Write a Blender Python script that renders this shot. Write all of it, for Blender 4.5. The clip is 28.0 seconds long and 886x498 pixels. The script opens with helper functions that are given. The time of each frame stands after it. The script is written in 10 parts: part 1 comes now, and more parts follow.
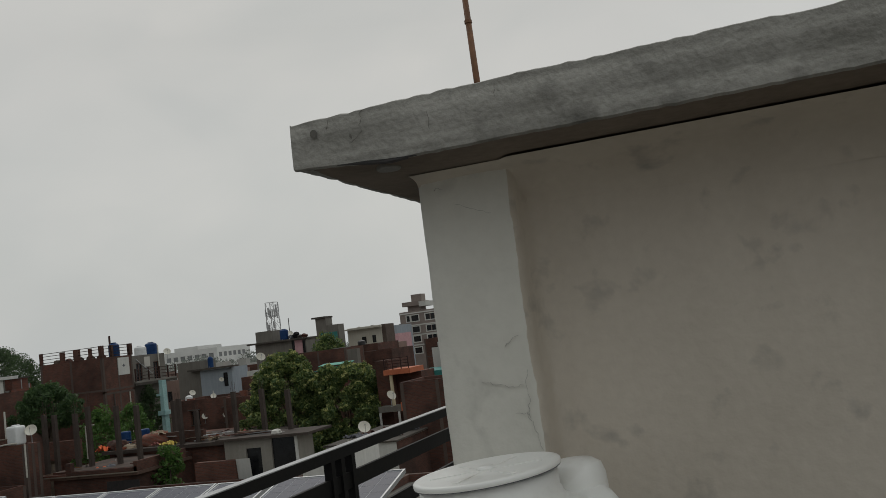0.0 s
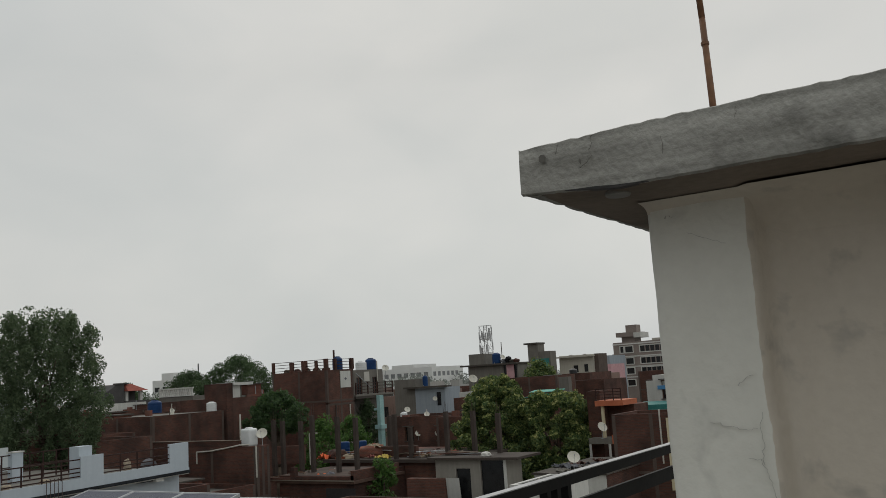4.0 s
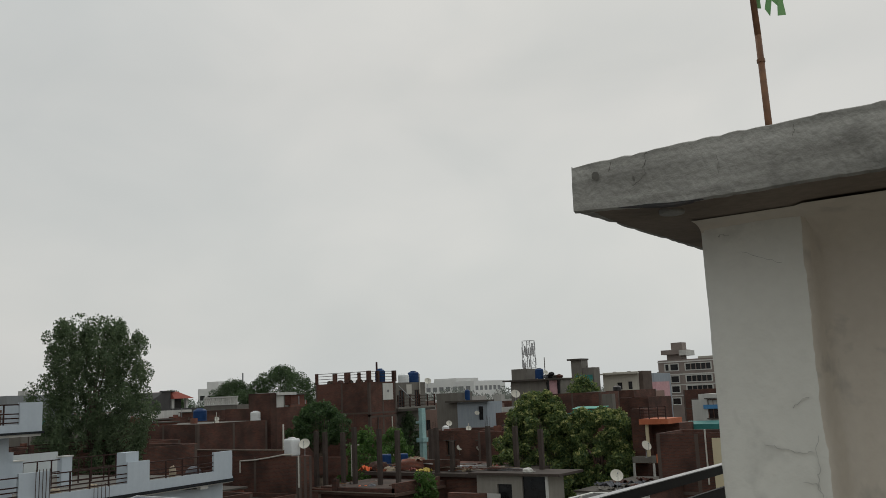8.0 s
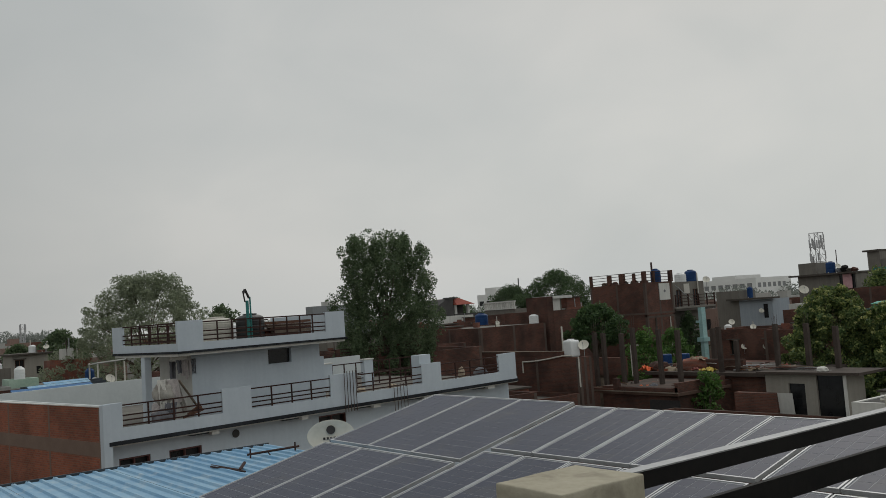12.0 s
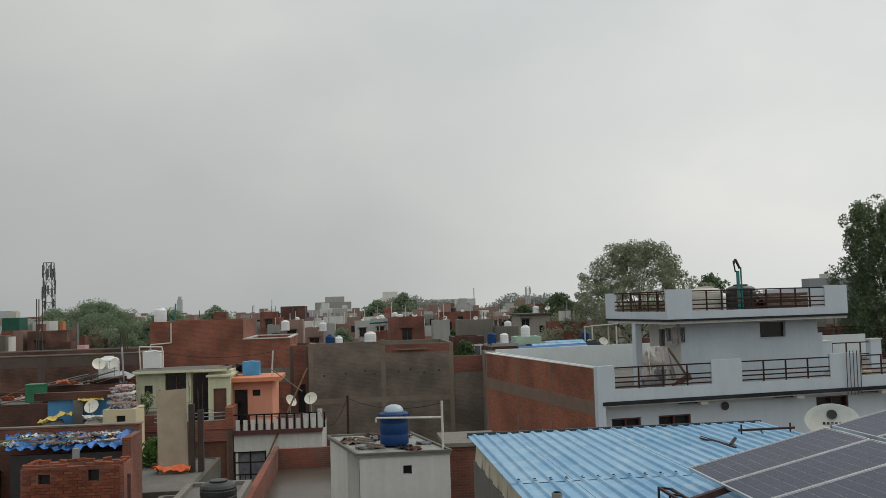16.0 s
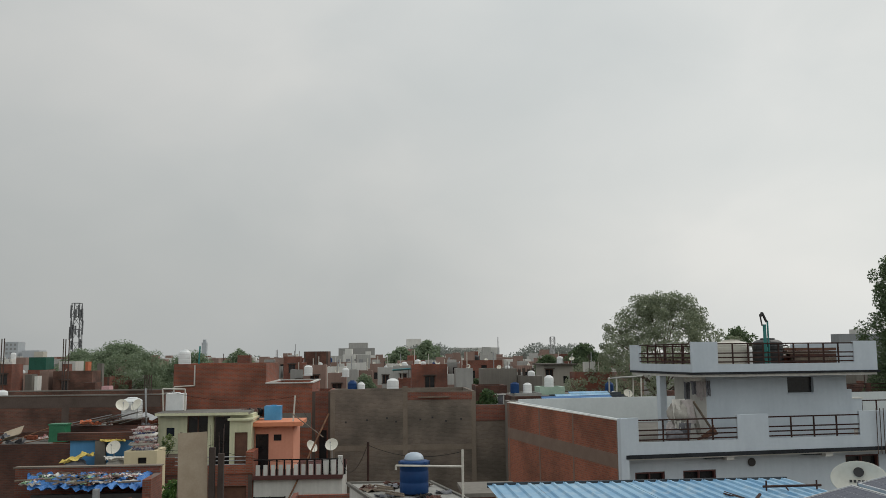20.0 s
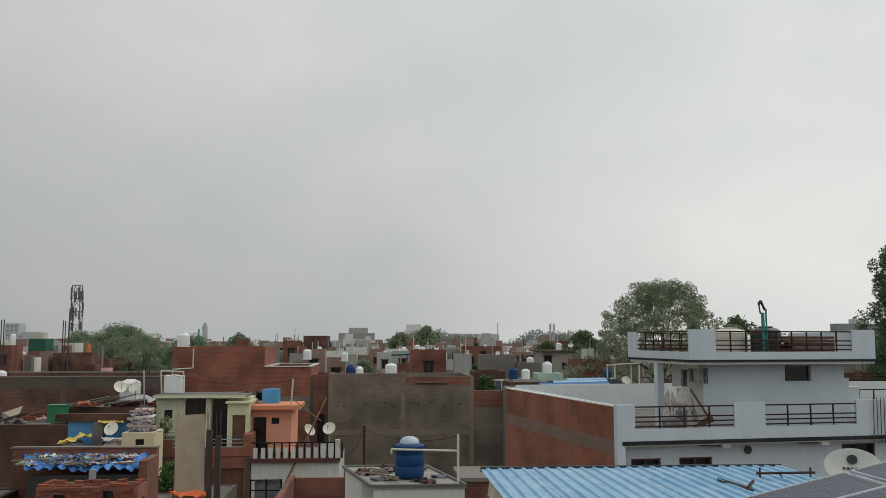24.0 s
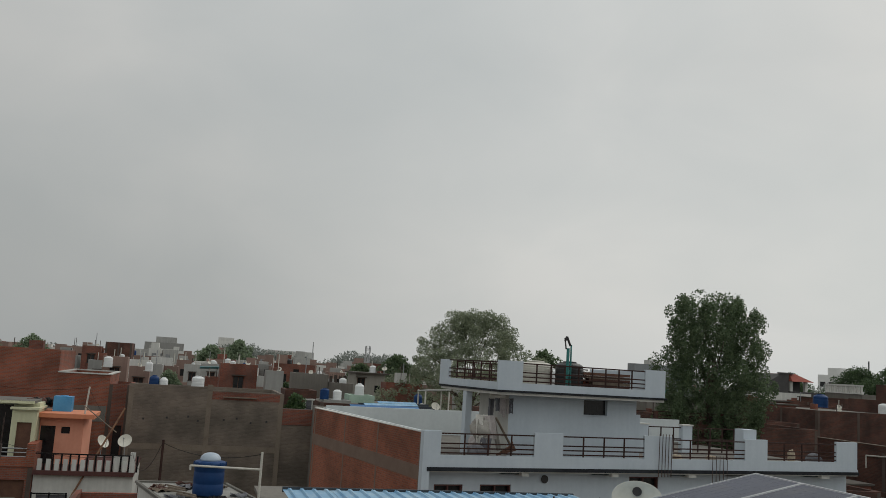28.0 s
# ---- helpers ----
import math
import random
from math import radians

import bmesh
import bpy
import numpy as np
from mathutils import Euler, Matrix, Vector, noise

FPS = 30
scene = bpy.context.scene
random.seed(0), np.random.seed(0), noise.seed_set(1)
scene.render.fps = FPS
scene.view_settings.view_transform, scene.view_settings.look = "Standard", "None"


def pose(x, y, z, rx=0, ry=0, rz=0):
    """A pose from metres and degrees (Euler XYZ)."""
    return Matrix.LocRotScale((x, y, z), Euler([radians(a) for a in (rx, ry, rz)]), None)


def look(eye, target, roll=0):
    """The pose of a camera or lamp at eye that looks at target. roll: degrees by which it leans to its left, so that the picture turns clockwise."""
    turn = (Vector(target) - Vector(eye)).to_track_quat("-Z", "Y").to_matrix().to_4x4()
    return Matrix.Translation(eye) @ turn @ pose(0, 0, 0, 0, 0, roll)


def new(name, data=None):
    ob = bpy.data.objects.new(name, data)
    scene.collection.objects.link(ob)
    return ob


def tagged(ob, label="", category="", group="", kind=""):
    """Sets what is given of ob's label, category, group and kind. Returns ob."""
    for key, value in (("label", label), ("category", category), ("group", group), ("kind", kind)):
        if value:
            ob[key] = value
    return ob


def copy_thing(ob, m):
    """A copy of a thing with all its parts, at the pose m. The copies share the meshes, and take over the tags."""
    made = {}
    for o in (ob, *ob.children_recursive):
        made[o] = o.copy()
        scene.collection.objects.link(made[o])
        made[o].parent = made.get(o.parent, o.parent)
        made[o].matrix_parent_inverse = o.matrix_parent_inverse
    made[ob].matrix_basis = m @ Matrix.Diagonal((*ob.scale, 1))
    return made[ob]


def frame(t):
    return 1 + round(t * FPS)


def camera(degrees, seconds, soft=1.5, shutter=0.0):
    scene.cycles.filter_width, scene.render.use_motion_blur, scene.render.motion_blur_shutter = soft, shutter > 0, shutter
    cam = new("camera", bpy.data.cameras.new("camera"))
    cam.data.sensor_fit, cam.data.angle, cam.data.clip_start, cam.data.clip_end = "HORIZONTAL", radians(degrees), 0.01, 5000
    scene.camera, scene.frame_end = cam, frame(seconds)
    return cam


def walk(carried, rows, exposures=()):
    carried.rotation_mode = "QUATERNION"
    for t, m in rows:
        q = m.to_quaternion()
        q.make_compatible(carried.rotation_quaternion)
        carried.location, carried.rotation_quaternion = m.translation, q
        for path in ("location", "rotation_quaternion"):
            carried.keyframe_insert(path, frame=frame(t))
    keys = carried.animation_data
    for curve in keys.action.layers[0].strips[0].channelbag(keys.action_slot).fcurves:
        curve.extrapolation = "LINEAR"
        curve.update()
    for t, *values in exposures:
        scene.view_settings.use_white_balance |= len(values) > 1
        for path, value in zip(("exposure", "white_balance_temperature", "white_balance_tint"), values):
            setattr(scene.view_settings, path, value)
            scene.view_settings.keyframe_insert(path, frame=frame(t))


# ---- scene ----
cam = camera(53.26, 28.0, soft=0.75)
PATH = [
    (0.0, pose(0.048, -0.024, 10.193, 95.31, 7.18, 19.70)),
    (0.5, pose(0.035, 0.005, 10.192, 96.26, 8.65, 29.87)),
    (1.0, pose(0.020, 0.013, 10.190, 95.52, 5.98, 32.77)),
    (1.5, pose(0.002, 0.000, 10.194, 96.57, 3.50, 33.51)),
    (2.0, pose(0.004, -0.013, 10.198, 99.41, 2.45, 33.34)),
    (2.5, pose(0.005, 0.003, 10.202, 100.21, 3.10, 32.94)),
    (3.0, pose(0.002, 0.000, 10.201, 99.02, 4.08, 33.20)),
    (3.5, pose(-0.008, 0.001, 10.199, 98.26, 3.46, 33.18)),
    (5.5, pose(-0.002, -0.029, 10.200, 98.54, 4.51, 34.01)),
    (6.0, pose(-0.019, -0.034, 10.199, 96.71, 3.43, 35.55)),
    (6.5, pose(-0.015, -0.045, 10.202, 97.76, 3.24, 36.14)),
    (7.0, pose(-0.017, -0.033, 10.201, 97.98, 2.25, 35.99)),
    (7.5, pose(-0.024, -0.031, 10.203, 98.28, 2.51, 36.02)),
    (8.0, pose(-0.023, -0.033, 10.205, 99.34, 2.39, 35.98)),
    (8.5, pose(-0.023, -0.032, 10.203, 99.34, 2.91, 36.06)),
    (9.0, pose(-0.025, -0.040, 10.207, 100.62, 3.44, 36.07)),
    (9.5, pose(-0.030, -0.036, 10.207, 100.34, 2.09, 35.71)),
    (10.0, pose(-0.024, -0.045, 10.205, 98.93, 0.82, 35.65)),
    (10.5, pose(-0.003, -0.034, 10.207, 98.78, 3.59, 36.84)),
    (11.0, pose(0.007, -0.039, 10.195, 96.24, 2.85, 44.64)),
    (11.5, pose(-0.094, -0.015, 10.200, 95.34, 2.27, 50.30)),
    (12.0, pose(-0.149, -0.055, 10.203, 94.10, 4.02, 53.54)),
    (12.5, pose(-0.253, -0.113, 10.207, 89.99, 3.52, 59.02)),
    (13.0, pose(-0.267, -0.082, 10.214, 92.72, 3.26, 66.86)),
    (13.5, pose(-0.247, -0.062, 10.220, 93.46, 3.05, 75.28)),
    (15.5, pose(-0.256, -0.051, 10.230, 93.30, 1.35, 83.26)),
    (16.0, pose(-0.267, -0.031, 10.237, 93.64, 1.72, 84.41)),
    (16.5, pose(-0.225, -0.036, 10.212, 95.53, 1.43, 85.25)),
    (17.0, pose(-0.226, -0.021, 10.215, 95.76, 1.03, 85.68)),
    (17.5, pose(-0.199, -0.036, 10.215, 95.70, -0.83, 85.57)),
    (18.0, pose(-0.194, -0.027, 10.219, 96.21, -0.55, 85.73)),
    (18.5, pose(-0.185, -0.029, 10.218, 95.80, -0.57, 85.91)),
    (19.0, pose(-0.187, -0.039, 10.222, 96.98, 0.01, 86.32)),
    (19.5, pose(-0.190, -0.022, 10.209, 96.60, 1.16, 86.52)),
    (20.0, pose(-0.188, -0.004, 10.214, 96.77, 0.54, 85.94)),
    (20.5, pose(-0.174, -0.003, 10.209, 97.17, 0.72, 85.43)),
    (21.0, pose(-0.163, -0.023, 10.202, 97.15, -0.30, 85.25)),
    (21.5, pose(-0.179, -0.023, 10.204, 96.54, 0.00, 85.42)),
    (22.0, pose(-0.186, -0.025, 10.196, 95.04, -0.91, 85.45)),
    (22.5, pose(-0.192, -0.029, 10.196, 95.62, -0.10, 85.61)),
    (24.5, pose(-0.286, 0.145, 10.160, 95.97, 0.08, 86.13)),
    (25.0, pose(-0.287, 0.165, 10.155, 96.42, 2.10, 86.51)),
    (25.5, pose(-0.286, 0.188, 10.155, 96.30, 3.11, 86.75)),
    (26.0, pose(-0.273, 0.198, 10.154, 96.06, 1.97, 86.56)),
    (26.5, pose(-0.286, 0.194, 10.157, 98.15, -0.81, 85.23)),
    (27.0, pose(-0.298, 0.164, 10.157, 99.02, -0.95, 82.14)),
    (27.5, pose(-0.306, 0.134, 10.156, 99.77, -2.56, 78.45)),
    (28.0, pose(-0.289, 0.117, 10.160, 97.61, -3.56, 74.04)),
]
walk(cam, PATH, exposures=((0.0, -0.36), (1.0, -0.17), (3.0, -0.15), (10.0, -0.15), (11.0, -0.17), (12.1, -0.25), (12.6, 0.04), (13.0, 0.18), (16.0, 0.17), (26.0, 0.20), (27.0, 0.09), (28.0, -0.11)))

# ---------------------------------------------------------------- world and light
SUN_SIDE = (-0.43, 0.897, 0.10)


def overcast_world():
    w = bpy.data.worlds.new("overcast_sky")
    scene.world = w
    w.use_nodes = True
    nt = w.node_tree
    nt.nodes.clear()
    N, L = nt.nodes.new, nt.links.new
    out, bg = N("ShaderNodeOutputWorld"), N("ShaderNodeBackground")
    sky = N("ShaderNodeTexSky")
    sky.sky_type, sky.sun_disc = "NISHITA", False
    sky.sun_elevation, sky.sun_rotation = radians(46), radians(-26)
    sky.air_density, sky.dust_density = 1.5, 6.0
    dim = N("ShaderNodeVectorMath")
    dim.operation = "SCALE"
    dim.inputs[3].default_value = 0.08
    co = N("ShaderNodeTexCoord")
    mp = N("ShaderNodeMapping")
    mp.inputs["Scale"].default_value = (1.0, 1.0, 1.7)
    n1, n2 = N("ShaderNodeTexNoise"), N("ShaderNodeTexNoise")
    n1.inputs["Scale"].default_value, n1.inputs["Detail"].default_value = 1.7, 3.0
    n1.inputs["Roughness"].default_value, n1.inputs["Distortion"].default_value = 0.45, 0.3
    n2.inputs["Scale"].default_value, n2.inputs["Detail"].default_value = 5.0, 4.0
    n2.inputs["Roughness"].default_value, n2.inputs["Distortion"].default_value = 0.5, 0.4
    mixn = N("ShaderNodeMix")
    mixn.inputs[0].default_value = 0.28
    ramp = N("ShaderNodeValToRGB")
    ramp.color_ramp.elements[0].position, ramp.color_ramp.elements[0].color = 0.36, (0.56, 0.59, 0.587, 1)
    ramp.color_ramp.elements[1].position, ramp.color_ramp.elements[1].color = 0.64, (0.705, 0.71, 0.69, 1)
    mid = ramp.color_ramp.elements.new(0.5)
    mid.color = (0.625, 0.645, 0.635, 1)
    mix = N("ShaderNodeMix")
    mix.data_type = "RGBA"
    mix.inputs[0].default_value = 0.93
    L(co.outputs["Generated"], mp.inputs["Vector"])
    L(mp.outputs[0], n1.inputs["Vector"]), L(mp.outputs[0], n2.inputs["Vector"])
    L(n1.outputs[0], mixn.inputs[2]), L(n2.outputs[0], mixn.inputs[3])
    L(mixn.outputs[0], ramp.inputs[0])
    L(sky.outputs[0], dim.inputs[0])
    L(dim.outputs[0], mix.inputs[6]), L(ramp.outputs[0], mix.inputs[7])
    L(mix.outputs[2], bg.inputs[0])
    # an overcast sky: brighter towards the zenith, with a low glow in the haze on the sun's side
    nrm, dot, up = N("ShaderNodeVectorMath"), N("ShaderNodeVectorMath"), N("ShaderNodeSeparateXYZ")
    nrm.operation, dot.operation = "NORMALIZE", "DOT_PRODUCT"
    dot.inputs[1].default_value = SUN_SIDE
    side, low, lift, lee, east = (N("ShaderNodeMapRange") for _ in range(5))
    for node, values in ((side, (0.45, 1.0, 0.0, 0.37)), (low, (0.0, 0.34, 1.0, 0.0)), (lift, (0.0, 1.0, 0.96, 1.65)), (lee, (-0.05, 0.75, 0.62, 0.81)), (east, (-0.1, 1.0, 1.0, 1.5))):
        for k in range(4):
            node.inputs[k + 1].default_value = values[k]
    glow, base, tot = N("ShaderNodeMath"), N("ShaderNodeMath"), N("ShaderNodeMath")
    glow.operation, base.operation, tot.operation = "MULTIPLY", "ADD", "MULTIPLY"
    L(co.outputs["Generated"], nrm.inputs[0]), L(nrm.outputs[0], dot.inputs[0]), L(nrm.outputs[0], up.inputs[0])
    L(dot.outputs["Value"], side.inputs[0]), L(up.outputs[2], low.inputs[0]), L(up.outputs[2], lift.inputs[0])
    L(side.outputs[0], glow.inputs[0]), L(low.outputs[0], glow.inputs[1]), L(glow.outputs[0], base.inputs[0])
    L(dot.outputs["Value"], lee.inputs[0]), L(lee.outputs[0], base.inputs[1])
    # added gain: unseen sky towards +x brightened to light the walls facing it
    dot_e, thin = N("ShaderNodeVectorMath"), N("ShaderNodeMath")
    dot_e.operation, thin.operation = "DOT_PRODUCT", "MULTIPLY"
    dot_e.inputs[1].default_value = (0.955, -0.10, 0.28)
    L(nrm.outputs[0], dot_e.inputs[0]), L(dot_e.outputs["Value"], east.inputs[0])
    L(base.outputs[0], tot.inputs[0]), L(lift.outputs[0], tot.inputs[1])
    L(tot.outputs[0], thin.inputs[0]), L(east.outputs[0], thin.inputs[1]), L(thin.outputs[0], bg.inputs[1])
    L(bg.outputs[0], out.inputs[0])


overcast_world()
sun = new("sun", bpy.data.lights.new("sun", "SUN"))
sun.data.energy, sun.data.angle, sun.data.color = 0.6, radians(40), (1.0, 0.97, 0.92)
sun.matrix_world = look((-30, 62, 72), (0, 0, 0))


# ---------------------------------------------------------------- materials
def nodes_of(name):
    m = bpy.data.materials.new(name)
    m.use_nodes = True
    nt = m.node_tree
    return m, nt, nt.nodes["Principled BSDF"]


def surface(name, a, b, rough=0.85, scale=1.0, fine=14.0, bump=0.25, metal=0.0, spread=0.25, streak=0.0, vary=0.0, blotch=None, gloss=0.5, run=(3.0, 3.0, 0.22)):
    """Two-scale noise between the colours a and b, with bump; streak adds rain runs along the short side of run, vary a change from piece to piece, blotch sparse stains of its colour."""
    m, nt, p = nodes_of(name)
    N, L = nt.nodes.new, nt.links.new
    geo = N("ShaderNodeNewGeometry")
    n1, n2 = N("ShaderNodeTexNoise"), N("ShaderNodeTexNoise")
    n1.inputs["Scale"].default_value, n1.inputs["Detail"].default_value = scale, 5
    n2.inputs["Scale"].default_value, n2.inputs["Detail"].default_value = fine, 4
    L(geo.outputs["Position"], n1.inputs["Vector"]), L(geo.outputs["Position"], n2.inputs["Vector"])
    mx = N("ShaderNodeMix")
    mx.inputs[0].default_value = 0.35
    L(n1.outputs[0], mx.inputs[2]), L(n2.outputs[0], mx.inputs[3])
    value = mx.outputs[0]
    if streak:
        mp = N("ShaderNodeMapping")
        mp.inputs["Scale"].default_value = run
        L(geo.outputs["Position"], mp.inputs["Vector"])
        n3 = N("ShaderNodeTexNoise")
        n3.inputs["Scale"].default_value, n3.inputs["Detail"].default_value = 1.6, 4
        L(mp.outputs[0], n3.inputs["Vector"])
        m3 = N("ShaderNodeMix")
        m3.inputs[0].default_value = streak
        L(value, m3.inputs[2]), L(n3.outputs[0], m3.inputs[3])
        value = m3.outputs[0]
    ramp = N("ShaderNodeValToRGB")
    ramp.color_ramp.elements[0].position, ramp.color_ramp.elements[1].position = 0.5 - spread / 2, 0.5 + spread / 2
    ramp.color_ramp.elements[0].color, ramp.color_ramp.elements[1].color = (*a, 1), (*b, 1)
    L(value, ramp.inputs[0])
    colour = ramp.outputs[0]
    if blotch:
        tint, size, rare = blotch
        n4, r4, m4 = N("ShaderNodeTexNoise"), N("ShaderNodeMapRange"), N("ShaderNodeMix")
        n4.inputs["Scale"].default_value, n4.inputs["Detail"].default_value = size, 7
        n4.inputs["Roughness"].default_value, n4.inputs["Distortion"].default_value = 0.5, 0.25
        r4.inputs[1].default_value, r4.inputs[2].default_value, r4.inputs[4].default_value = rare, rare + 0.2, 0.6
        m4.data_type = "RGBA"
        m4.inputs[7].default_value = (*tint, 1)
        L(geo.outputs["Position"], n4.inputs["Vector"]), L(n4.outputs[0], r4.inputs[0])
        L(r4.outputs[0], m4.inputs[0]), L(colour, m4.inputs[6])
        colour = m4.outputs[2]
    if vary:
        info, hsv, rng = N("ShaderNodeObjectInfo"), N("ShaderNodeHueSaturation"), N("ShaderNodeMapRange")
        rng.inputs[3].default_value, rng.inputs[4].default_value = 1 - vary, 1 + vary
        L(info.outputs["Random"], rng.inputs[0]), L(rng.outputs[0], hsv.inputs["Value"])
        L(colour, hsv.inputs["Color"])
        colour = hsv.outputs[0]
    L(colour, p.inputs["Base Color"])
    p.inputs["Roughness"].default_value, p.inputs["Metallic"].default_value = rough, metal
    p.inputs["Specular IOR Level"].default_value = gloss
    if bump:
        bp = N("ShaderNodeBump")
        bp.inputs["Strength"].default_value, bp.inputs["Distance"].default_value = bump, 0.02
        L(mx.outputs[0], bp.inputs["Height"]), L(bp.outputs[0], p.inputs["Normal"])
    return m


def brickwork(name, a, b, mortar, stain=0.5, joint=0.012, vary=0.0):
    """Laid bricks of 23 x 7.5 cm with joints and rain stains; runs along either plan axis."""
    m, nt, p = nodes_of(name)
    N, L = nt.nodes.new, nt.links.new
    geo = N("ShaderNodeNewGeometry")
    sep, add, com = N("ShaderNodeSeparateXYZ"), N("ShaderNodeMath"), N("ShaderNodeCombineXYZ")
    L(geo.outputs["Position"], sep.inputs[0])
    L(sep.outputs[0], add.inputs[0]), L(sep.outputs[1], add.inputs[1])
    L(add.outputs[0], com.inputs[0]), L(sep.outputs[2], com.inputs[1])
    br = N("ShaderNodeTexBrick")
    br.inputs["Scale"].default_value = 1.0
    br.inputs["Brick Width"].default_value, br.inputs["Row Height"].default_value = 0.24, 0.085
    br.inputs["Mortar Size"].default_value, br.inputs["Bias"].default_value = joint, 0.1
    br.inputs["Color1"].default_value, br.inputs["Color2"].default_value, br.inputs["Mortar"].default_value = (*a, 1), (*b, 1), (*mortar, 1)
    L(com.outputs[0], br.inputs["Vector"])
    n1 = N("ShaderNodeTexNoise")
    n1.inputs["Scale"].default_value, n1.inputs["Detail"].default_value = 0.55, 6
    L(geo.outputs["Position"], n1.inputs["Vector"])
    ramp = N("ShaderNodeValToRGB")
    ramp.color_ramp.elements[0].position, ramp.color_ramp.elements[1].position = 0.36, 0.62
    ramp.color_ramp.elements[0].color, ramp.color_ramp.elements[1].color = (1 - stain, 1 - stain, 1 - stain, 1), (1.15, 1.1, 1.1, 1)
    mul = N("ShaderNodeMix")
    mul.data_type, mul.blend_type = "RGBA", "MULTIPLY"
    mul.inputs[0].default_value = 1.0
    L(n1.outputs[0], ramp.inputs[0])
    L(br.outputs[0], mul.inputs[6]), L(ramp.outputs[0], mul.inputs[7])
    colour = mul.outputs[2]
    if vary:
        info, hsv, rng = N("ShaderNodeObjectInfo"), N("ShaderNodeHueSaturation"), N("ShaderNodeMapRange")
        rng.inputs[3].default_value, rng.inputs[4].default_value = 1 - vary, 1 + vary
        L(info.outputs["Random"], rng.inputs[0]), L(rng.outputs[0], hsv.inputs["Value"])
        L(colour, hsv.inputs["Color"])
        colour = hsv.outputs[0]
    L(colour, p.inputs["Base Color"])
    p.inputs["Roughness"].default_value = 0.92
    bp = N("ShaderNodeBump")
    bp.inputs["Strength"].default_value, bp.inputs["Distance"].default_value = 0.5, 0.02
    bp.invert = True
    L(br.outputs["Fac"], bp.inputs["Height"]), L(bp.outputs[0], p.inputs["Normal"])
    return m


def leafage(name, a, b, rare=0.0):
    """Leaves: a colour between a and b, leaf by leaf; with rare, most stay near a."""
    m, nt, p = nodes_of(name)
    N, L = nt.nodes.new, nt.links.new
    geo, ramp = N("ShaderNodeNewGeometry"), N("ShaderNodeValToRGB")
    ramp.color_ramp.elements[0].color, ramp.color_ramp.elements[1].color = (*a, 1), (*b, 1)
    ramp.color_ramp.elements[0].position = rare
    L(geo.outputs["Random Per Island"], ramp.inputs[0]), L(ramp.outputs[0], p.inputs["Base Color"])
    p.inputs["Roughness"].default_value = 0.6
    tr = N("ShaderNodeBsdfTranslucent")
    L(ramp.outputs[0], tr.inputs[0])
    mx, out = N("ShaderNodeMixShader"), nt.nodes["Material Output"]
    mx.inputs[0].default_value = 0.4
    L(p.outputs[0], mx.inputs[1]), L(tr.outputs[0], mx.inputs[2]), L(mx.outputs[0], out.inputs[0])
    return m


BRICK = brickwork("brick_red", (0.255, 0.079, 0.045), (0.18, 0.059, 0.038), (0.15, 0.11, 0.092), 0.35, vary=0.12)
BRICK_DARK = brickwork("brick_brown", (0.135, 0.053, 0.035), (0.088, 0.038, 0.027), (0.085, 0.058, 0.046), 0.45, vary=0.2)
BRICK_ORANGE = brickwork("brick_fresh", (0.33, 0.092, 0.047), (0.24, 0.070, 0.039), (0.19, 0.14, 0.11), 0.35)
BRICK_GREY = brickwork("brick_cement_washed", (0.192, 0.162, 0.129), (0.148, 0.124, 0.099), (0.172, 0.147, 0.12), 0.34)
SMEAR = surface("smeared_cement", (0.15, 0.118, 0.09), (0.225, 0.185, 0.145), 0.92, 1.2, 14, 0.4, spread=0.4)
COLUMN_GREY = surface("damp_column_concrete", (0.055, 0.047, 0.04), (0.10, 0.087, 0.074), 0.92, 1.2, 14, 0.4, spread=0.4)
CEMENT = surface("cement_plaster", (0.13, 0.12, 0.105), (0.21, 0.195, 0.17), 0.9, 0.8, 12, 0.3, spread=0.35, streak=0.35, vary=0.1)
CONCRETE = surface("raw_concrete", (0.20, 0.195, 0.18), (0.33, 0.325, 0.30), 0.88, 2.2, 26, 0.5, spread=0.4)
WHITEWASH = surface("white_limewash", (0.47, 0.45, 0.40), (0.62, 0.60, 0.555), 0.85, 0.9, 9, 0.2, spread=0.5)
BLUE_WALL = surface("pale_blue_paint", (0.44, 0.50, 0.555), (0.56, 0.62, 0.67), 0.75, 0.6, 8, 0.12, spread=0.45, streak=0.3)
WHITE_WALL = surface("white_paint_weathered", (0.46, 0.46, 0.43), (0.66, 0.655, 0.62), 0.8, 0.5, 6, 0.12, spread=0.4, streak=0.4, vary=0.12)
CREAM_WALL = surface("cream_paint", (0.55, 0.47, 0.30), (0.66, 0.58, 0.40), 0.8, 0.7, 7, 0.12, spread=0.4, streak=0.3)
YELLOW_WALL = surface("pale_yellow_green_paint", (0.50, 0.50, 0.32), (0.68, 0.67, 0.48), 0.8, 0.7, 7, 0.12, spread=0.4, streak=0.45)
PINK_WALL = surface("salmon_paint", (0.68, 0.29, 0.19), (0.80, 0.38, 0.26), 0.8, 0.8, 7, 0.12, spread=0.4, streak=0.3)
ORANGE_TRIM = surface("orange_paint", (0.42, 0.115, 0.05), (0.52, 0.16, 0.075), 0.75, 0.9, 8, 0.1)
SKYBLUE_WALL = surface("bright_blue_paint", (0.05, 0.20, 0.42), (0.09, 0.27, 0.50), 0.75, 0.9, 7, 0.1, spread=0.4, streak=0.3)
TEAL = surface("teal_paint", (0.02, 0.16, 0.15), (0.04, 0.23, 0.21), 0.6, 0.8, 8, 0.1)
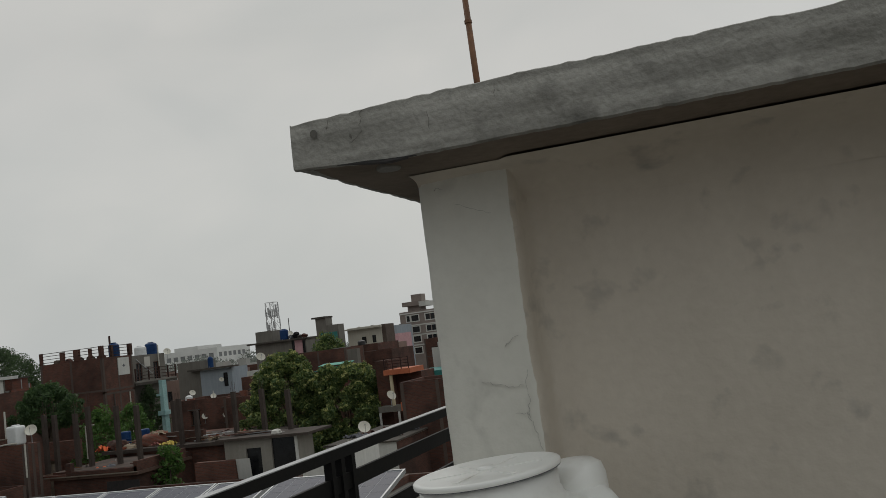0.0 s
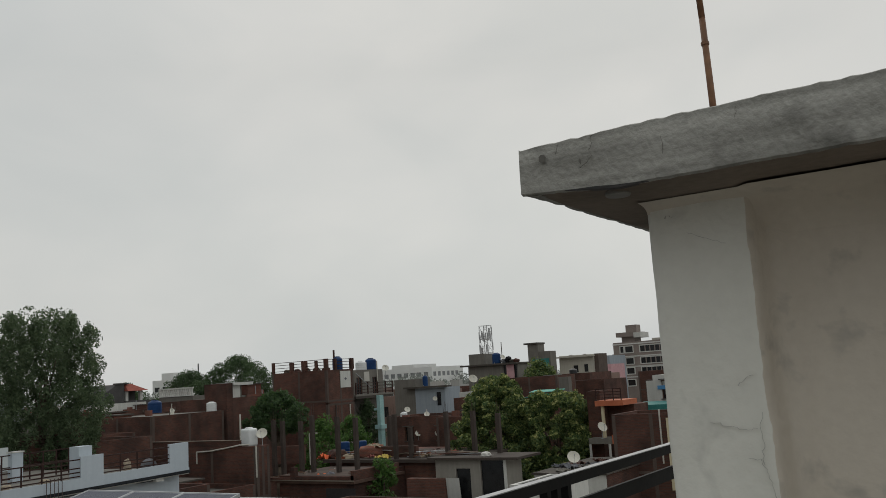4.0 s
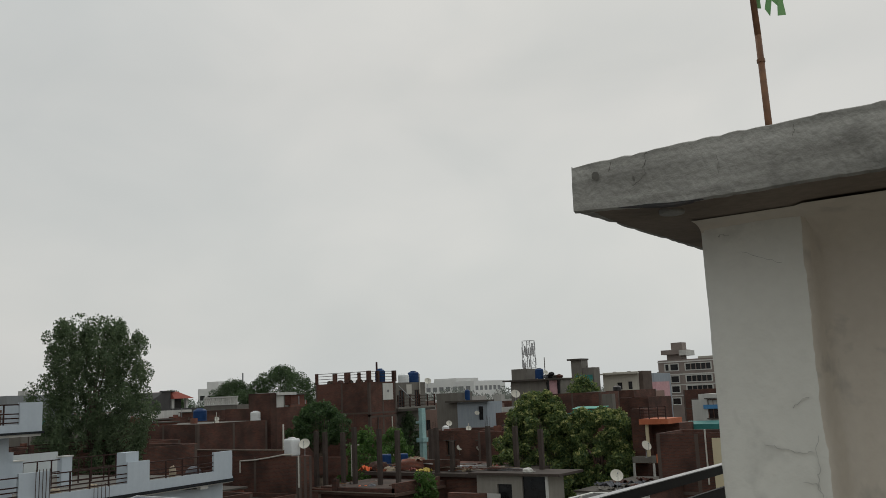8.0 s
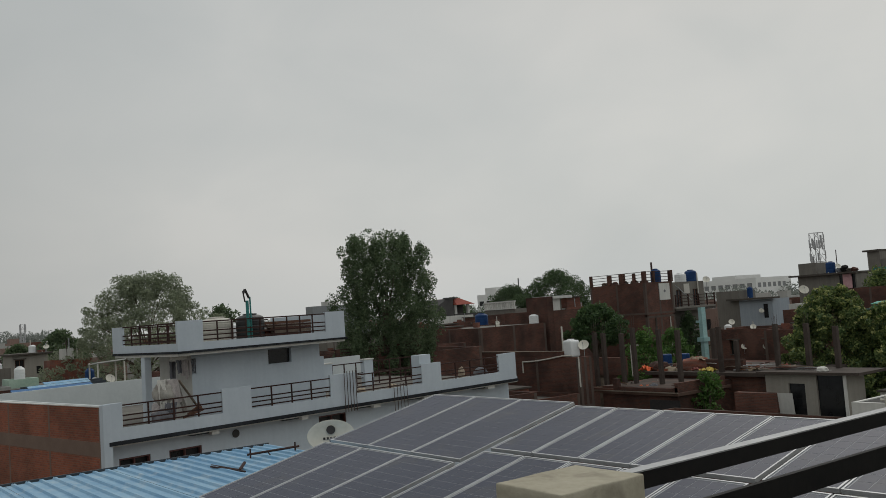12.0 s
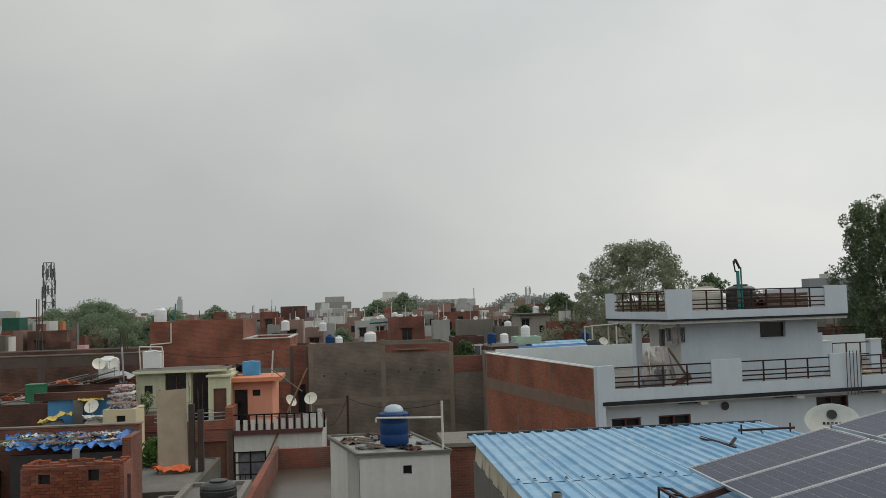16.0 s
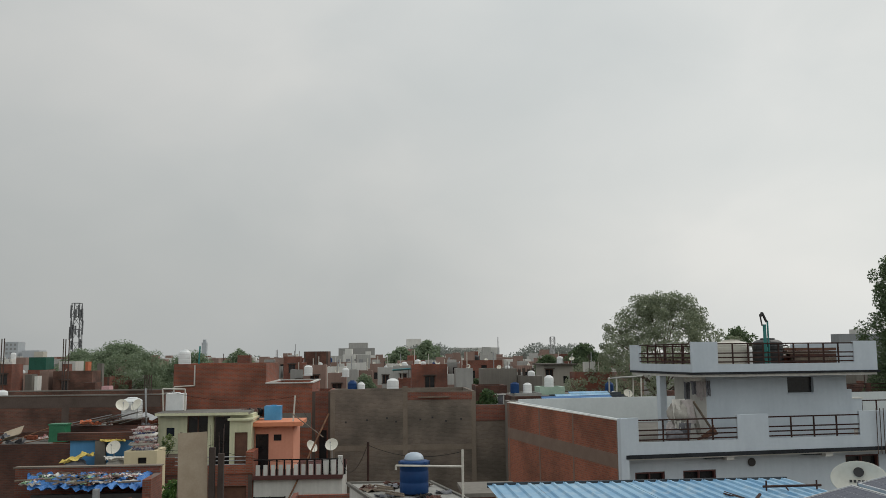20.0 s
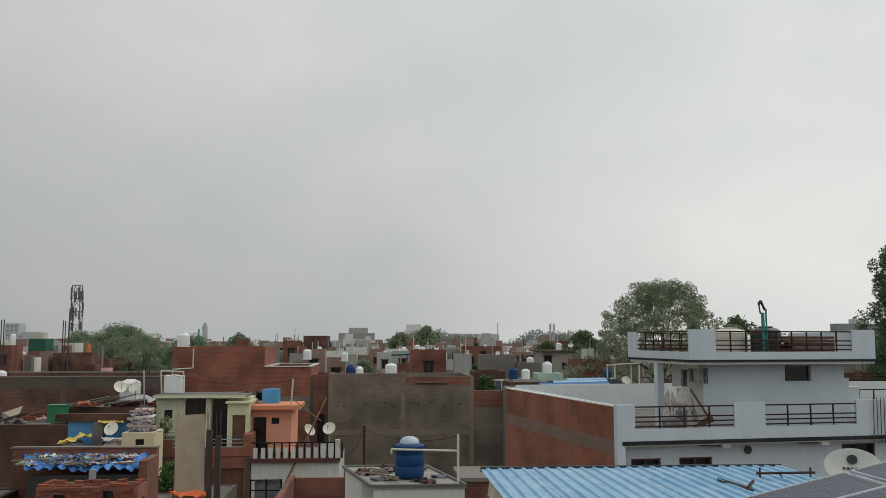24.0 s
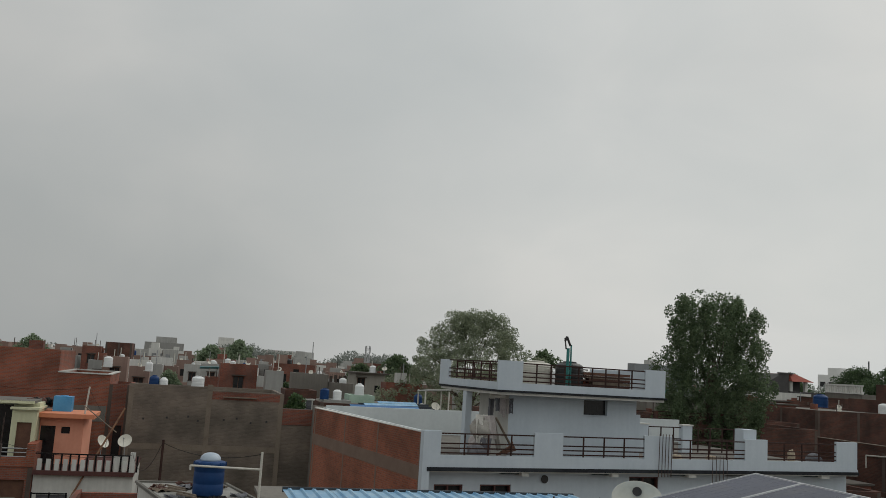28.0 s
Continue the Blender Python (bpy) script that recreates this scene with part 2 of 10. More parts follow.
BRICK_RED_LOOSE = surface("loose_fired_brick", (0.17, 0.052, 0.03), (0.28, 0.092, 0.052), 0.92, 5.0, 40, 0.5, spread=0.4, vary=0.28, gloss=0.2)
SALMON_TRIM = surface("salmon_slab_paint", (0.60, 0.21, 0.105), (0.70, 0.27, 0.145), 0.75, 0.9, 8, 0.1, spread=0.4, streak=0.4)
MAROON = surface("maroon_paint", (0.07, 0.025, 0.022), (0.10, 0.035, 0.03), 0.7, 0.9, 8, 0.1)
ROOF_DECK = surface("weathered_roof_screed", (0.085, 0.08, 0.07), (0.18, 0.17, 0.15), 0.9, 0.5, 7, 0.2, spread=0.4)
EARTH = surface("earth_ground", (0.10, 0.085, 0.065), (0.16, 0.14, 0.11), 0.95, 0.08, 1.5, 0.2)
BLACK_PAINT = surface("black_enamel", (0.006, 0.006, 0.007), (0.012, 0.011, 0.011), 0.6, 3, 30, 0.1, gloss=0.15)
RAIL_BROWN = surface("dark_brown_rail_paint", (0.026, 0.012, 0.010), (0.050, 0.022, 0.017), 0.6, 3, 20, 0.1, gloss=0.25)
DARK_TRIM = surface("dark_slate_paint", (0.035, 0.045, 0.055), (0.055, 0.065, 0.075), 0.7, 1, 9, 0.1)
RUST = surface("rusty_primer_steel", (0.055, 0.02, 0.014), (0.10, 0.036, 0.022), 0.7, 4, 30, 0.2)
STEEL = surface("galvanised_steel", (0.30, 0.31, 0.32), (0.42, 0.43, 0.44), 0.5, 3, 25, 0.05, 0.6)
REBAR = surface("rusty_rebar", (0.05, 0.035, 0.03), (0.09, 0.06, 0.05), 0.8, 8, 40, 0.1)
ALU = surface("anodised_aluminium", (0.44, 0.45, 0.46), (0.55, 0.56, 0.57), 0.4, 3, 20, 0.0, 0.4)
CELL = surface("solar_cell_blue", (0.016, 0.022, 0.050), (0.026, 0.034, 0.068), 0.34, 0.9, 60, 0.02, gloss=0.22, blotch=((0.055, 0.055, 0.06), 2.2, 0.55))
BACKSHEET = surface("grey_white_backsheet", (0.34, 0.35, 0.37), (0.46, 0.47, 0.49), 0.5, 2, 20, 0.0)
SHEET_BLUE = surface("blue_colour_coated_sheet", (0.075, 0.25, 0.45), (0.30, 0.49, 0.63), 0.5, 0.6, 7, 0.05, 0.0, 0.4, streak=0.45, run=(0.3, 4.0, 1.0), blotch=((0.42, 0.52, 0.58), 2.4, 0.53))
PANEL_CREAM = surface("cream_sheet_edge", (0.42, 0.38, 0.29), (0.55, 0.51, 0.41), 0.8, 2, 10, 0.1)
PVC_WHITE = surface("white_tank_plastic", (0.66, 0.68, 0.68), (0.75, 0.765, 0.76), 0.38, 1.2, 9, 0.03)
PVC_BLUE = surface("blue_tank_plastic", (0.007, 0.034, 0.115), (0.012, 0.052, 0.16), 0.5, 1.5, 10, 0.05, gloss=0.22)
PVC_SKY = surface("light_blue_tank_plastic", (0.05, 0.26, 0.50), (0.08, 0.32, 0.58), 0.45, 1.5, 10, 0.05)
PVC_BLACK = surface("black_tank_plastic", (0.014, 0.014, 0.015), (0.025, 0.025, 0.026), 0.42, 1.5, 10, 0.05)
PVC_GREEN = surface("green_tank_plastic", (0.015, 0.13, 0.06), (0.025, 0.17, 0.08), 0.5, 1.5, 10, 0.05)
PALE_LID = surface("pale_milky_lid_plastic", (0.30, 0.37, 0.45), (0.40, 0.47, 0.54), 0.3, 1.5, 10, 0.03)
PIPE_CREAM = surface("cream_pvc_pipe", (0.50, 0.48, 0.42), (0.60, 0.58, 0.52), 0.5, 4, 20, 0.05)
DISH_WHITE = surface("dish_enamel", (0.60, 0.575, 0.49), (0.70, 0.675, 0.59), 0.45, 2, 15, 0.03)
INK = surface("dark_print", (0.02, 0.02, 0.02), (0.035, 0.03, 0.03), 0.6, 5, 30, 0.0)
DARK_PANE = surface("dark_window_pane", (0.012, 0.013, 0.014), (0.022, 0.023, 0.025), 0.2, 2, 20, 0.0)
WOOD_DOOR = surface("brown_wooden_door", (0.10, 0.045, 0.028), (0.15, 0.07, 0.042), 0.7, 3, 25, 0.1)
TIMBER = surface("weathered_timber", (0.13, 0.10, 0.075), (0.22, 0.175, 0.13), 0.85, 3, 25, 0.2)
CLOTH_DUSTY = surface("washed_out_cotton", (0.36, 0.33, 0.325), (0.52, 0.48, 0.465), 0.9, 4, 20, 0.4)
CREAM_TANK = surface("yellowed_tank_plastic", (0.44, 0.42, 0.36), (0.56, 0.54, 0.48), 0.5, 1.6, 10, 0.05, spread=0.45, streak=0.4)
BRICK_LONG = brickwork("brick_dusty_brown", (0.185, 0.080, 0.054), (0.125, 0.060, 0.043), (0.13, 0.094, 0.074), 0.5, vary=0.1)
GREY_BLUE = surface("slate_grey_paint", (0.20, 0.215, 0.225), (0.29, 0.305, 0.31), 0.85, 0.6, 8, 0.12, spread=0.45, streak=0.4)
CHARCOAL = surface("charcoal_render", (0.052, 0.05, 0.05), (0.09, 0.086, 0.085), 0.9, 0.8, 10, 0.2, spread=0.4)
WET_COURT = surface("damp_mossy_screed", (0.075, 0.072, 0.058), (0.15, 0.145, 0.12), 0.45, 0.7, 8, 0.15, spread=0.4, gloss=0.3, blotch=((0.045, 0.05, 0.036), 1.4, 0.55))
BOARD_TAN = surface("tan_cement_sheet", (0.30, 0.24, 0.17), (0.40, 0.33, 0.245), 0.85, 1.4, 12, 0.2, spread=0.4)
TARP_BLUE = surface("blue_tarpaulin", (0.02, 0.12, 0.38), (0.06, 0.22, 0.52), 0.5, 2.5, 14, 0.3)
TARP_ORANGE = surface("orange_tarpaulin", (0.72, 0.13, 0.035), (0.85, 0.20, 0.06), 0.6, 2.5, 14, 0.3)
CLOTH_WHITE = surface("off_white_cloth", (0.56, 0.55, 0.51), (0.76, 0.74, 0.69), 0.9, 3, 20, 0.4)
CLOTH_YELLOW = surface("yellow_cloth", (0.55, 0.42, 0.09), (0.68, 0.54, 0.16), 0.9, 3, 20, 0.4)
CLOTH_GREY = surface("grey_cloth", (0.10, 0.105, 0.12), (0.18, 0.18, 0.195), 0.9, 3, 20, 0.4)
CLOTH_RED = surface("faded_red_cloth", (0.26, 0.08, 0.07), (0.38, 0.15, 0.13), 0.9, 3, 20, 0.4)
CLOTH_GREEN = surface("pale_green_cloth", (0.20, 0.33, 0.20), (0.30, 0.44, 0.28), 0.9, 3, 20, 0.4)
CLOTH_PRINT = surface("printed_quilt_cotton", (0.27, 0.11, 0.108), (0.47, 0.43, 0.40), 0.9, 7.0, 26, 0.4, spread=0.09)
CLOTH_PRINT_BLUE = surface("blue_printed_cotton", (0.05, 0.06, 0.14), (0.48, 0.46, 0.44), 0.9, 8.0, 26, 0.4, spread=0.09)
PINK_STRIPE = surface("pink_paint", (0.50, 0.28, 0.30), (0.60, 0.36, 0.38), 0.8, 1, 8, 0.1)
GREEN_NET = surface("dark_green_shade_net", (0.012, 0.075, 0.05), (0.02, 0.10, 0.07), 0.9, 1, 8, 0.1)
COLUMN_DARK = surface("damp_dark_column_concrete", (0.042, 0.031, 0.026), (0.078, 0.060, 0.050), 0.92, 1.2, 14, 0.4, spread=0.4)
COLUMN_BROWN = surface("dusty_brown_concrete", (0.075, 0.054, 0.044), (0.12, 0.09, 0.075), 0.92, 1.2, 14, 0.4, spread=0.4)
FLANK_BAND = surface("brown_smeared_cement", (0.15, 0.10, 0.075), (0.22, 0.155, 0.12), 0.92, 1.5, 16, 0.4, spread=0.5)
BITUMEN = surface("dark_bitumen_roof", (0.022, 0.022, 0.023), (0.06, 0.056, 0.052), 0.85, 1.2, 12, 0.3, spread=0.5)
BARK = surface("tree_bark", (0.07, 0.052, 0.038), (0.13, 0.10, 0.075), 0.95, 3, 20, 0.5)
BAMBOO = surface("weathered_bamboo", (0.11, 0.05, 0.026), (0.24, 0.115, 0.055), 0.65, 5, 30, 0.2)
FLAG_GREEN = surface("pale_green_flag_cloth", (0.18, 0.42, 0.16), (0.30, 0.55, 0.24), 0.85, 4, 20, 0.2)
LEAF_DARK = leafage("dark_green_leaves", (0.065, 0.105, 0.05), (0.14, 0.19, 0.095))
LEAF_MID = leafage("mid_green_leaves", (0.045, 0.08, 0.035), (0.10, 0.155, 0.065))
# raised above plain foliage; part of this paleness is painted distance haze
LEAF_GREY = leafage("grey_green_leaves", (0.185, 0.22, 0.145), (0.295, 0.33, 0.215))
LEAF_YELLOW = leafage("yellow_green_leaves", (0.06, 0.11, 0.035), (0.25, 0.30, 0.095), 0.25)
LEAF_GARDEN = leafage("deep_garden_leaves", (0.036, 0.078, 0.028), (0.085, 0.145, 0.048))
LEAF_FRESH = leafage("fresh_green_leaves", (0.05, 0.12, 0.025), (0.12, 0.22, 0.05))


# ---------------------------------------------------------------- mesh helpers
class Geo:
    """Collects the faces of one mesh, in world metres."""

    def __init__(self):
        self.v, self.f = [], []

    def add(self, verts, faces):
        n = len(self.v)
        self.v += [tuple(p) for p in verts]
        self.f += [tuple(i + n for i in q) for q in faces]
        return self

    def box(self, x0, y0, z0, x1, y1, z1):
        x0, x1 = min(x0, x1), max(x0, x1)
        y0, y1 = min(y0, y1), max(y0, y1)
        z0, z1 = min(z0, z1), max(z0, z1)
        return self.add([(x0, y0, z0), (x1, y0, z0), (x1, y1, z0), (x0, y1, z0), (x0, y0, z1), (x1, y0, z1), (x1, y1, z1), (x0, y1, z1)],
                        [(3, 2, 1, 0), (4, 5, 6, 7), (0, 1, 5, 4), (1, 2, 6, 5), (2, 3, 7, 6), (3, 0, 4, 7)])

    def obox(self, m, sx, sy, sz):
        """A box of that size centred on the pose m."""
        c = [(a * sx / 2, b * sy / 2, d * sz / 2) for d in (-1, 1) for a, b in ((-1, -1), (1, -1), (1, 1), (-1, 1))]
        return self.add([m @ Vector(p) for p in c], [(3, 2, 1, 0), (4, 5, 6, 7), (0, 1, 5, 4), (1, 2, 6, 5), (2, 3, 7, 6), (3, 0, 4, 7)])

    def beam(self, a, b, w, h):
        """A bar of section w x h from a to b, its h upward."""
        a, b = Vector(a), Vector(b)
        d = b - a
        side = d.cross(Vector((0, 0, 1)))
        side = side.normalized() if side.length > 1e-4 else Vector((1, 0, 0))
        up = side.cross(d).normalized()
        ring = [side * (s * w / 2) + up * (t * h / 2) for s, t in ((-1, -1), (1, -1), (1, 1), (-1, 1))]
        return self.add([a + r for r in ring] + [b + r for r in ring], [(0, 1, 2, 3), (7, 6, 5, 4), (0, 4, 5, 1), (1, 5, 6, 2), (2, 6, 7, 3), (3, 7, 4, 0)])

    def rod(self, a, b, r, n=8, r2=None):
        a, b = Vector(a), Vector(b)
        q = (b - a).to_track_quat("Z", "Y")
        r2 = r if r2 is None else r2
        c = [(math.cos(math.tau * i / n), math.sin(math.tau * i / n)) for i in range(n)]
        vs = [a + q @ Vector((x * r, y * r, 0)) for x, y in c] + [b + q @ Vector((x * r2, y * r2, 0)) for x, y in c]
        fs = [(i, (i + 1) % n, n + (i + 1) % n, n + i) for i in range(n)] + [tuple(range(n - 1, -1, -1)), tuple(range(n, 2 * n))]
        return self.add(vs, fs)

    def lathe(self, profile, n=24, at=(0, 0, 0), m=None):
        """Turns (radius, height) pairs about z."""
        m = m or Matrix.Translation(at)
        vs = [m @ Vector((r * math.cos(math.tau * i / n), r * math.sin(math.tau * i / n), z)) for r, z in profile for i in range(n)]
        fs = [(k * n + i, k * n + (i + 1) % n, (k + 1) * n + (i + 1) % n, (k + 1) * n + i) for k in range(len(profile) - 1) for i in range(n)]
        if profile[0][0] > 1e-6:
            fs.append(tuple(range(n - 1, -1, -1)))
        if profile[-1][0] > 1e-6:
            fs.append(tuple(range((len(profile) - 1) * n, len(profile) * n)))
        return self.add(vs, fs)

    def face_with_holes(self, o, u, W, H, holes, depth):
        """A wall face of W x H from the corner o along the level direction u, pierced by holes (a, b, w, h) with reveals that go in by depth."""
        o, u, up = Vector(o), Vector(u), Vector((0, 0, 1))
        inn = up.cross(u) * 1.0
        us = sorted({0, W, *[a for a, b, w, h in holes], *[a + w for a, b, w, h in holes]})
        vs = sorted({0, H, *[b for a, b, w, h in holes], *[b + h for a, b, w, h in holes]})
        P = lambda a, b, d=0: o + u * a + up * b + inn * d
        for i in range(len(us) - 1):
            for j in range(len(vs) - 1):
                ca, cb = (us[i] + us[i + 1]) / 2, (vs[j] + vs[j + 1]) / 2
                if not any(a < ca < a + w and b < cb < b + h for a, b, w, h in holes):
                    self.add([P(us[i], vs[j]), P(us[i + 1], vs[j]), P(us[i + 1], vs[j + 1]), P(us[i], vs[j + 1])], [(0, 1, 2, 3)])
        for a, b, w, h in holes:
            c = [(a, b), (a + w, b), (a + w, b + h), (a, b + h)]
            for k in range(4):
                p, q = c[k], c[(k + 1) % 4]
                self.add([P(*p), P(*q), P(*q, depth), P(*p, depth)], [(0, 1, 2, 3)])
        return self

    def ragged(self, amount, seed, axis_mask=(1, 1, 1)):
        rng = random.Random(seed)
        self.v = [tuple(c + k * rng.uniform(-amount, amount) for c, k in zip(p, axis_mask)) for p in self.v]
        return self


ORIGIN = {}


def thing(name, label, category, at=(0, 0, 0), group="", kind="", rz=0):
    ob = new(name)
    ob.empty_display_size = 0.2
    ob.location, ob.rotation_euler = at, (0, 0, radians(rz))
    tagged(ob, label, category, group, kind)
    ORIGIN[ob.name] = (Vector(at), rz)
    return ob


def link_mesh(name, geo, material, smooth=False):
    me = bpy.data.meshes.new(name)
    me.from_pydata(geo.v, [], geo.f)
    me.materials.append(material)
    if smooth:
        me.polygons.foreach_set("use_smooth", [True] * len(me.polygons))
    me.update()
    return me


def part(name, geo, material, parent, label="", smooth=False, local=False):
    """One mesh under a thing or under a part. Vertices are in world metres unless local."""
    ob = new(name, link_mesh(name, geo, material, smooth))
    ob.parent = parent
    root = parent
    while root.parent:
        root = root.parent
    if not local and root is parent:
        at, rz = ORIGIN[root.name]
        ob.matrix_parent_inverse = (Matrix.Translation(at) @ Matrix.Rotation(radians(rz), 4, "Z")).inverted()
    if label:
        tagged(ob, label)
    return ob


def single(name, geo, material, label, category="", kind="", group="", smooth=False):
    """A thing that is one mesh."""
    ob = new(name, link_mesh(name, geo, material, smooth))
    return tagged(ob, label, category, group, kind)


def rounded_box(name, x0, y0, z0, x1, y1, z1, r, material, cuts=14, rough=0.0):
    """A mesh block with rounded edges of radius r and a slightly uneven surface."""
    bm = bmesh.new()
    bmesh.ops.create_cube(bm, size=2.0)
    bmesh.ops.subdivide_edges(bm, edges=list(bm.edges), cuts=cuts, use_grid_fill=True)
    c, h = Vector(((x0 + x1) / 2, (y0 + y1) / 2, (z0 + z1) / 2)), Vector(((x1 - x0) / 2, (y1 - y0) / 2, (z1 - z0) / 2))
    for v in bm.verts:
        p = Vector([math.sin(q * math.pi / 2) * k for q, k in zip(v.co, h)])
        core = Vector([max(-k + r, min(k - r, q)) for q, k in zip(p, h)])
        d = p - core
        if d.length > 1e-6:
            p = core + d.normalized() * r
        w = c + p
        v.co = w + Vector((noise.noise(w * 9), noise.noise(w * 9 + Vector((4, 0, 0))), noise.noise(w * 9 + Vector((0, 6, 0))))) * rough
    me = bpy.data.meshes.new(name)
    bm.to_mesh(me)
    bm.free()
    me.materials.append(material)
    me.polygons.foreach_set("use_smooth", [True] * len(me.polygons))
    return me


# ---------------------------------------------------------------- ground
single("ground", Geo().box(-2500, -2500, -0.3, 2500, 2500, 0.0), EARTH, "bare brown earth between the houses", "ground", "structure")


# ---------------------------------------------------------------- small things used again and again
def ring_profile(r, h, ribs, base=0.0):
    """Side of a moulded tank: shallow ribs up to the shoulder."""
    prof = [(0.001, base), (r * 0.96, base), (r, base + 0.02 * h)]
    top = 0.80 * h
    for k in range(ribs):
        a, b = 0.06 * h + k * (top - 0.06 * h) / ribs, 0.06 * h + (k + 1) * (top - 0.06 * h) / ribs
        prof += [(r, base + a), (r, base + a + 0.62 * (b - a)), (r * 0.98, base + a + 0.72 * (b - a)), (r * 0.98, base + a + 0.9 * (b - a))]
    return prof + [(r, base + top), (r * 0.93, base + 0.87 * h), (r * 0.72, base + 0.93 * h), (r * 0.46, base + 0.955 * h), (r * 0.46, base + 0.97 * h), (0.001, base + 0.97 * h)]


def make_tank(name, label, r, h, material, lid_material=None, ribs=4, group="roof water tanks"):
    ob = thing(name, label, "water tank", group=group)
    part("body", Geo().lathe(ring_profile(r, h, ribs), 28), material, ob, smooth=False, local=True)
    part("lid", Geo().lathe([(r * 0.5, 0.962 * h), (r * 0.5, 0.985 * h), (r * 0.42, h), (0.001, h + 0.012)], 24), lid_material or material, ob, "round screw lid", local=True)
    part("outlet", Geo().rod((0, -r * 0.98, 0.07 * h), (0, -r - 0.10, 0.07 * h), 0.03).rod((0, -r - 0.09, 0.07 * h), (0, -r - 0.09, -0.02), 0.03), PIPE_CREAM, ob, "cream plastic outlet pipe", local=True)
    return ob


PLACED = {}


def put(key, maker, x, y, z, rz=0.0, label=""):
    """Places a thing of that kind: built the first time, copied after."""
    m = pose(x, y, z, 0, 0, rz)
    if key not in PLACED:
        ob = maker()
        ob.matrix_basis = m
        PLACED[key] = ob
    else:
        ob = copy_thing(PLACED[key], m)
    return tagged(ob, label)


def white_tank(x, y, z, rz=0, label=""):
    return put("white", lambda: make_tank("water_tank", "white plastic ribbed water tank on a roof", 0.5, 1.15, PVC_WHITE), x, y, z, rz, label)


def blue_tank(x, y, z, rz=0, label=""):
    return put("blue", lambda: make_tank("water_tank", "dark blue plastic water tank on a roof", 0.47, 1.15, PVC_BLUE, ribs=2), x, y, z, rz, label)


def small_white_tank(x, y, z, rz=0, label=""):
    return put("smallwhite", lambda: make_tank("water_tank", "small white plastic water tank on a roof", 0.34, 0.85, PVC_WHITE, ribs=3), x, y, z, rz, label)


def black_tank(x, y, z, rz=0, label=""):
    return put("black", lambda: make_tank("water_tank", "black plastic ribbed water tank on a roof", 0.5, 1.15, PVC_BLACK), x, y, z, rz, label)


def make_dish(r=0.36):
    ob = thing("satellite_dish", "off-white round satellite dish on a short steel mast", "satellite dish", group="roof satellite dishes")
    tilt = Matrix.Translation((0, 0, 0.75)) @ Matrix.Rotation(radians(58), 4, "Y")
    prof = [(0.001, 0.0), (r * 0.35, 0.012), (r * 0.7, 0.05), (r, 0.11), (r * 1.01, 0.125), (r * 0.98, 0.12), (r * 0.68, 0.062), (r * 0.33, 0.022), (0.001, 0.01)]
    dish = part("reflector", Geo().lathe(prof, 28, m=tilt), DISH_WHITE, ob, "shallow pressed reflector", smooth=True, local=True)
    part("mast", Geo().rod((0, 0, 0), (0, 0, 0.7), 0.025).rod((0, 0, 0.68), tilt @ Vector((0, 0, 0)), 0.03).box(-0.1, -0.1, 0, 0.1, 0.1, 0.012), STEEL, ob, "grey steel mast and foot", local=True)
    tip = tilt @ Vector((0.0, 0, 0.42))
    foot = tilt @ Vector((r * 0.97, 0, 0.11))
    part("feed_arm", Geo().rod(foot, tip, 0.012).rod(tip, tip + (tilt @ Vector((0, 0, -0.5)) - tilt @ Vector((0, 0, -0.4))), 0.03), STEEL, ob, "thin arm with the receiver head", local=True)
    return ob


def dish(x, y, z, rz=0, label=""):
    return put("dish", make_dish, x, y, z, rz, label)


def make_column(h):
    """Raw concrete column of an unfinished storey, with bars on top."""
    ob = thing("concrete_column", "bare grey concrete column with starter bars on an unfinished roof", "column", group="unfinished columns")
    g = Geo()
    for k in range(5):
        g.box(-0.15, -0.15, h * k / 5, 0.15, 0.15, h * (k + 1) / 5)
    part("shaft", g.ragged(0.012, 3, (1, 1, 0)), COLUMN_DARK, ob, local=True)
    for i, (a, b) in enumerate(((-0.1, -0.1), (0.1, -0.1), (0.1, 0.1), (-0.1, 0.1))):
        part("rebar", Geo().rod((a, b, h), (a * 1.3, b * 1.2, h + 0.35 + 0.08 * i), 0.011, 5), REBAR, ob, "rusty steel bar", local=True)
    return ob


def column(x, y, z, h, rz=0):
    ob = put("column", lambda: make_column(2.6), x, y, z, rz)
    ob.scale = (0.85, 0.85, (h - 0.2) / 2.6)
    return ob


# ---------------------------------------------------------------- the roof that the camera stands on
own = thing("own_house", "plastered house whose flat roof carries a stair room", "house", (3.0, 0.0, 0.0), kind="structure")
part("wall", Geo().box(-2.02, -9, 0, 8, 10, 8.55), CEMENT, own, "grey cement plaster walls")
part("roof", Geo().box(-2.1, -9.1, 8.55, 8.1, 10.1, 8.7), ROOF_DECK, own, "weathered flat roof slab")
part("roof_curb", Geo().box(-2.1, -9.1, 8.7, -1.72, 10.1, 8.8), CEMENT, own, "low curb under the railing")


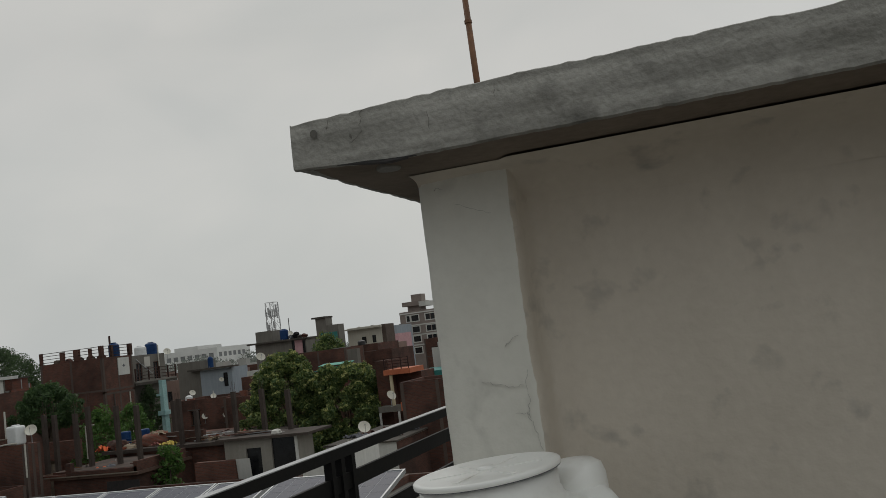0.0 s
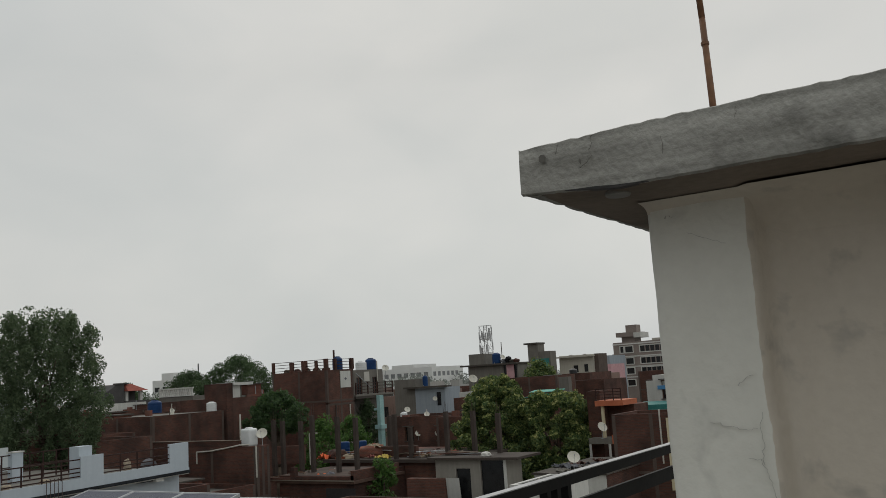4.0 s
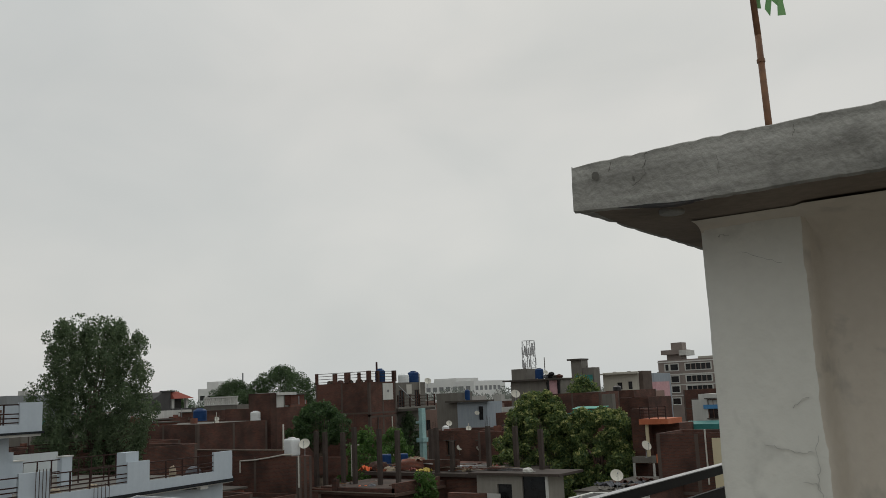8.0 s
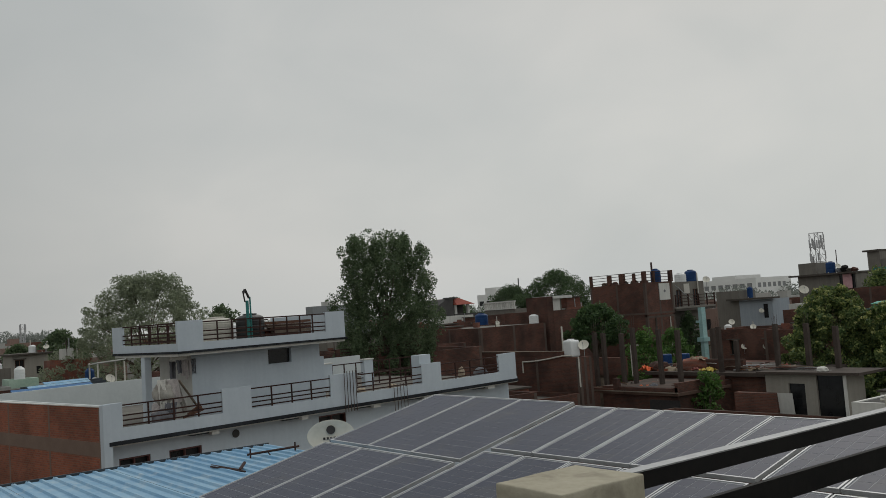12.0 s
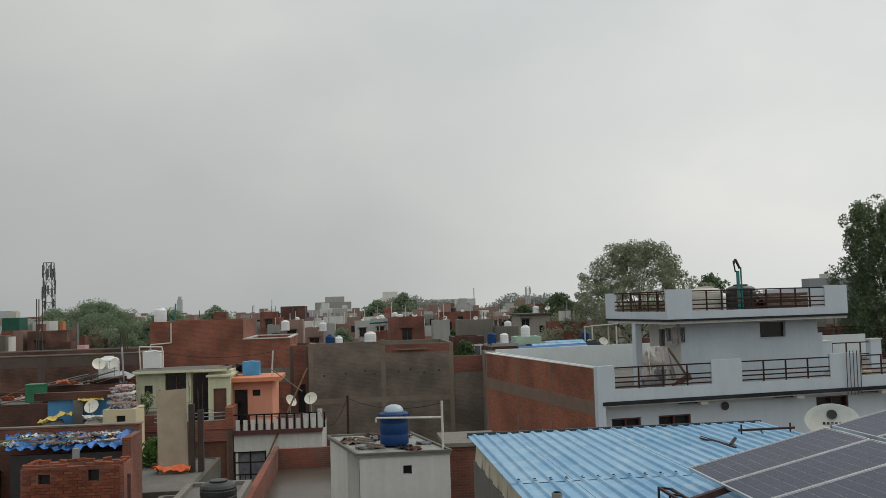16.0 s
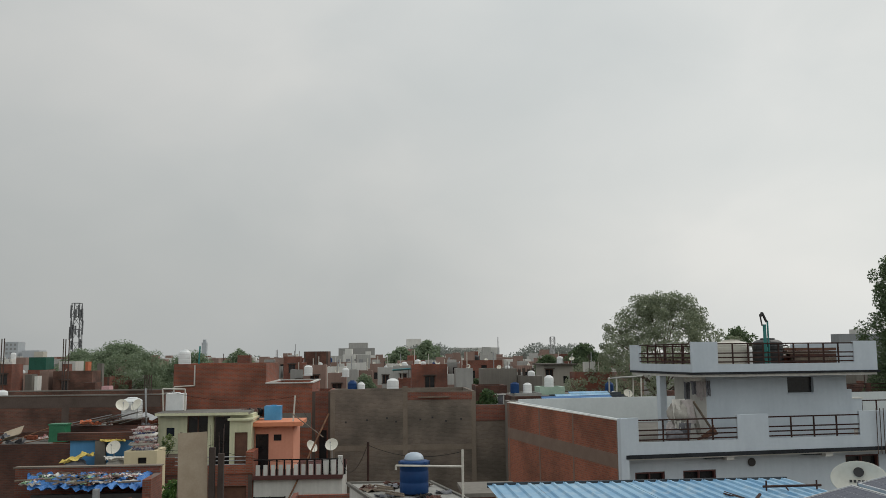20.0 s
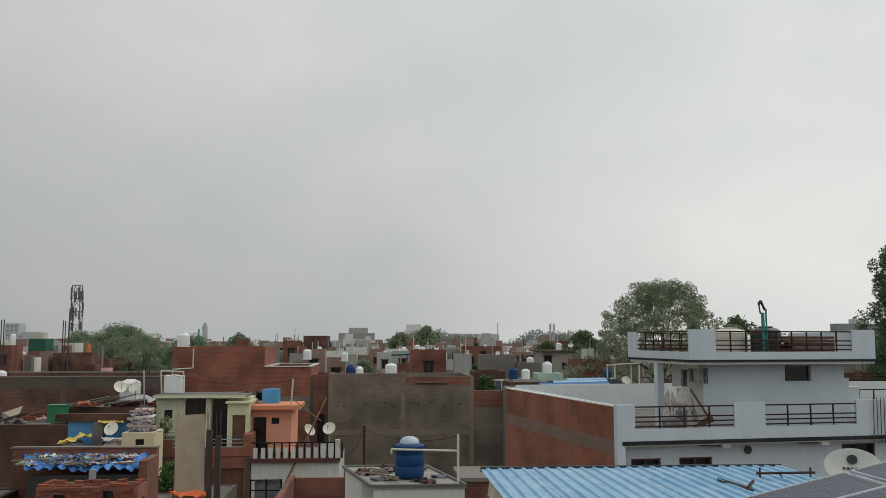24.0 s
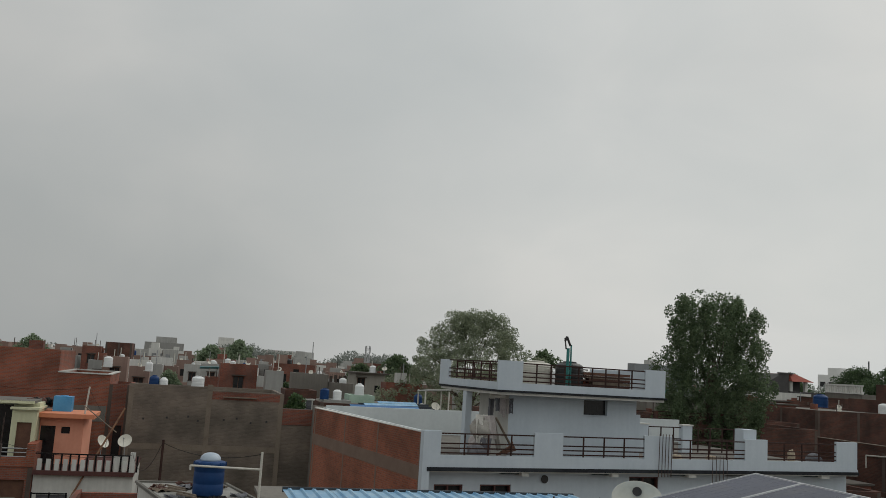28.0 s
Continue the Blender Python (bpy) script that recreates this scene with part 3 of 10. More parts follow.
WHITEWASH_PIER = surface("chalky_limewash", (0.64, 0.63, 0.575), (0.82, 0.81, 0.75), 0.88, 1.6, 24, 0.7, spread=0.6, streak=0.3, gloss=0.2, blotch=((0.36, 0.355, 0.33), 4.0, 0.60))
WHITEWASH_NEAR = surface("yellowed_limewash", (0.54, 0.487, 0.415), (0.735, 0.675, 0.59), 0.88, 1.3, 22, 0.6, spread=0.6, streak=0.3, gloss=0.2, blotch=((0.19, 0.195, 0.19), 5.6, 0.60))
# underside coloured darker and browner than the slab edge, with darker blotches
SOFFIT_NEAR = surface("brown_soffit_plaster", (0.15, 0.122, 0.098), (0.27, 0.225, 0.185), 0.92, 2.2, 24, 0.5, spread=0.5, gloss=0.15, blotch=((0.12, 0.10, 0.085), 3.0, 0.55))
CONCRETE_NEAR = surface("board_marked_concrete", (0.16, 0.157, 0.14), (0.52, 0.51, 0.475), 0.9, 3.2, 42, 1.3, spread=0.40, streak=0.5, run=(0.35, 2.0, 13.0), gloss=0.15, blotch=((0.09, 0.088, 0.08), 6.5, 0.53))
FINE_LINE = surface("hairline_crack_dirt", (0.14, 0.135, 0.122), (0.22, 0.21, 0.19), 0.95, 20, 60, 0.0, gloss=0.1)


PLASTER_LINE = surface("pale_plaster_crack_dirt", (0.40, 0.39, 0.365), (0.52, 0.51, 0.475), 0.95, 20, 60, 0.0, gloss=0.1)


def crack(name, path, parent, label, w=0.0016):
    """A fine wandering line along a path on a wall that faces -y."""
    g, rng = Geo(), random.Random(len(path) * 7 + round(path[0][2] * 1000))
    pts = []
    for a, b in zip(path, path[1:]):
        for q in range(4):
            p = Vector(a).lerp(Vector(b), q / 4)
            pts.append(p + Vector((rng.uniform(-0.005, 0.005), 0, rng.uniform(-0.005, 0.005))))
    pts.append(Vector(path[-1]))
    for a, b in zip(pts, pts[1:]):
        g.beam(a, b, 0.003, w * rng.uniform(0.4, 1.2))
    return part(name, g, PLASTER_LINE if name == "plaster_crack" else FINE_LINE, parent, label)


def stair_room():
    room = thing("stair_room", "off-white limewashed stair room with an overhanging raw concrete slab", "stair room", (1.5, 4.5, 8.7), kind="structure")
    # plan of the near wall: corner pier, soft plaster hollow, then the long wall
    pier = [(-1.232, 5.6), (-1.232, 3.50), (-1.228, 3.462), (-1.21, 3.449), (-1.1, 3.446), (-1.0, 3.446), (-0.90, 3.447), (-0.838, 3.449)]
    wall = [(-0.838, 3.449), (-0.826, 3.462), (-0.818, 3.52), (-0.808, 3.58), (-0.785, 3.622), (-0.73, 3.64), (-0.5, 3.642)]
    wall += [(-0.5 + 0.25 * k, 3.642 + 0.001 * k) for k in range(1, 27)]
    levels = [8.7 + 2.2 * k / 120 for k in range(121)]
    for nm, plan, edge, mat in (("pier", pier, (7,), WHITEWASH_PIER), ("wall", wall, (0, 1, 2, 3), WHITEWASH_NEAR)):
        g, n, vs = Geo(), len(plan), []
        for z in levels:
            ragged_edge = 0.013 * noise.noise(Vector((3.1, 0, z * 2.2))) + 0.008 * noise.noise(Vector((9, 0, z * 7))) + 0.006 * noise.noise(Vector((2, 0, z * 26)))
            flare = 0.03 * max(0.0, (9.9 - z) / 1.2)
            for i, (x, y) in enumerate(plan):
                w = 0.010 * noise.noise(Vector((x * 0.9, y, z * 1.1))) + 0.004 * noise.noise(Vector((x * 4, 7, z * 4)))
                side = ragged_edge + flare if i in edge else 0.004 * noise.noise(Vector((5, 0, z * 5)))
                vs.append((x + side, y + w, z))
        g.add(vs, [(k * n + i, k * n + i + 1, (k + 1) * n + i + 1, (k + 1) * n + i) for k in range(len(levels) - 1) for i in range(n - 1)])
        part(nm, g, mat, room, "off-white limewashed plaster with stains and cracks", smooth=True)
    part("back_wall", Geo().box(-1.2, 5.6, 8.7, 6.0, 5.75, 10.9), WHITEWASH, room)
    part("end_wall", Geo().box(5.85, 3.7, 8.7, 6.0, 5.6, 10.9), WHITEWASH, room)
    # thick hand-laid plaster fillet between the slab and the wall, shallow over the pier
    g, vs = Geo(), []
    xs = [-1.226 + 0.0765 * k for k in range(5)] + [-0.845 + 0.004 * k for k in range(26)] + [-0.74 + 6.58 * k / 119 for k in range(120)]
    for x in xs:
        f = min(1.0, max(0.0, (x + 0.84) / 0.06))
        f = f * f * (3 - 2 * f)
        j = 0.007 * noise.noise(Vector((x * 3, 2, 0))) + 0.003 * noise.noise(Vector((x * 13, 2, 5)))
        foot = 3.4495 + 0.196 * f
        reach, drop = 0.10 + 0.26 * f, 0.035 + 0.17 * f
        for q in range(9):
            u = q / 8
            vs.append((x, foot - reach * (1 - u) ** 1.7 + j * (1 - u) * 0.4 + 0.004 * (u - 1), 10.840 - drop * u ** 1.9 + j * u - 0.006 * f * (1 - u)))
    part("fillet", g.add(vs, [(9 * k + i, 9 * k + i + 1, 9 * k + i + 10, 9 * k + i + 9) for k in range(150) for i in range(8)]), WHITEWASH_NEAR, room, "soft limewashed plaster fillet under the slab", smooth=True)
    # slab: uneven cast edges
    g = Geo()
    xs = [-1.56 + 8.0 * k / 260 for k in range(261)]
    vs, under = [], []
    for i, x in enumerate(xs):
        t = 0.008 * noise.noise(Vector((x * 4.3, 1, 0))) + 0.007 * noise.noise(Vector((x * 21, 5, 0)))
        b = 0.005 * noise.noise(Vector((x * 5.1, 9, 0))) + 0.005 * noise.noise(Vector((x * 24, 3, 0)))
        f = 0.007 * noise.noise(Vector((x * 2.2, 4, 3))) + 0.004 * noise.noise(Vector((x * 19, 4, 3)))
        t += 0.012 * min(1.0, (x + 1.56) / 0.5)
        b -= 0.029 * min(1.0, (x + 1.56) / 0.4)
        vs += [(x, 6.2, 11.05), (x, 3.02 + f, 11.062 + t), (x, 3.0 + f, 11.054 + t), (x, 2.995 + f, 10.97), (x, 2.994 + f, 10.882 + b), (x, 3.008 + f, 10.875 + b)]
        x = max(x, -1.49)
        under += [(x, 3.008 + f, 10.875 + b), (x, 3.15, 10.868 + b + 0.004 * noise.noise(Vector((x * 6, 3, 2)))), (x, 3.3, 10.862 + b * 0.6), (x, 6.2, 10.87)]
    g.add(vs, [(6 * k + i, 6 * k + i + 1, 6 * k + i + 7, 6 * k + i + 6) for k in range(260) for i in range(5)])
    ys = [3.0 + 0.9 * (k / 90) + 2.3 * (k / 90) ** 4 for k in range(91)]
    vs = []
    for y in ys:
        o = 0.018 * noise.noise(Vector((2, y * 2.6, 0))) + 0.016 * noise.noise(Vector((8, y * 11, 0)))
        o *= min(1.0, (y - 3.0) * 6)
        e = max(0.0, 1.9 * o + 0.012 * noise.noise(Vector((4, y * 19, 0))) * min(1.0, (y - 3.0) * 6))
        vs += [(-1.56 + o * 0.5, y, 11.06), (-1.56 + o, y, 10.965), (-1.556 + e, y, 10.884 + 0.3 * e), (-1.535 + e, y, 10.871), (-1.48, y, 10.868)]
    g.add(vs, [(5 * k + i, 5 * k + i + 1, 5 * k + i + 6, 5 * k + i + 5) for k in range(90) for i in range(4)])
    part("roof_slab", g, CONCRETE_NEAR, room, "raw grey concrete slab with chipped uneven edges")
    part("soffit", Geo().add(under, [(4 * k + i, 4 * k + i + 1, 4 * k + i + 5, 4 * k + i + 4) for k in range(260) for i in range(3)]), SOFFIT_NEAR, room, "brown underside of the slab, darker than its edge", smooth=True)
    part("light_box_cover", Geo().lathe([(0.044, -0.006), (0.048, 0.0), (0.048, 0.014)], 24, (-1.208, 3.10, 10.838)), CONCRETE, room, "round grey cover of a light box")
    part("form_groove", Geo().add([(-1.373, 2.986, 10.866), (-1.24, 2.984, 10.850), (-1.16, 2.984, 10.842), (-1.05, 2.986, 10.847), (-1.17, 2.984, 10.853), (-1.25, 2.984, 10.861), (-1.373, 3.02, 10.866), (-1.24, 3.02, 10.848), (-1.16, 3.02, 10.840), (-1.05, 3.02, 10.847)], [(0, 1, 2, 3, 4, 5), (0, 6, 7, 1), (1, 7, 8, 2), (2, 8, 9, 3)]), INK, room, "dark gap left by the formwork")
    part("slab_pit", Geo().lathe([(0.001, 0), (0.012, 0.002), (0.016, 0.004)], 7, m=Matrix.Translation((-1.455, 2.990, 11.005)) @ Matrix.Rotation(radians(90), 4, "X")), FINE_LINE, room, "small dark pit in the concrete")
    for k, (cx, cz, w, h) in enumerate(((-1.452, 11.0, 0.014, 0.018), (-1.30, 10.965, 0.006, 0.012))):
        rs = random.Random(k + 3)
        part("slab_pit", Geo().add([(cx + w * math.cos(a) * rs.uniform(0.5, 1.2), 2.9845, cz + h * math.sin(a) * rs.uniform(0.5, 1.2)) for a in (math.tau * q / 9 for q in range(9))], [tuple(range(9))]), FINE_LINE, room, "dark chipped pit in the concrete edge")
    for path in (((-1.245, 2.986, 11.052), (-1.250, 2.986, 11.03), (-1.262, 2.986, 11.0), (-1.252, 2.986, 10.975), (-1.285, 2.986, 10.95), (-1.31, 2.986, 10.94)), ((-0.985, 2.986, 11.0), (-0.985, 2.986, 10.93)), ((-1.39, 2.986, 11.04), (-1.40, 2.986, 11.01)), ((-0.72, 2.986, 11.05), (-0.725, 2.986, 11.0))):
        crack("slab_crack", path, room, "fine crack in the concrete edge", 0.001)
    for path in (((-0.932, 3.441, 9.825), (-0.885, 3.441, 9.83), (-0.869, 3.441, 9.806), (-0.856, 3.441, 9.768), (-0.848, 3.441, 9.714), (-0.835, 3.441, 9.676)),
                 ((-0.852, 3.441, 9.997), (-0.869, 3.441, 9.952), (-0.863, 3.441, 9.883), (-0.873, 3.441, 9.845), (-0.869, 3.441, 9.806)),
                 ((-0.933, 3.441, 10.105), (-0.907, 3.441, 10.126), (-0.875, 3.441, 10.136)),
                 ((-1.069, 3.441, 10.709), (-0.99, 3.441, 10.673), (-0.922, 3.441, 10.647)),
                 ((-1.157, 3.441, 10.778), (-1.145, 3.441, 10.784), (-1.113, 3.441, 10.78)),
                 ((-1.05, 3.441, 9.97), (-0.99, 3.440, 9.95), (-0.93, 3.441, 9.935), (-0.88, 3.441, 9.94))):
        crack("plaster_crack", path, room, "fine grey plaster crack", 0.0015)
    return room


stair_room()
pole = thing("flag_pole", "weathered bamboo flag pole with a torn pale green flag", "flag pole", (-1.03, 3.9, 11.05))
part("pole", Geo().rod((-1.03, 3.9, 11.04), (-1.045, 3.92, 11.75), 0.0165, 10, 0.0145).rod((-1.045, 3.92, 11.75), (-1.085, 3.95, 12.75), 0.0145, 10, 0.012), BAMBOO, pole, smooth=True)
part("foot_wrap", Geo().rod((-1.03, 3.9, 11.06), (-1.033, 3.903, 11.22), 0.0175, 10), BLACK_PAINT, pole, "dark scorched foot of the pole")
for kz in (11.62, 11.98, 12.3):
    part("node_ring", Geo().rod((-1.042, 3.915, kz), (-1.043, 3.916, kz + 0.015), 0.0185, 10), BAMBOO, pole)
g = Geo()
vs = [(-1.06 + 0.028 * i + 0.01 * math.sin(j * 1.7 + i), 3.935 + 0.02 * math.sin(i * 1.3 + j), 12.375 - 0.06 * j - 0.018 * i * (1 + 0.3 * math.sin(i * 2 + j))) for j in range(9) for i in range(6)]
g.add(vs, [(6 * j + i, 6 * j + i + 1, 6 * j + i + 7, 6 * j + i + 6) for j in range(8) for i in range(5) if not (j == 7 and i in (1, 3))])
part("flag", g, FLAG_GREEN, pole, "torn pale green cloth", smooth=True)


# ---------------------------------------------------------------- railing along the roof edge
def roof_railing():
    rail = thing("roof_railing", "black enamelled flat-bar railing along the roof edge", "railing", (-1.87, 1.0, 8.8))
    for y0, y1 in ((-6.0, 1.37), (1.70, 8.5)):
        part("top_rail", Geo().box(-1.895, y0, 9.675, -1.845, y1, 9.722), BLACK_PAINT, rail)
        # sky glint along the rail top, added as a pale strip
        part("wet_top", Geo().box(-1.893, y0, 9.7225, -1.847, y1, 9.7265), STEEL, rail, "pale strip for the sky glint on the worn rail top")
        for z in (9.52, 9.31, 9.10):
            part("flat_bar", Geo().box(-1.88, y0, z, -1.86, y1, z + 0.075), BLACK_PAINT, rail)
    for y in (-4.4, -1.5, 3.60, 3.70, 3.81, 6.6):
        part("post", Geo().box(-1.89, y - 0.018, 8.8, -1.85, y + 0.018, 9.68), BLACK_PAINT, rail)
    part("end_plate", Geo().box(-1.925, 1.380, 8.8, -1.80, 1.398, 9.715), BLACK_PAINT, rail, "black end plate against the post")
    return rail


roof_railing()
POST_RENDER = surface("cream_cement_render", (0.32, 0.29, 0.22), (0.48, 0.445, 0.35), 0.9, 3.5, 40, 0.6, spread=0.45, gloss=0.2, blotch=((0.15, 0.13, 0.10), 9.0, 0.54))
blk = new("railing_post", rounded_box("railing_post", -1.945, 1.40, 8.7, -1.70, 1.69, 9.757, 0.005, POST_RENDER, 24, 0.003))
tagged(blk, "square cream cement-rendered post in the railing", "post")


TANK_BRIGHT = surface("clean_white_polythene", (0.80, 0.80, 0.77), (0.88, 0.88, 0.85), 0.34, 1.2, 9, 0.03, spread=0.5, blotch=((0.55, 0.53, 0.48), 5.0, 0.58))


def near_tank():
    ob = thing("water_tank", "white plastic water tank with a wide lid beside the stair room", "water tank", (-0.87, 2.80, 8.7))
    c = (-0.87, 2.80, 8.7)
    tip = Matrix.Translation(c) @ Matrix.Translation((0, 0, 0.98)) @ Matrix.Rotation(radians(-4), 4, Vector((-0.3, 0.955, 0))) @ Matrix.Translation((0, 0, -0.957))
    part("body", Geo().lathe([(0.001, 0), (0.52, 0.0), (0.53, 0.03), (0.53, 0.2), (0.51, 0.23), (0.51, 0.27), (0.53, 0.30), (0.53, 0.5), (0.51, 0.53), (0.51, 0.57), (0.53, 0.60), (0.53, 0.68), (0.50, 0.77),
                              (0.43, 0.84), (0.335, 0.885), (0.29, 0.90), (0.258, 0.915), (0.242, 0.93), (0.238, 0.945), (0.232, 0.95), (0.230, 1.008), (0.001, 1.008)], 72, c), TANK_BRIGHT, ob, smooth=True)
    lid = part("lid", Geo().lathe([(0.232, 0.984), (0.246, 0.986), (0.2475, 0.992), (0.247, 0.999), (0.243, 1.003), (0.228, 1.004), (0.222, 1.001), (0.10, 1.002), (0.001, 1.004)], 72, m=tip), TANK_BRIGHT, ob, "thin round lid with a raised rim", smooth=True)
    # thin ring below the rim, darker than the lid
    part("lid_seam", Geo().lathe([(0.236, 0.982), (0.2445, 0.983), (0.2445, 0.9855), (0.236, 0.986)], 72, m=tip), CLOTH_GREY, lid, "dark grey seam ring under the lid")
    for ang in (15, 75, 135):
        part("lid_rib", Geo().obox(tip @ pose(0, 0, 1.002, 0, 0, ang), 0.38, 0.022, 0.004), TANK_BRIGHT, lid)
    part("lid_knob", Geo().lathe([(0.03, 1.0), (0.028, 1.012), (0.001, 1.014)], 20, m=tip), TANK_BRIGHT, lid, smooth=True)
    inlet = Matrix.Translation((-0.635, 3.085, 9.47))
    part("inlet_boss", Geo().lathe([(0.11, -0.25), (0.105, 0.08), (0.100, 0.17), (0.088, 0.205), (0.06, 0.222), (0.001, 0.227)], 32, m=inlet), TANK_BRIGHT, ob, "tall rounded inlet boss", smooth=True)
    for ang in (38, 98, 158, 218, 278, 338):
        m = Matrix.Translation(c) @ Matrix.Rotation(radians(ang), 4, "Z") @ Matrix.Translation((0.37, 0, 0.80)) @ Matrix.Rotation(radians(72), 4, "Y")
        part("shoulder_boss", Geo().lathe([(0.115, -0.12), (0.11, 0.0), (0.10, 0.05), (0.085, 0.075), (0.05, 0.09), (0.001, 0.094)], 24, m=m), TANK_BRIGHT, ob, "rounded moulded shoulder boss", smooth=True)


near_tank()


# ---------------------------------------------------------------- solar array beyond the railing
PANEL_MESH = {}


def panel_meshes(w, l, nx, ny):
    """Frame, back sheet and cells of one panel, shared by all panels of that size."""
    if (w, l) not in PANEL_MESH:
        b, r = 0.016, 0.030
        fr = Geo().box(0, 0, 0, w, b, 0.04).box(0, l - b, 0, w, l, 0.04).box(0, b, 0, b, l - b, 0.04).box(w - b, b, 0, w, l - b, 0.04)
        back = Geo().box(b, b, 0.012, w - b, l - b, 0.030)
        g = Geo()
        cx, cy = (w - 2 * r) / nx, (l - 2 * r) / ny
        for i in range(nx):
            for j in range(ny):
                x, y = r + i * cx, r + j * cy
                g.box(x + 0.0026, y + 0.0026, 0.028, x + cx - 0.0026, y + cy - 0.0026, 0.0312)
        PANEL_MESH[w, l] = [link_mesh(n, q, m) for n, q, m in (("backsheet", back, BACKSHEET), ("panel_frame", fr, ALU), ("cell_grid", g, CELL))]
    return PANEL_MESH[w, l]


def array(owner, x, y, z, yaw, tilt, cols, rows, w, l, gap):
    base = pose(x, y, z, 0, 0, yaw) @ pose(0, 0, 0, tilt, 0, 0)
    at, rz = ORIGIN[owner.name]
    for r in range(rows):
        for c in range(cols):
            back, fr, cells = panel_meshes(w, l, 6 if w > 0.9 else 4, 12 if l > 1.8 else 9)
            p = new("panel", back)
            p.parent, p.matrix_basis = owner, Matrix.Translation(-at) @ base @ pose(c * (w + (0.010 if w > 0.9 else 0.017)), r * (l + gap), 0)
            tagged(p, "blue polycrystalline panel in a silver frame")
            for name, me, lab in (("panel_frame", fr, "silver aluminium frame"), ("cell_grid", cells, "dark blue cells")):
                q = new(name, me)
                q.parent = p
                tagged(q, lab, kind="stuff" if name == "cell_grid" else "")


RUST_DARK = surface("dark_maroon_steel", (0.030, 0.013, 0.012), (0.06, 0.024, 0.02), 0.7, 4, 30, 0.2, gloss=0.25)
solar = thing("solar_array", "tilted array of blue solar panels on a rusty steel frame", "solar array", (-8.0, 5.0, 5.8))
array(solar, -11.20, 4.09, 8.066, -0.3, 13.0, 3, 2, 0.988, 1.89, 0.08)
array(solar, -8.01, 4.81, 8.27, 1.55, 12.2, 5, 2, 0.659, 1.457, 0.094)
array(solar, -4.585, 4.903, 8.27, 1.55, 12.2, 2, 2, 0.659, 1.457, 0.094)
for a, b in (((-6.6, 1.0, 8.36), (-10.6, 4.5, 8.0)), ((-5.0, 2.2, 8.34), (-8.3, 5.0, 8.05)), ((-10.9, 4.6, 8.03), (-11.1, 8.1, 8.72)), ((-8.9, 4.6, 8.03), (-9.1, 8.1, 8.72)), ((-7.9, 5.2, 8.08), (-8.1, 8.2, 8.68)), ((-4.6, 5.3, 8.1), (-4.8, 8.3, 8.7))):
    part("beam", Geo().beam(a, b, 0.05, 0.075), RUST_DARK, solar, "rusty steel beam")
for x, y, z in ((-11.0, 7.9, 8.65), (-9.0, 7.9, 8.65), (-4.9, 8.0, 8.6), (-6.7, 1.1, 8.3), (-5.1, 2.3, 8.3)):
    part("leg", Geo().box(x - 0.04, y - 0.04, 5.8, x + 0.04, y + 0.04, z), RUST, solar, "rusty steel leg")


def lattice(a, b, drop=0.28, steps=5):
    """Two parallel bars tied by short ones."""
    ob = thing("steel_ladder_bracket", "dark welded steel ladder bracket above the sheet roof", "bracket", a, group="ladder brackets")
    a, b = Vector(a), Vector(b)
    d = Vector((0.09, 0.10, 0))
    part("rail", Geo().beam(a, b, 0.025, 0.025), RAIL_BROWN, ob)
    part("rail", Geo().beam(a + d, b + d, 0.025, 0.025), RAIL_BROWN, ob)
    for k in range(steps):
        p = a.lerp(b, k / (steps - 1))
        part("rung", Geo().beam(p, p + d, 0.02, 0.02), RAIL_BROWN, ob)
        part("strut", Geo().beam(p, p - Vector((0, 0, drop)), 0.02, 0.02), RAIL_BROWN, ob)
    return ob


lattice((-8.26, 2.07, 8.43), (-6.87, 2.17, 8.36), 0.16, 6)
lattice((-9.51, 3.11, 8.24), (-7.51, 3.24, 8.15), 0.15, 8)
lattice((-12.6, 5.9, 8.0), (-11.7, 6.9, 8.05), 0.2, 3)

# lower flat roof between the railing and the sheet roof
low = thing("lower_house", "low house with a dark flat roof beneath the solar array", "house", (-6, 4, 0), kind="structure")
part("wall", Geo().box(-10.25, -2.5, 0, -2.12, 13, 5.62), CEMENT, low)
part("roof", Geo().box(-10.3, -2.6, 5.62, -2.12, 13.1, 5.8), BITUMEN, low, "dark weathered roof")
bits = random.Random(11)
for k in range(9):
    x, y = bits.uniform(-8, -3), bits.uniform(2.5, 4.6)
    single("timber_batten", Geo().obox(pose(x, y, 5.83 + 0.02 * k, 0, bits.uniform(-1, 1), bits.uniform(0, 180)), bits.uniform(1.2, 2.4), 0.07, 0.035), TIMBER, "loose weathered timber batten on the lower roof", "timber", group="loose battens")


# ---------------------------------------------------------------- blue sheet roof
TARP_DARK = surface("dark_blue_fascia_paint", (0.02, 0.10, 0.25), (0.04, 0.15, 0.34), 0.6, 1.5, 12, 0.1, spread=0.4, streak=0.4)


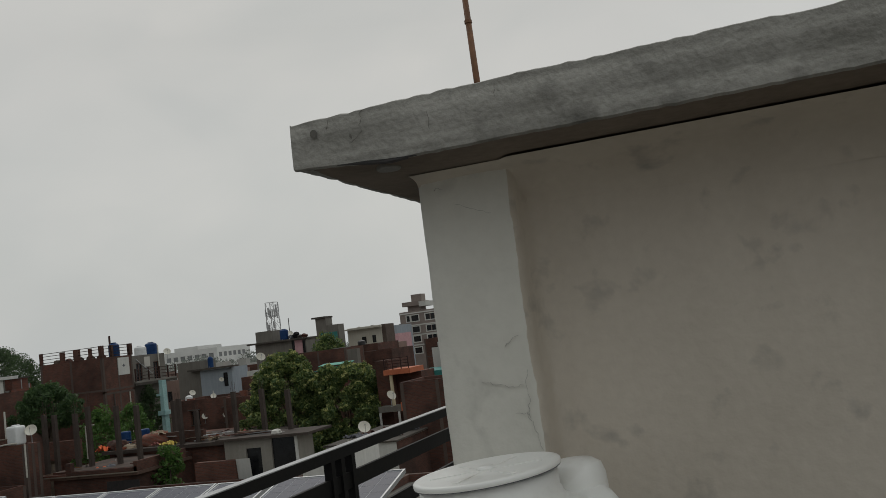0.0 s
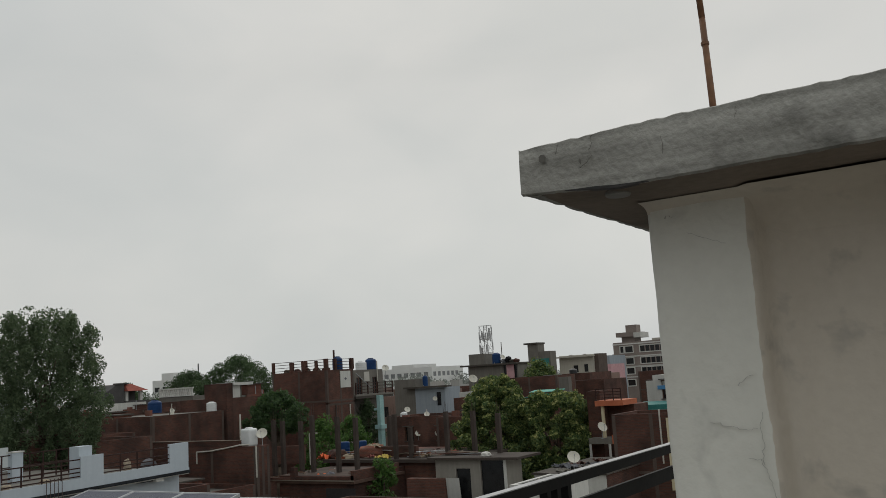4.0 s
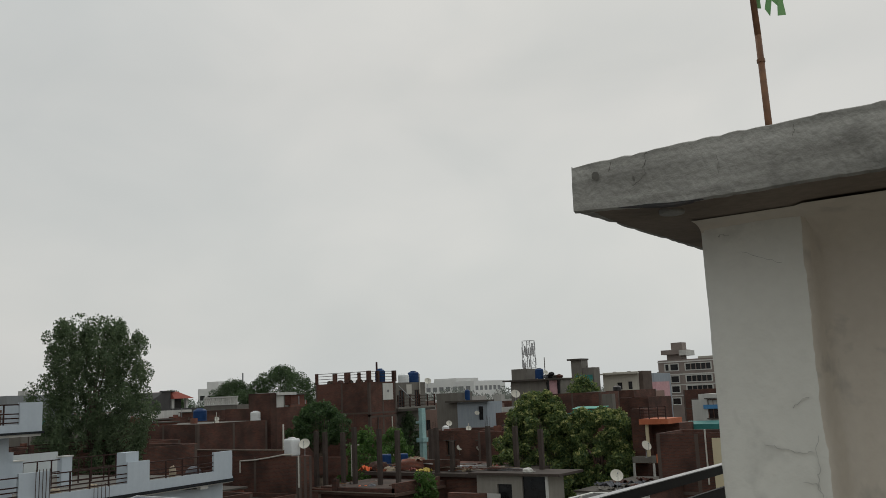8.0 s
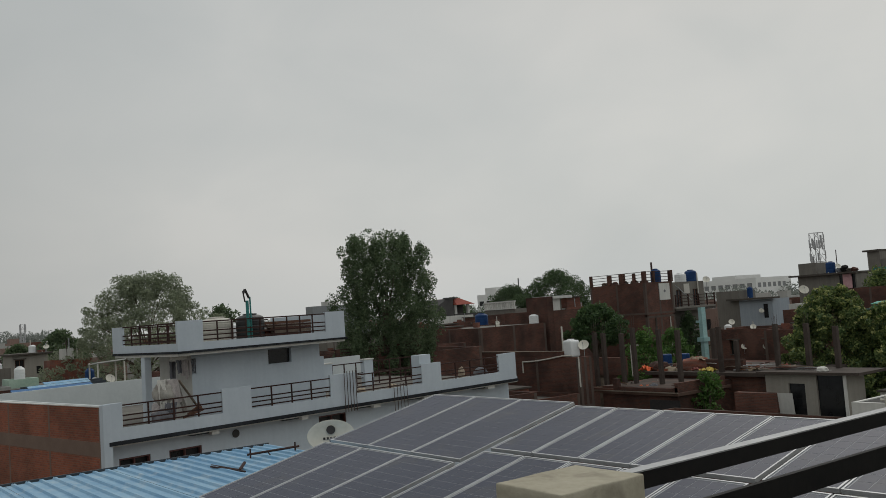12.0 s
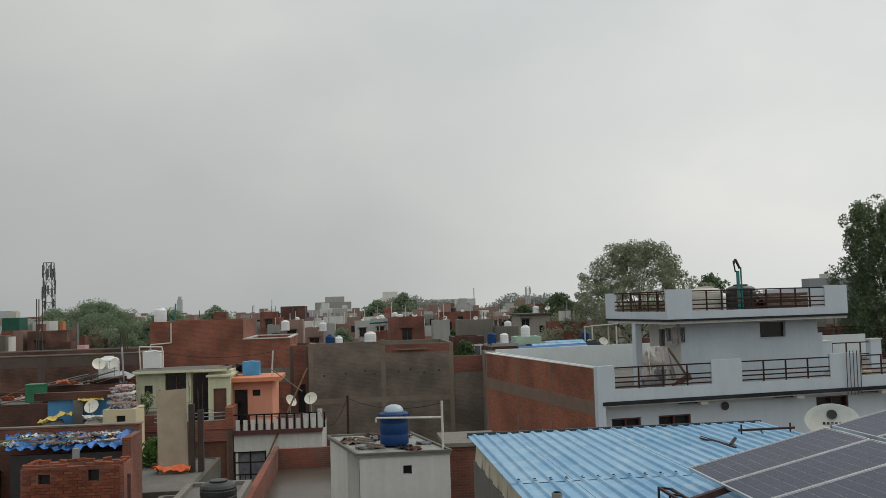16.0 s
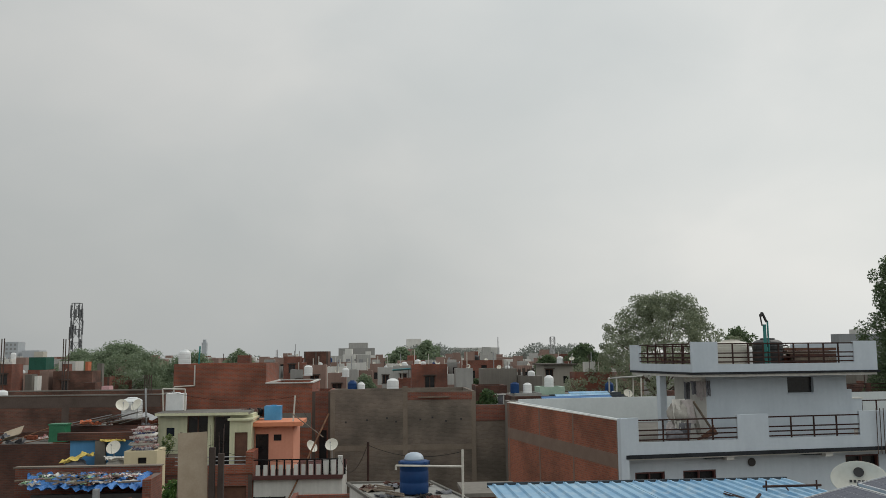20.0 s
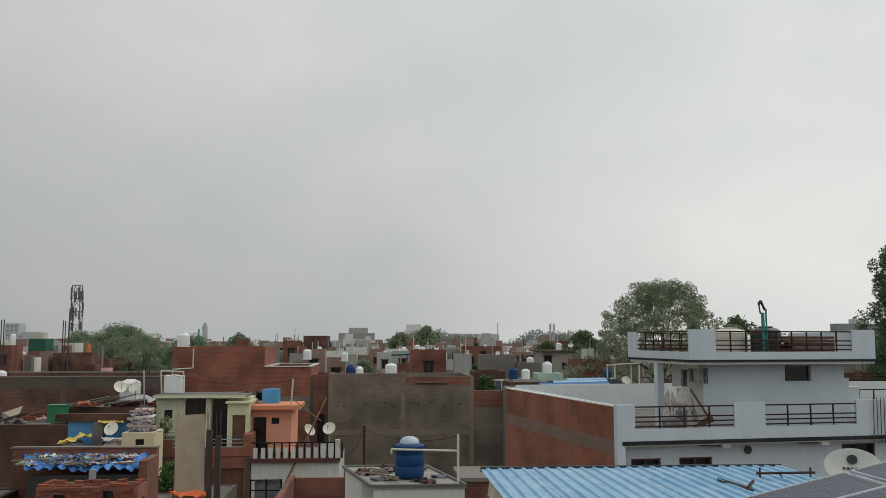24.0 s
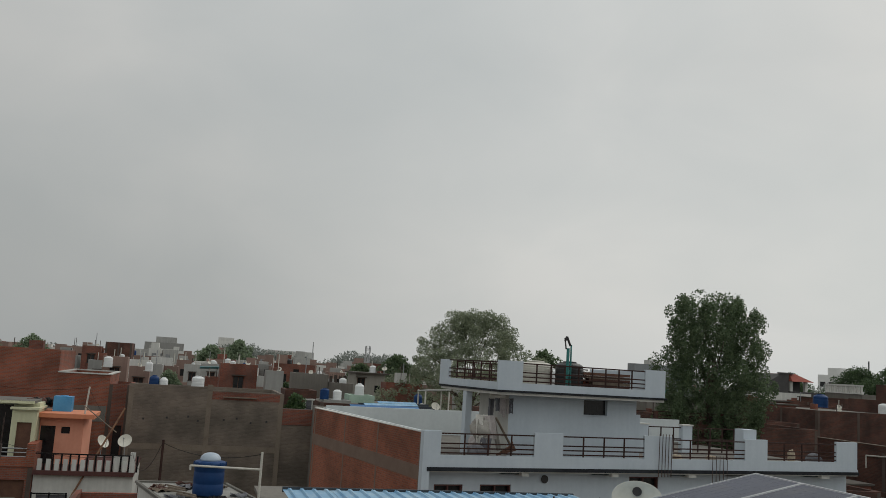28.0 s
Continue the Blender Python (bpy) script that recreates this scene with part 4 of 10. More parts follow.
def sheet_roof():
    shed = thing("sheet_roof_shed", "shed with a blue colour-coated ribbed sheet roof", "shed", (-13.6, 4.9, 0))
    x0, x1, y0, y1, z = -17.04, -9.46, 2.0, 7.80, 7.76
    pitch = 0.2229
    def sheet(xa, xb, ya, count, lift):
        g = Geo()
        for k in range(count):
            y = ya + k * pitch
            prof = [(y, 0), (y + 0.085, 0), (y + 0.108, 0.036), (y + 0.145, 0.036), (y + 0.168, 0.0), (y + pitch, 0.0)]
            lo = [(xa, p, z + lift + q) for p, q in prof]
            hi = [(xb, p, z + lift + q + 0.02) for p, q in prof]
            g.add(lo + hi, [(i, i + 1, 7 + i, 6 + i) for i in range(5)])
        return g
    k = 0
    while k < 26:
        n = min(4, 26 - k)
        part("roof_sheet", sheet(x0, -12.35, y0 + k * pitch, n, 0.0 + 0.004 * (k // 4 % 2)), SHEET_BLUE, shed, "blue ribbed roof sheet")
        part("roof_sheet", sheet(-12.5, x1, y0 + k * pitch, n, 0.010 + 0.004 * (k // 4 % 2)), SHEET_BLUE, shed, "blue ribbed roof sheet")
        k += n
    part("ridge_trim", Geo().box(x0 - 0.06, y0, z - 0.05, x0 - 0.02, y1, z + 0.045), DARK_TRIM, shed, "dark edge trim")
    for k in range(26):
        y = y0 + (k + 0.565) * pitch
        part("screw", Geo().rod((-12.41, y, z + 0.04), (-12.41, y, z + 0.07), 0.018, 6), DARK_TRIM, shed)
        part("screw", Geo().rod((x0 + 0.05, y, z + 0.03), (x0 + 0.05, y, z + 0.058), 0.018, 6), DARK_TRIM, shed)
    for w in (Geo().box(x0, y0 + 0.10, 0, x1, y0 + 0.32, 7.3), Geo().box(x0, y0 + 0.32, 0, x0 + 0.22, y1 - 0.3, 7.6), Geo().box(x0, y1 - 0.3, 0, x1, y1 - 0.1, 7.6)):
        part("wall", w, ROOF_DECK, shed, "dark grey cement plaster wall")
    rng = random.Random(4)
    for k in range(17):
        x = x0 + 0.05 + k * 0.44
        m = pose(x + 0.2, y0 + 0.16, 7.50, rng.uniform(-9, 3), rng.uniform(-4, 4), rng.uniform(-2, 2))
        part("side_sheet", Geo().obox(m, 0.42, 0.03, 0.44 + rng.uniform(-0.03, 0.03)), PANEL_CREAM, shed, "cream sheet offcut under the roof edge")
    part("fascia", Geo().box(x1 - 0.04, y0 + 0.3, z - 0.30, x1 + 0.01, y1, z - 0.02), TARP_DARK, shed, "dark blue fascia board")
    return shed


PIPE_OLD = surface("weathered_grey_pvc", (0.20, 0.19, 0.155), (0.30, 0.285, 0.24), 0.7, 5, 25, 0.1, spread=0.4)
sheet_roof()
for i, (x, y, z) in enumerate(((-9.36, 1.98, 8.28), (-9.34, 2.05, 8.19), (-9.31, 2.09, 8.08))):
    pp = thing("vent_pipe", "cream plastic vent pipe with a collar", "pipe", (x, y, 5.8), group="vent pipes")
    part("tube", Geo().rod((x, y, 5.8), (x, y, z), 0.045, 16), PIPE_OLD, pp, smooth=True)
    part("collar", Geo().rod((x, y, z - 0.08), (x, y, z), 0.055, 16), PIPE_OLD, pp)
bar = thing("roof_rod", "dark steel rod lying on the blue sheet roof", "steel rod", (-14.5, 6.9, 7.85))
part("rod", Geo().rod((-15.5, 6.64, 7.87), (-15.53, 7.7, 7.87), 0.022).rod((-15.5, 6.70, 7.80), (-15.5, 6.70, 7.97), 0.016).rod((-15.53, 7.62, 7.80), (-15.53, 7.62, 7.96), 0.016).rod((-15.5, 7.05, 7.86), (-15.42, 7.06, 7.80), 0.012), RAIL_BROWN, bar)
single("roof_cable", Geo().rod((-15.45, 5.93, 7.80), (-14.45, 6.03, 7.80), 0.016, 6).rod((-15.3, 5.86, 7.80), (-14.2, 6.02, 7.80), 0.016, 6).rod((-14.45, 6.03, 7.80), (-14.62, 6.20, 7.88), 0.028, 6), RAIL_BROWN, "dark hose lying across the blue roof ribs", "hose")

# broad offset dish behind the array
big = thing("satellite_dish", "broad cream offset satellite dish with a dark round logo", "satellite dish", (-12.76, 6.9, 7.5))
aim = Matrix.Translation((-12.78, 6.89, 8.365)) @ Matrix.Rotation(radians(-28), 4, "Z") @ Matrix.Rotation(radians(78), 4, "Y") @ Matrix.Diagonal((0.72, 1.10, 1.0, 1.0))
refl = part("reflector", Geo().lathe([(0.001, 0.0), (0.12, 0.006), (0.24, 0.03), (0.335, 0.066), (0.345, 0.075), (0.335, 0.074), (0.24, 0.038), (0.12, 0.014), (0.001, 0.008)], 48, m=aim), DISH_WHITE, big, "shallow oval reflector", smooth=True)
part("logo_disc", Geo().lathe([(0.001, 0.024), (0.075, 0.028), (0.076, 0.026)], 24, m=aim @ Matrix.Translation((-0.13, 0, 0.012)) @ Matrix.Diagonal((1.25, 0.85, 1, 1))), INK, refl, "dark round printed emblem")
for k in range(5):
    part("print_bar", Geo().obox(aim @ Matrix.Translation((0.05, -0.10 + 0.05 * k, 0.026)), 0.05, 0.032, 0.004), INK, refl)
part("feed_arm", Geo().rod(aim @ Vector((0.32, 0, 0.06)), aim @ Vector((0.22, 0, 0.45)), 0.013), STEEL, big)
part("receiver", Geo().rod(aim @ Vector((0.20, 0, 0.46)), aim @ Vector((0.12, 0, 0.36)), 0.035), CLOTH_GREY, big)
part("mast", Geo().rod((-12.86, 6.95, 5.0), (-12.86, 6.95, 8.35), 0.03).rod((-12.86, 6.95, 8.35), (-12.80, 6.91, 8.40), 0.03), STEEL, big)


# ---------------------------------------------------------------- pale blue two-storey house
def rail_panel(parent, m, s0, s1, z0, z1, d=0.0, bars=3, posts=None, name="railing"):
    """Brown pipe railing from s0 to s1 in the local frame m (s, depth, z)."""
    W = lambda s, z: m @ Vector((s, d, z))
    r = part(name, Geo().beam(W(s0, z1), W(s1, z1), 0.05, 0.05), RAIL_BROWN, parent, "dark brown pipe railing")
    n = posts or max(2, round((s1 - s0) / 0.95))
    for k in range(1, n):
        s = s0 + (s1 - s0) * k / n
        part("upright", Geo().beam(W(s, z0), W(s, z1), 0.05, 0.05), RAIL_BROWN, r)
    for k in range(bars):
        z = z0 + (z1 - z0) * (0.10 + 0.22 * k)
        part("bar", Geo().beam(W(s0, z), W(s1, z), 0.04, 0.05), RAIL_BROWN, r)
    return r


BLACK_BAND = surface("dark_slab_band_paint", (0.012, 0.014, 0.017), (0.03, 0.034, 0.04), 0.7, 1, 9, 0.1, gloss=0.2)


PARAPET_WALL = surface("faded_blue_limewash", (0.50, 0.54, 0.55), (0.66, 0.70, 0.70), 0.85, 0.5, 7, 0.12, spread=0.45, streak=0.25, run=(1.0, 1.0, 0.3))
BRICK_FLANK = brickwork("brick_flank_red", (0.34, 0.104, 0.052), (0.225, 0.070, 0.040), (0.225, 0.12, 0.08), 0.3, 0.013)


def blue_house():
    yaw = math.degrees(math.atan2(0.989, -0.148))
    m = pose(-32.35, 8.8, 0, 0, 0, yaw)     # local: s along the street front, depth inward (+y), z up
    house = thing("blue_house", "pale blue two-storey house with roof terraces and brown railings", "house", (-37, 19, 0))
    def G():
        return Geo()
    def lb(g, s0, d0, z0, s1, d1, z1):
        c = m @ Vector(((s0 + s1) / 2, (d0 + d1) / 2, (z0 + z1) / 2))
        return g.obox(Matrix.Translation(c) @ Matrix.Rotation(radians(yaw), 4, "Z"), abs(s1 - s0), abs(d1 - d0), abs(z1 - z0))
    u, inn = (m.to_3x3() @ Vector((1, 0, 0))), (m.to_3x3() @ Vector((0, 1, 0)))
    holes = [(0.72, 4.3, 1.2, 1.48), (2.66, 4.3, 1.36, 1.48), (9.62, 3.6, 1.5, 2.52), (13.0, 4.3, 1.2, 1.3), (17.2, 4.3, 1.2, 1.3)]
    g = Geo()
    g.face_with_holes(m @ Vector((0, 0.62, 0)), u, 22.1, 6.3, holes, 0.25)
    part("wall", g, BLUE_WALL, house, "pale blue painted wall")
    back = Geo()
    lb(back, 0.02, 0.95, 0, 22.1, 11.0, 6.28)
    part("body", back, BLUE_WALL, house)
    for a, b, w, h in holes:
        p = lb(Geo(), a, 0.84, b, a + w, 0.9, b + h)
        win = part("window", p, DARK_PANE, house, "dark unlit window")
        fr = Geo()
        lb(fr, a - 0.0, 0.66, b, a + 0.06, 0.8, b + h), lb(fr, a + w - 0.06, 0.66, b, a + w, 0.8, b + h), lb(fr, a + 0.06, 0.66, b + h - 0.06, a + w - 0.06, 0.8, b + h), lb(fr, a + w / 2 - 0.03, 0.68, b, a + w / 2 + 0.03, 0.78, b + h - 0.06)
        part("window_frame", fr, MAROON, win, "brown wooden frame")
    ven = Geo().lathe([(0.14, 0.0), (0.16, 0.02), (0.16, 0.05)], 20, m=Matrix.Translation(m @ Vector((5.5, 0.60, 6.0))) @ Matrix.Rotation(radians(yaw), 4, "Z") @ Matrix.Rotation(radians(90), 4, "X"))
    part("round_vent", ven, INK, house, "dark round vent")
    part("terrace_slab", lb(Geo(), -0.05, 0.0, 6.49, 22.15, 11.2, 6.60), BLUE_WALL, house)
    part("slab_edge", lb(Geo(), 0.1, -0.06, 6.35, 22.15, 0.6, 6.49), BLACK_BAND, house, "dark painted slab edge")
    part("drip_ledge", lb(Geo(), 0.1, 0.02, 6.30, 22.15, 0.6, 6.347), WHITE_WALL, house, "thin pale ledge under the dark slab edge")
    for s, w in ((4.16, 0.31), (8.35, 0.32), (12.26, 0.4), (15.41, 0.34), (19.9, 0.5)):
        part("bracket", lb(Geo(), s, 0.05, 6.17, s + w, 0.6, 6.35), WHITE_WALL, house, "white bracket under the slab")
        # shade under the slab, built as a dark block
        part("bracket_shade", lb(Geo(), s - 0.75, 0.25, 6.22, s - 0.02, 0.6, 6.35), DARK_TRIM, house, "dark block standing in for the shade beside the bracket")
    # street parapet: solid base, posts, railings
    part("parapet", lb(Geo(), 0, 0.0, 6.60, 22.1, 0.13, 6.93), BLUE_WALL, house)
    for s0, s1, z in ((-0.05, 0.63, 7.82), (4.64, 5.94, 7.84), (9.89, 11.32, 7.86), (15.29, 16.57, 7.84), (20.78, 22.11, 7.85)):
        part("parapet_post", lb(Geo(), s0, 0.002, 6.93, s1, 0.128, z), BLUE_WALL, house)
    part("pier", lb(Geo(), 15.36, 0.2, 6.6, 16.1, 0.75, 8.25), BLUE_WALL, house, "pale blue pier rising above the parapet")
    for s0, s1 in ((0.63, 4.64), (5.94, 9.89), (11.32, 15.29), (16.57, 20.78)):
        rail_panel(house, m, s0, s1, 6.93, 7.72, 0.06)
    for k in range(5):
        s = 10.57 + 0.16 * k
        part("rebar", Geo().rod(m @ Vector((s, -0.08, 6.2)), m @ Vector((s + 0.02, -0.08, 7.95)), 0.016, 6), REBAR, house, "bundled starter bar")
    for k in range(5):
        s = 13.4 + 0.2 * k
        part("rebar", Geo().rod(m @ Vector((s, -0.1, 5.6)), m @ Vector((s, -0.1, 7.1)), 0.014, 6), REBAR, house, "bundled starter bar")
    # side parapet along the brick flank
    part("side_parapet", lb(Geo(), -0.05, 0.13, 6.60, 0.08, 12.9, 7.78), PARAPET_WALL, house, "stained pale grey-blue parapet")
    part("rear_parapet", lb(Geo(), 0.08, 12.75, 6.60, 22.1, 12.9, 7.9), PARAPET_WALL, house, "stained pale grey-blue parapet")
    part("terrace_floor", lb(Geo(), 0.09, 0.14, 6.604, 22.0, 12.7, 6.62), ROOF_DECK, house, "dark weathered terrace floor")
    part("upper_floor", lb(Geo(), 3.34, 0.74, 9.554, 11.18, 6.1, 9.57), ROOF_DECK, house, "dark weathered deck floor")
    part("rear_slab", lb(Geo(), 0.0, 11.2, 6.3, 22.1, 12.9, 6.6), BLUE_WALL, house)
    # roof room
    b = 1.6
    g = Geo().face_with_holes(m @ Vector((4.29, b, 6.6)), u, 6.31, 2.78, [(3.6, 1.93, 1.19, 0.62)], 0.2)
    part("room_wall", g, BLUE_WALL, house)
    part("room_body", lb(Geo(), 4.29, b + 0.22, 6.6, 10.6, 4.2, 9.36), BLUE_WALL, house)
    win = part("window", lb(Geo(), 7.89, b + 0.16, 8.53, 9.08, b + 0.2, 9.15), DARK_PANE, house, "dark unlit window")
    part("window_sill", lb(Geo(), 7.85, b - 0.05, 8.49, 9.12, b + 0.1, 8.53), BLUE_WALL, win)
    part("room_return", lb(Geo(), 10.6, b + 0.5, 6.6, 11.2, b + 0.65, 8.6), BLUE_WALL, house)
    part("slit_window", lb(Geo(), 10.8, b + 0.485, 7.5, 10.9, b + 0.5, 8.3), DARK_PANE, house)
    # white sheet over this side, paler than the room's blue walls
    part("porch_side", lb(Geo(), 4.27, 1.6, 6.62, 4.286, 4.2, 9.23), WHITE_WALL, house, "white porch side wall")
    part("porch_column", lb(Geo(), 3.22, 3.4, 6.6, 3.5, 3.72, 9.36), BLUE_WALL, house)
    # upper deck: front edge to the street, side edge going back
    part("upper_slab", lb(Geo(), 3.2, 0.6, 9.42, 11.33, 6.2, 9.55), BLUE_WALL, house)
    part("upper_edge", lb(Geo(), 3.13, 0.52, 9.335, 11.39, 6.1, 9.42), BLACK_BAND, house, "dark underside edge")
    part("upper_ledge", lb(Geo(), 3.2, 0.62, 9.235, 11.30, 6.0, 9.333), WHITE_WALL, house, "pale plaster underside of the deck")
    part("upper_parapet", lb(Geo(), 3.2, 0.6, 9.55, 11.33, 0.72, 9.72), BLUE_WALL, house)
    part("upper_parapet", lb(Geo(), 3.2, 0.72, 9.55, 3.32, 6.2, 9.72), BLUE_WALL, house)
    part("upper_side", lb(Geo(), 11.2, 0.72, 9.55, 11.33, 6.2, 10.5), BLUE_WALL, house)
    for s0, s1, z in ((3.2, 4.30, 10.58), (10.28, 11.33, 10.58)):
        part("parapet_post", lb(Geo(), s0, 0.6, 9.72, s1, 0.72, z), BLUE_WALL, house)
    part("parapet_post", lb(Geo(), 3.2, 5.3, 9.72, 3.32, 6.2, 10.52), BLUE_WALL, house)
    rail_panel(house, m, 4.30, 10.28, 9.72, 10.5, 0.66, posts=9)
    rail_panel(house, m, 4.0, 11.0, 9.72, 10.45, 6.1, posts=8)
    turn = m @ pose(3.26, 0, 0, 0, 0, 90)
    rail_panel(house, turn, 0.72, 5.3, 9.72, 10.5, 0.0, posts=6)
    # brick flank of the house, cement bands across it
    # flank runs inward from the front corner
    a, e = Vector((-32.42, 8.72, 0)), Vector((-45.3, 6.45, 0))
    d = (e - a).normalized()
    nrm = Vector((d.y, -d.x, 0))
    if nrm.x < 0 and nrm.y > 0:
        nrm = -nrm
    L = (e - a).length
    ang = math.degrees(math.atan2(d.y, d.x))
    def fb(g, s0, d0, z0, s1, d1, z1):
        c = a + d * ((s0 + s1) / 2) + Vector((d.y, -d.x, 0)) * ((d0 + d1) / 2) + Vector((0, 0, (z0 + z1) / 2))
        return g.obox(Matrix.Translation(c) @ Matrix.Rotation(radians(ang), 4, "Z"), abs(s1 - s0), abs(d1 - d0), abs(z1 - z0))
    flank = part("brick_flank", fb(Geo(), 0.15, 0.0, 0, L, 0.25, 7.72), BRICK_FLANK, house, "unplastered red brick flank wall")
    for z0, z1 in ((5.98, 6.50), (2.7, 3.2)):
        part("tie_band", fb(Geo(), 0.15, 0.25, z0, L, 0.262, z1), FLANK_BAND, flank, "smeared cement tie beam")
        part("tie_band", fb(Geo(), 0.15, -0.012, z0, L, 0.0, z1), FLANK_BAND, flank, "smeared cement tie beam")
    for s in (0.15, 4.4, 8.4, L - 0.3):
        part("pier", fb(Geo(), s, -0.01, 0, s + 0.13, 0.0, 7.70), FLANK_BAND, flank, "cement pier")
        part("pier", fb(Geo(), s, 0.25, 0, s + 0.13, 0.26, 7.70), FLANK_BAND, flank, "cement pier")
    part("coping", fb(Geo(), 0.16, -0.015, 7.72, L, 0.265, 7.755), WHITE_WALL, flank, "pale worn coping")
    part("corner_strip", fb(Geo(), -0.12, -0.03, 0, 0.15, 0.28, 7.80), BLUE_WALL, flank, "pale blue corner")
    return house, m, lb


house, BM, lb = blue_house()
put_s = lambda s, d, z: tuple(BM @ Vector((s, d, z)))

# on the upper deck
x, y, z = put_s(7.09, 1.6, 9.55)
black_tank(x, y, z, 30, "dark plastic water tank on the upper deck of the blue house").scale = (1.18, 1.18, 1.02)
make_tank("water_tank", "wide yellowed water tank on the upper deck of the blue house", 0.7, 1.12, CREAM_TANK).matrix_basis = pose(*put_s(5.98, 2.45, 9.55))
for k in range(18):
    d0, z0 = 1.15 + 0.24 * (k % 3), 9.63 + 0.125 * (k // 3)
    a, b = put_s(7.6 + 0.13 * (k % 4), d0, z0 + 0.008 * (k % 3)), put_s(9.85 - 0.17 * (k % 3), d0 + 0.05, z0 + 0.01 * (k % 2))
    single("plank", Geo().beam(a, b, 0.2, 0.11), (WOOD_DOOR, RUST, BRICK_RED_LOOSE, TIMBER)[(k * 3 + k // 4) % 4], "brown timber plank stacked on the upper deck", "plank", group="stacked deck planks")
x, y, z = put_s(8.0, 4.5, 9.55)
small_white_tank(x, y, z, 0)
pump = thing("hand_pump", "teal painted cast-iron pipe stand with a curved dark spout", "pump", put_s(6.55, 0.9, 9.55))
P = lambda s, z, d=0.9: BM @ Vector((s + 0.25, d, z))
part("standpipe", Geo().rod(P(6.30, 9.55), P(6.30, 11.25), 0.065, 12).rod(P(6.30, 10.2), P(6.30, 10.36), 0.09, 12), TEAL, pump)
part("side_pipe", Geo().rod(P(6.46, 9.55), P(6.44, 11.4), 0.035, 10), TEAL, pump)
part("spout", Geo().rod(P(6.40, 11.35), P(6.22, 11.72), 0.05, 8).rod(P(6.22, 11.72), P(6.14, 11.55), 0.05, 8).rod(P(6.2, 11.2), P(6.12, 11.66), 0.03, 8), INK, pump, "dark bent spout")
# bundles, cloths and clutter in the porch
rng = random.Random(8)
def cloth(name, label, s, d, z, w, h, material, lean=0.0, seed=1):
    r = random.Random(seed)
    g = Geo()
    nx, nz = 7, 9
    vs = []
    for j in range(nz):
        for i in range(nx):
            ss = s + w * i / (nx - 1) * (1 - 0.15 * j / nz) + lean * j / nz
            vs.append(BM @ Vector((ss, d + 0.07 * math.sin(i * 1.9 + seed) + r.uniform(-0.03, 0.03), z - h * j / (nz - 1) + r.uniform(-0.03, 0.03))))
    g.add(vs, [(nx * j + i, nx * j + i + 1, nx * j + i + nx + 1, nx * j + i + nx) for j in range(nz - 1) for i in range(nx - 1)])
    return single(name, g, material, label, "cloth", smooth=True, group="hung washing")
CLOTH_PALE = surface("dusty_beige_cloth", (0.28, 0.27, 0.245), (0.42, 0.40, 0.36), 0.9, 3, 20, 0.4)
for k, (a, h, mt) in enumerate(((3.62, 0.5, CLOTH_GREY), (3.78, 0.62, CLOTH_DUSTY), (3.94, 0.74, CLOTH_DUSTY), (4.1, 0.6, CLOTH_DUSTY), (4.27, 0.58, CLOTH_GREY))):
    cloth("hanging_cloth", "washing hung to dry under the upper deck", a, 1.5 + 0.02 * k, 9.05, 0.17, h, mt, 0.04, 20 + k)
cloth("hanging_cloth", "dark grey trousers hung to dry in the porch", 3.75, 2.3, 9.0, 0.25, 0.8, CLOTH_GREY, 0, 2)
cloth("hanging_cloth", "white cloth hung under the deck edge", 3.3, 1.5, 9.35, 0.85, 0.28, CLOTH_WHITE, 0, 4)
def rag(name, label, category, c, w, d, material, seed, lift=0.12, rz=0, tilt=0, group=""):
    """A crumpled sheet lying at c."""
    g, n = Geo(), 13
    m = pose(c[0], c[1], c[2], tilt, 0, rz)
    r = random.Random(seed)
    vs = []
    for j in range(n):
        for i in range(n):
            x, y = (i / (n - 1) - 0.5) * w, (j / (n - 1) - 0.5) * d
            e = 1 + 0.25 * noise.noise(Vector((i * 0.45, j * 0.45, seed)))
            z = lift * (0.42 + 0.8 * noise.noise(Vector((i * 0.3, j * 0.3, seed * 1.7))) + 0.45 * noise.noise(Vector((i * 0.8, j * 0.8, seed * 0.7)))) + r.uniform(-0.015, 0.015)
            vs.append(m @ Vector((x * e, y * e, max(0.01, z))))
    g.add(vs, [(n * j + i, n * j + i + 1, n * (j + 1) + i + 1, n * (j + 1) + i) for j in range(n - 1) for i in range(n - 1)])
    return single(name, g, material, label, category, group=group)


def pillow(name, label, category, c, sx, sy, sz, material, seed, rz=0, group=""):
    """A soft boxy bundle."""
    g, n, k = Geo(), 20, 10
    m = pose(c[0], c[1], c[2], 0, 0, rz)
    pw = lambda q: math.copysign(abs(q) ** 0.30, q)
    vs = []
    for j in range(k + 1):
        th = math.pi * j / k
        for i in range(n):
            ph = math.tau * i / n
            v = Vector((pw(math.sin(th) * math.cos(ph)), pw(math.sin(th) * math.sin(ph)), pw(math.cos(th))))
            q = 1 + 0.16 * noise.noise(v * 1.7 + Vector((seed, 0, 0))) + 0.09 * noise.noise(v * 4.5 + Vector((0, seed, 0)))
            vs.append(m @ Vector((v.x * sx / 2 * q, v.y * sy / 2 * q, v.z * sz / 2 * q)))
    g.add(vs, [(n * j + i, n * j + (i + 1) % n, n * (j + 1) + (i + 1) % n, n * (j + 1) + i) for j in range(k) for i in range(n)])
    return single(name, g, material, label, category, group=group, smooth=True)


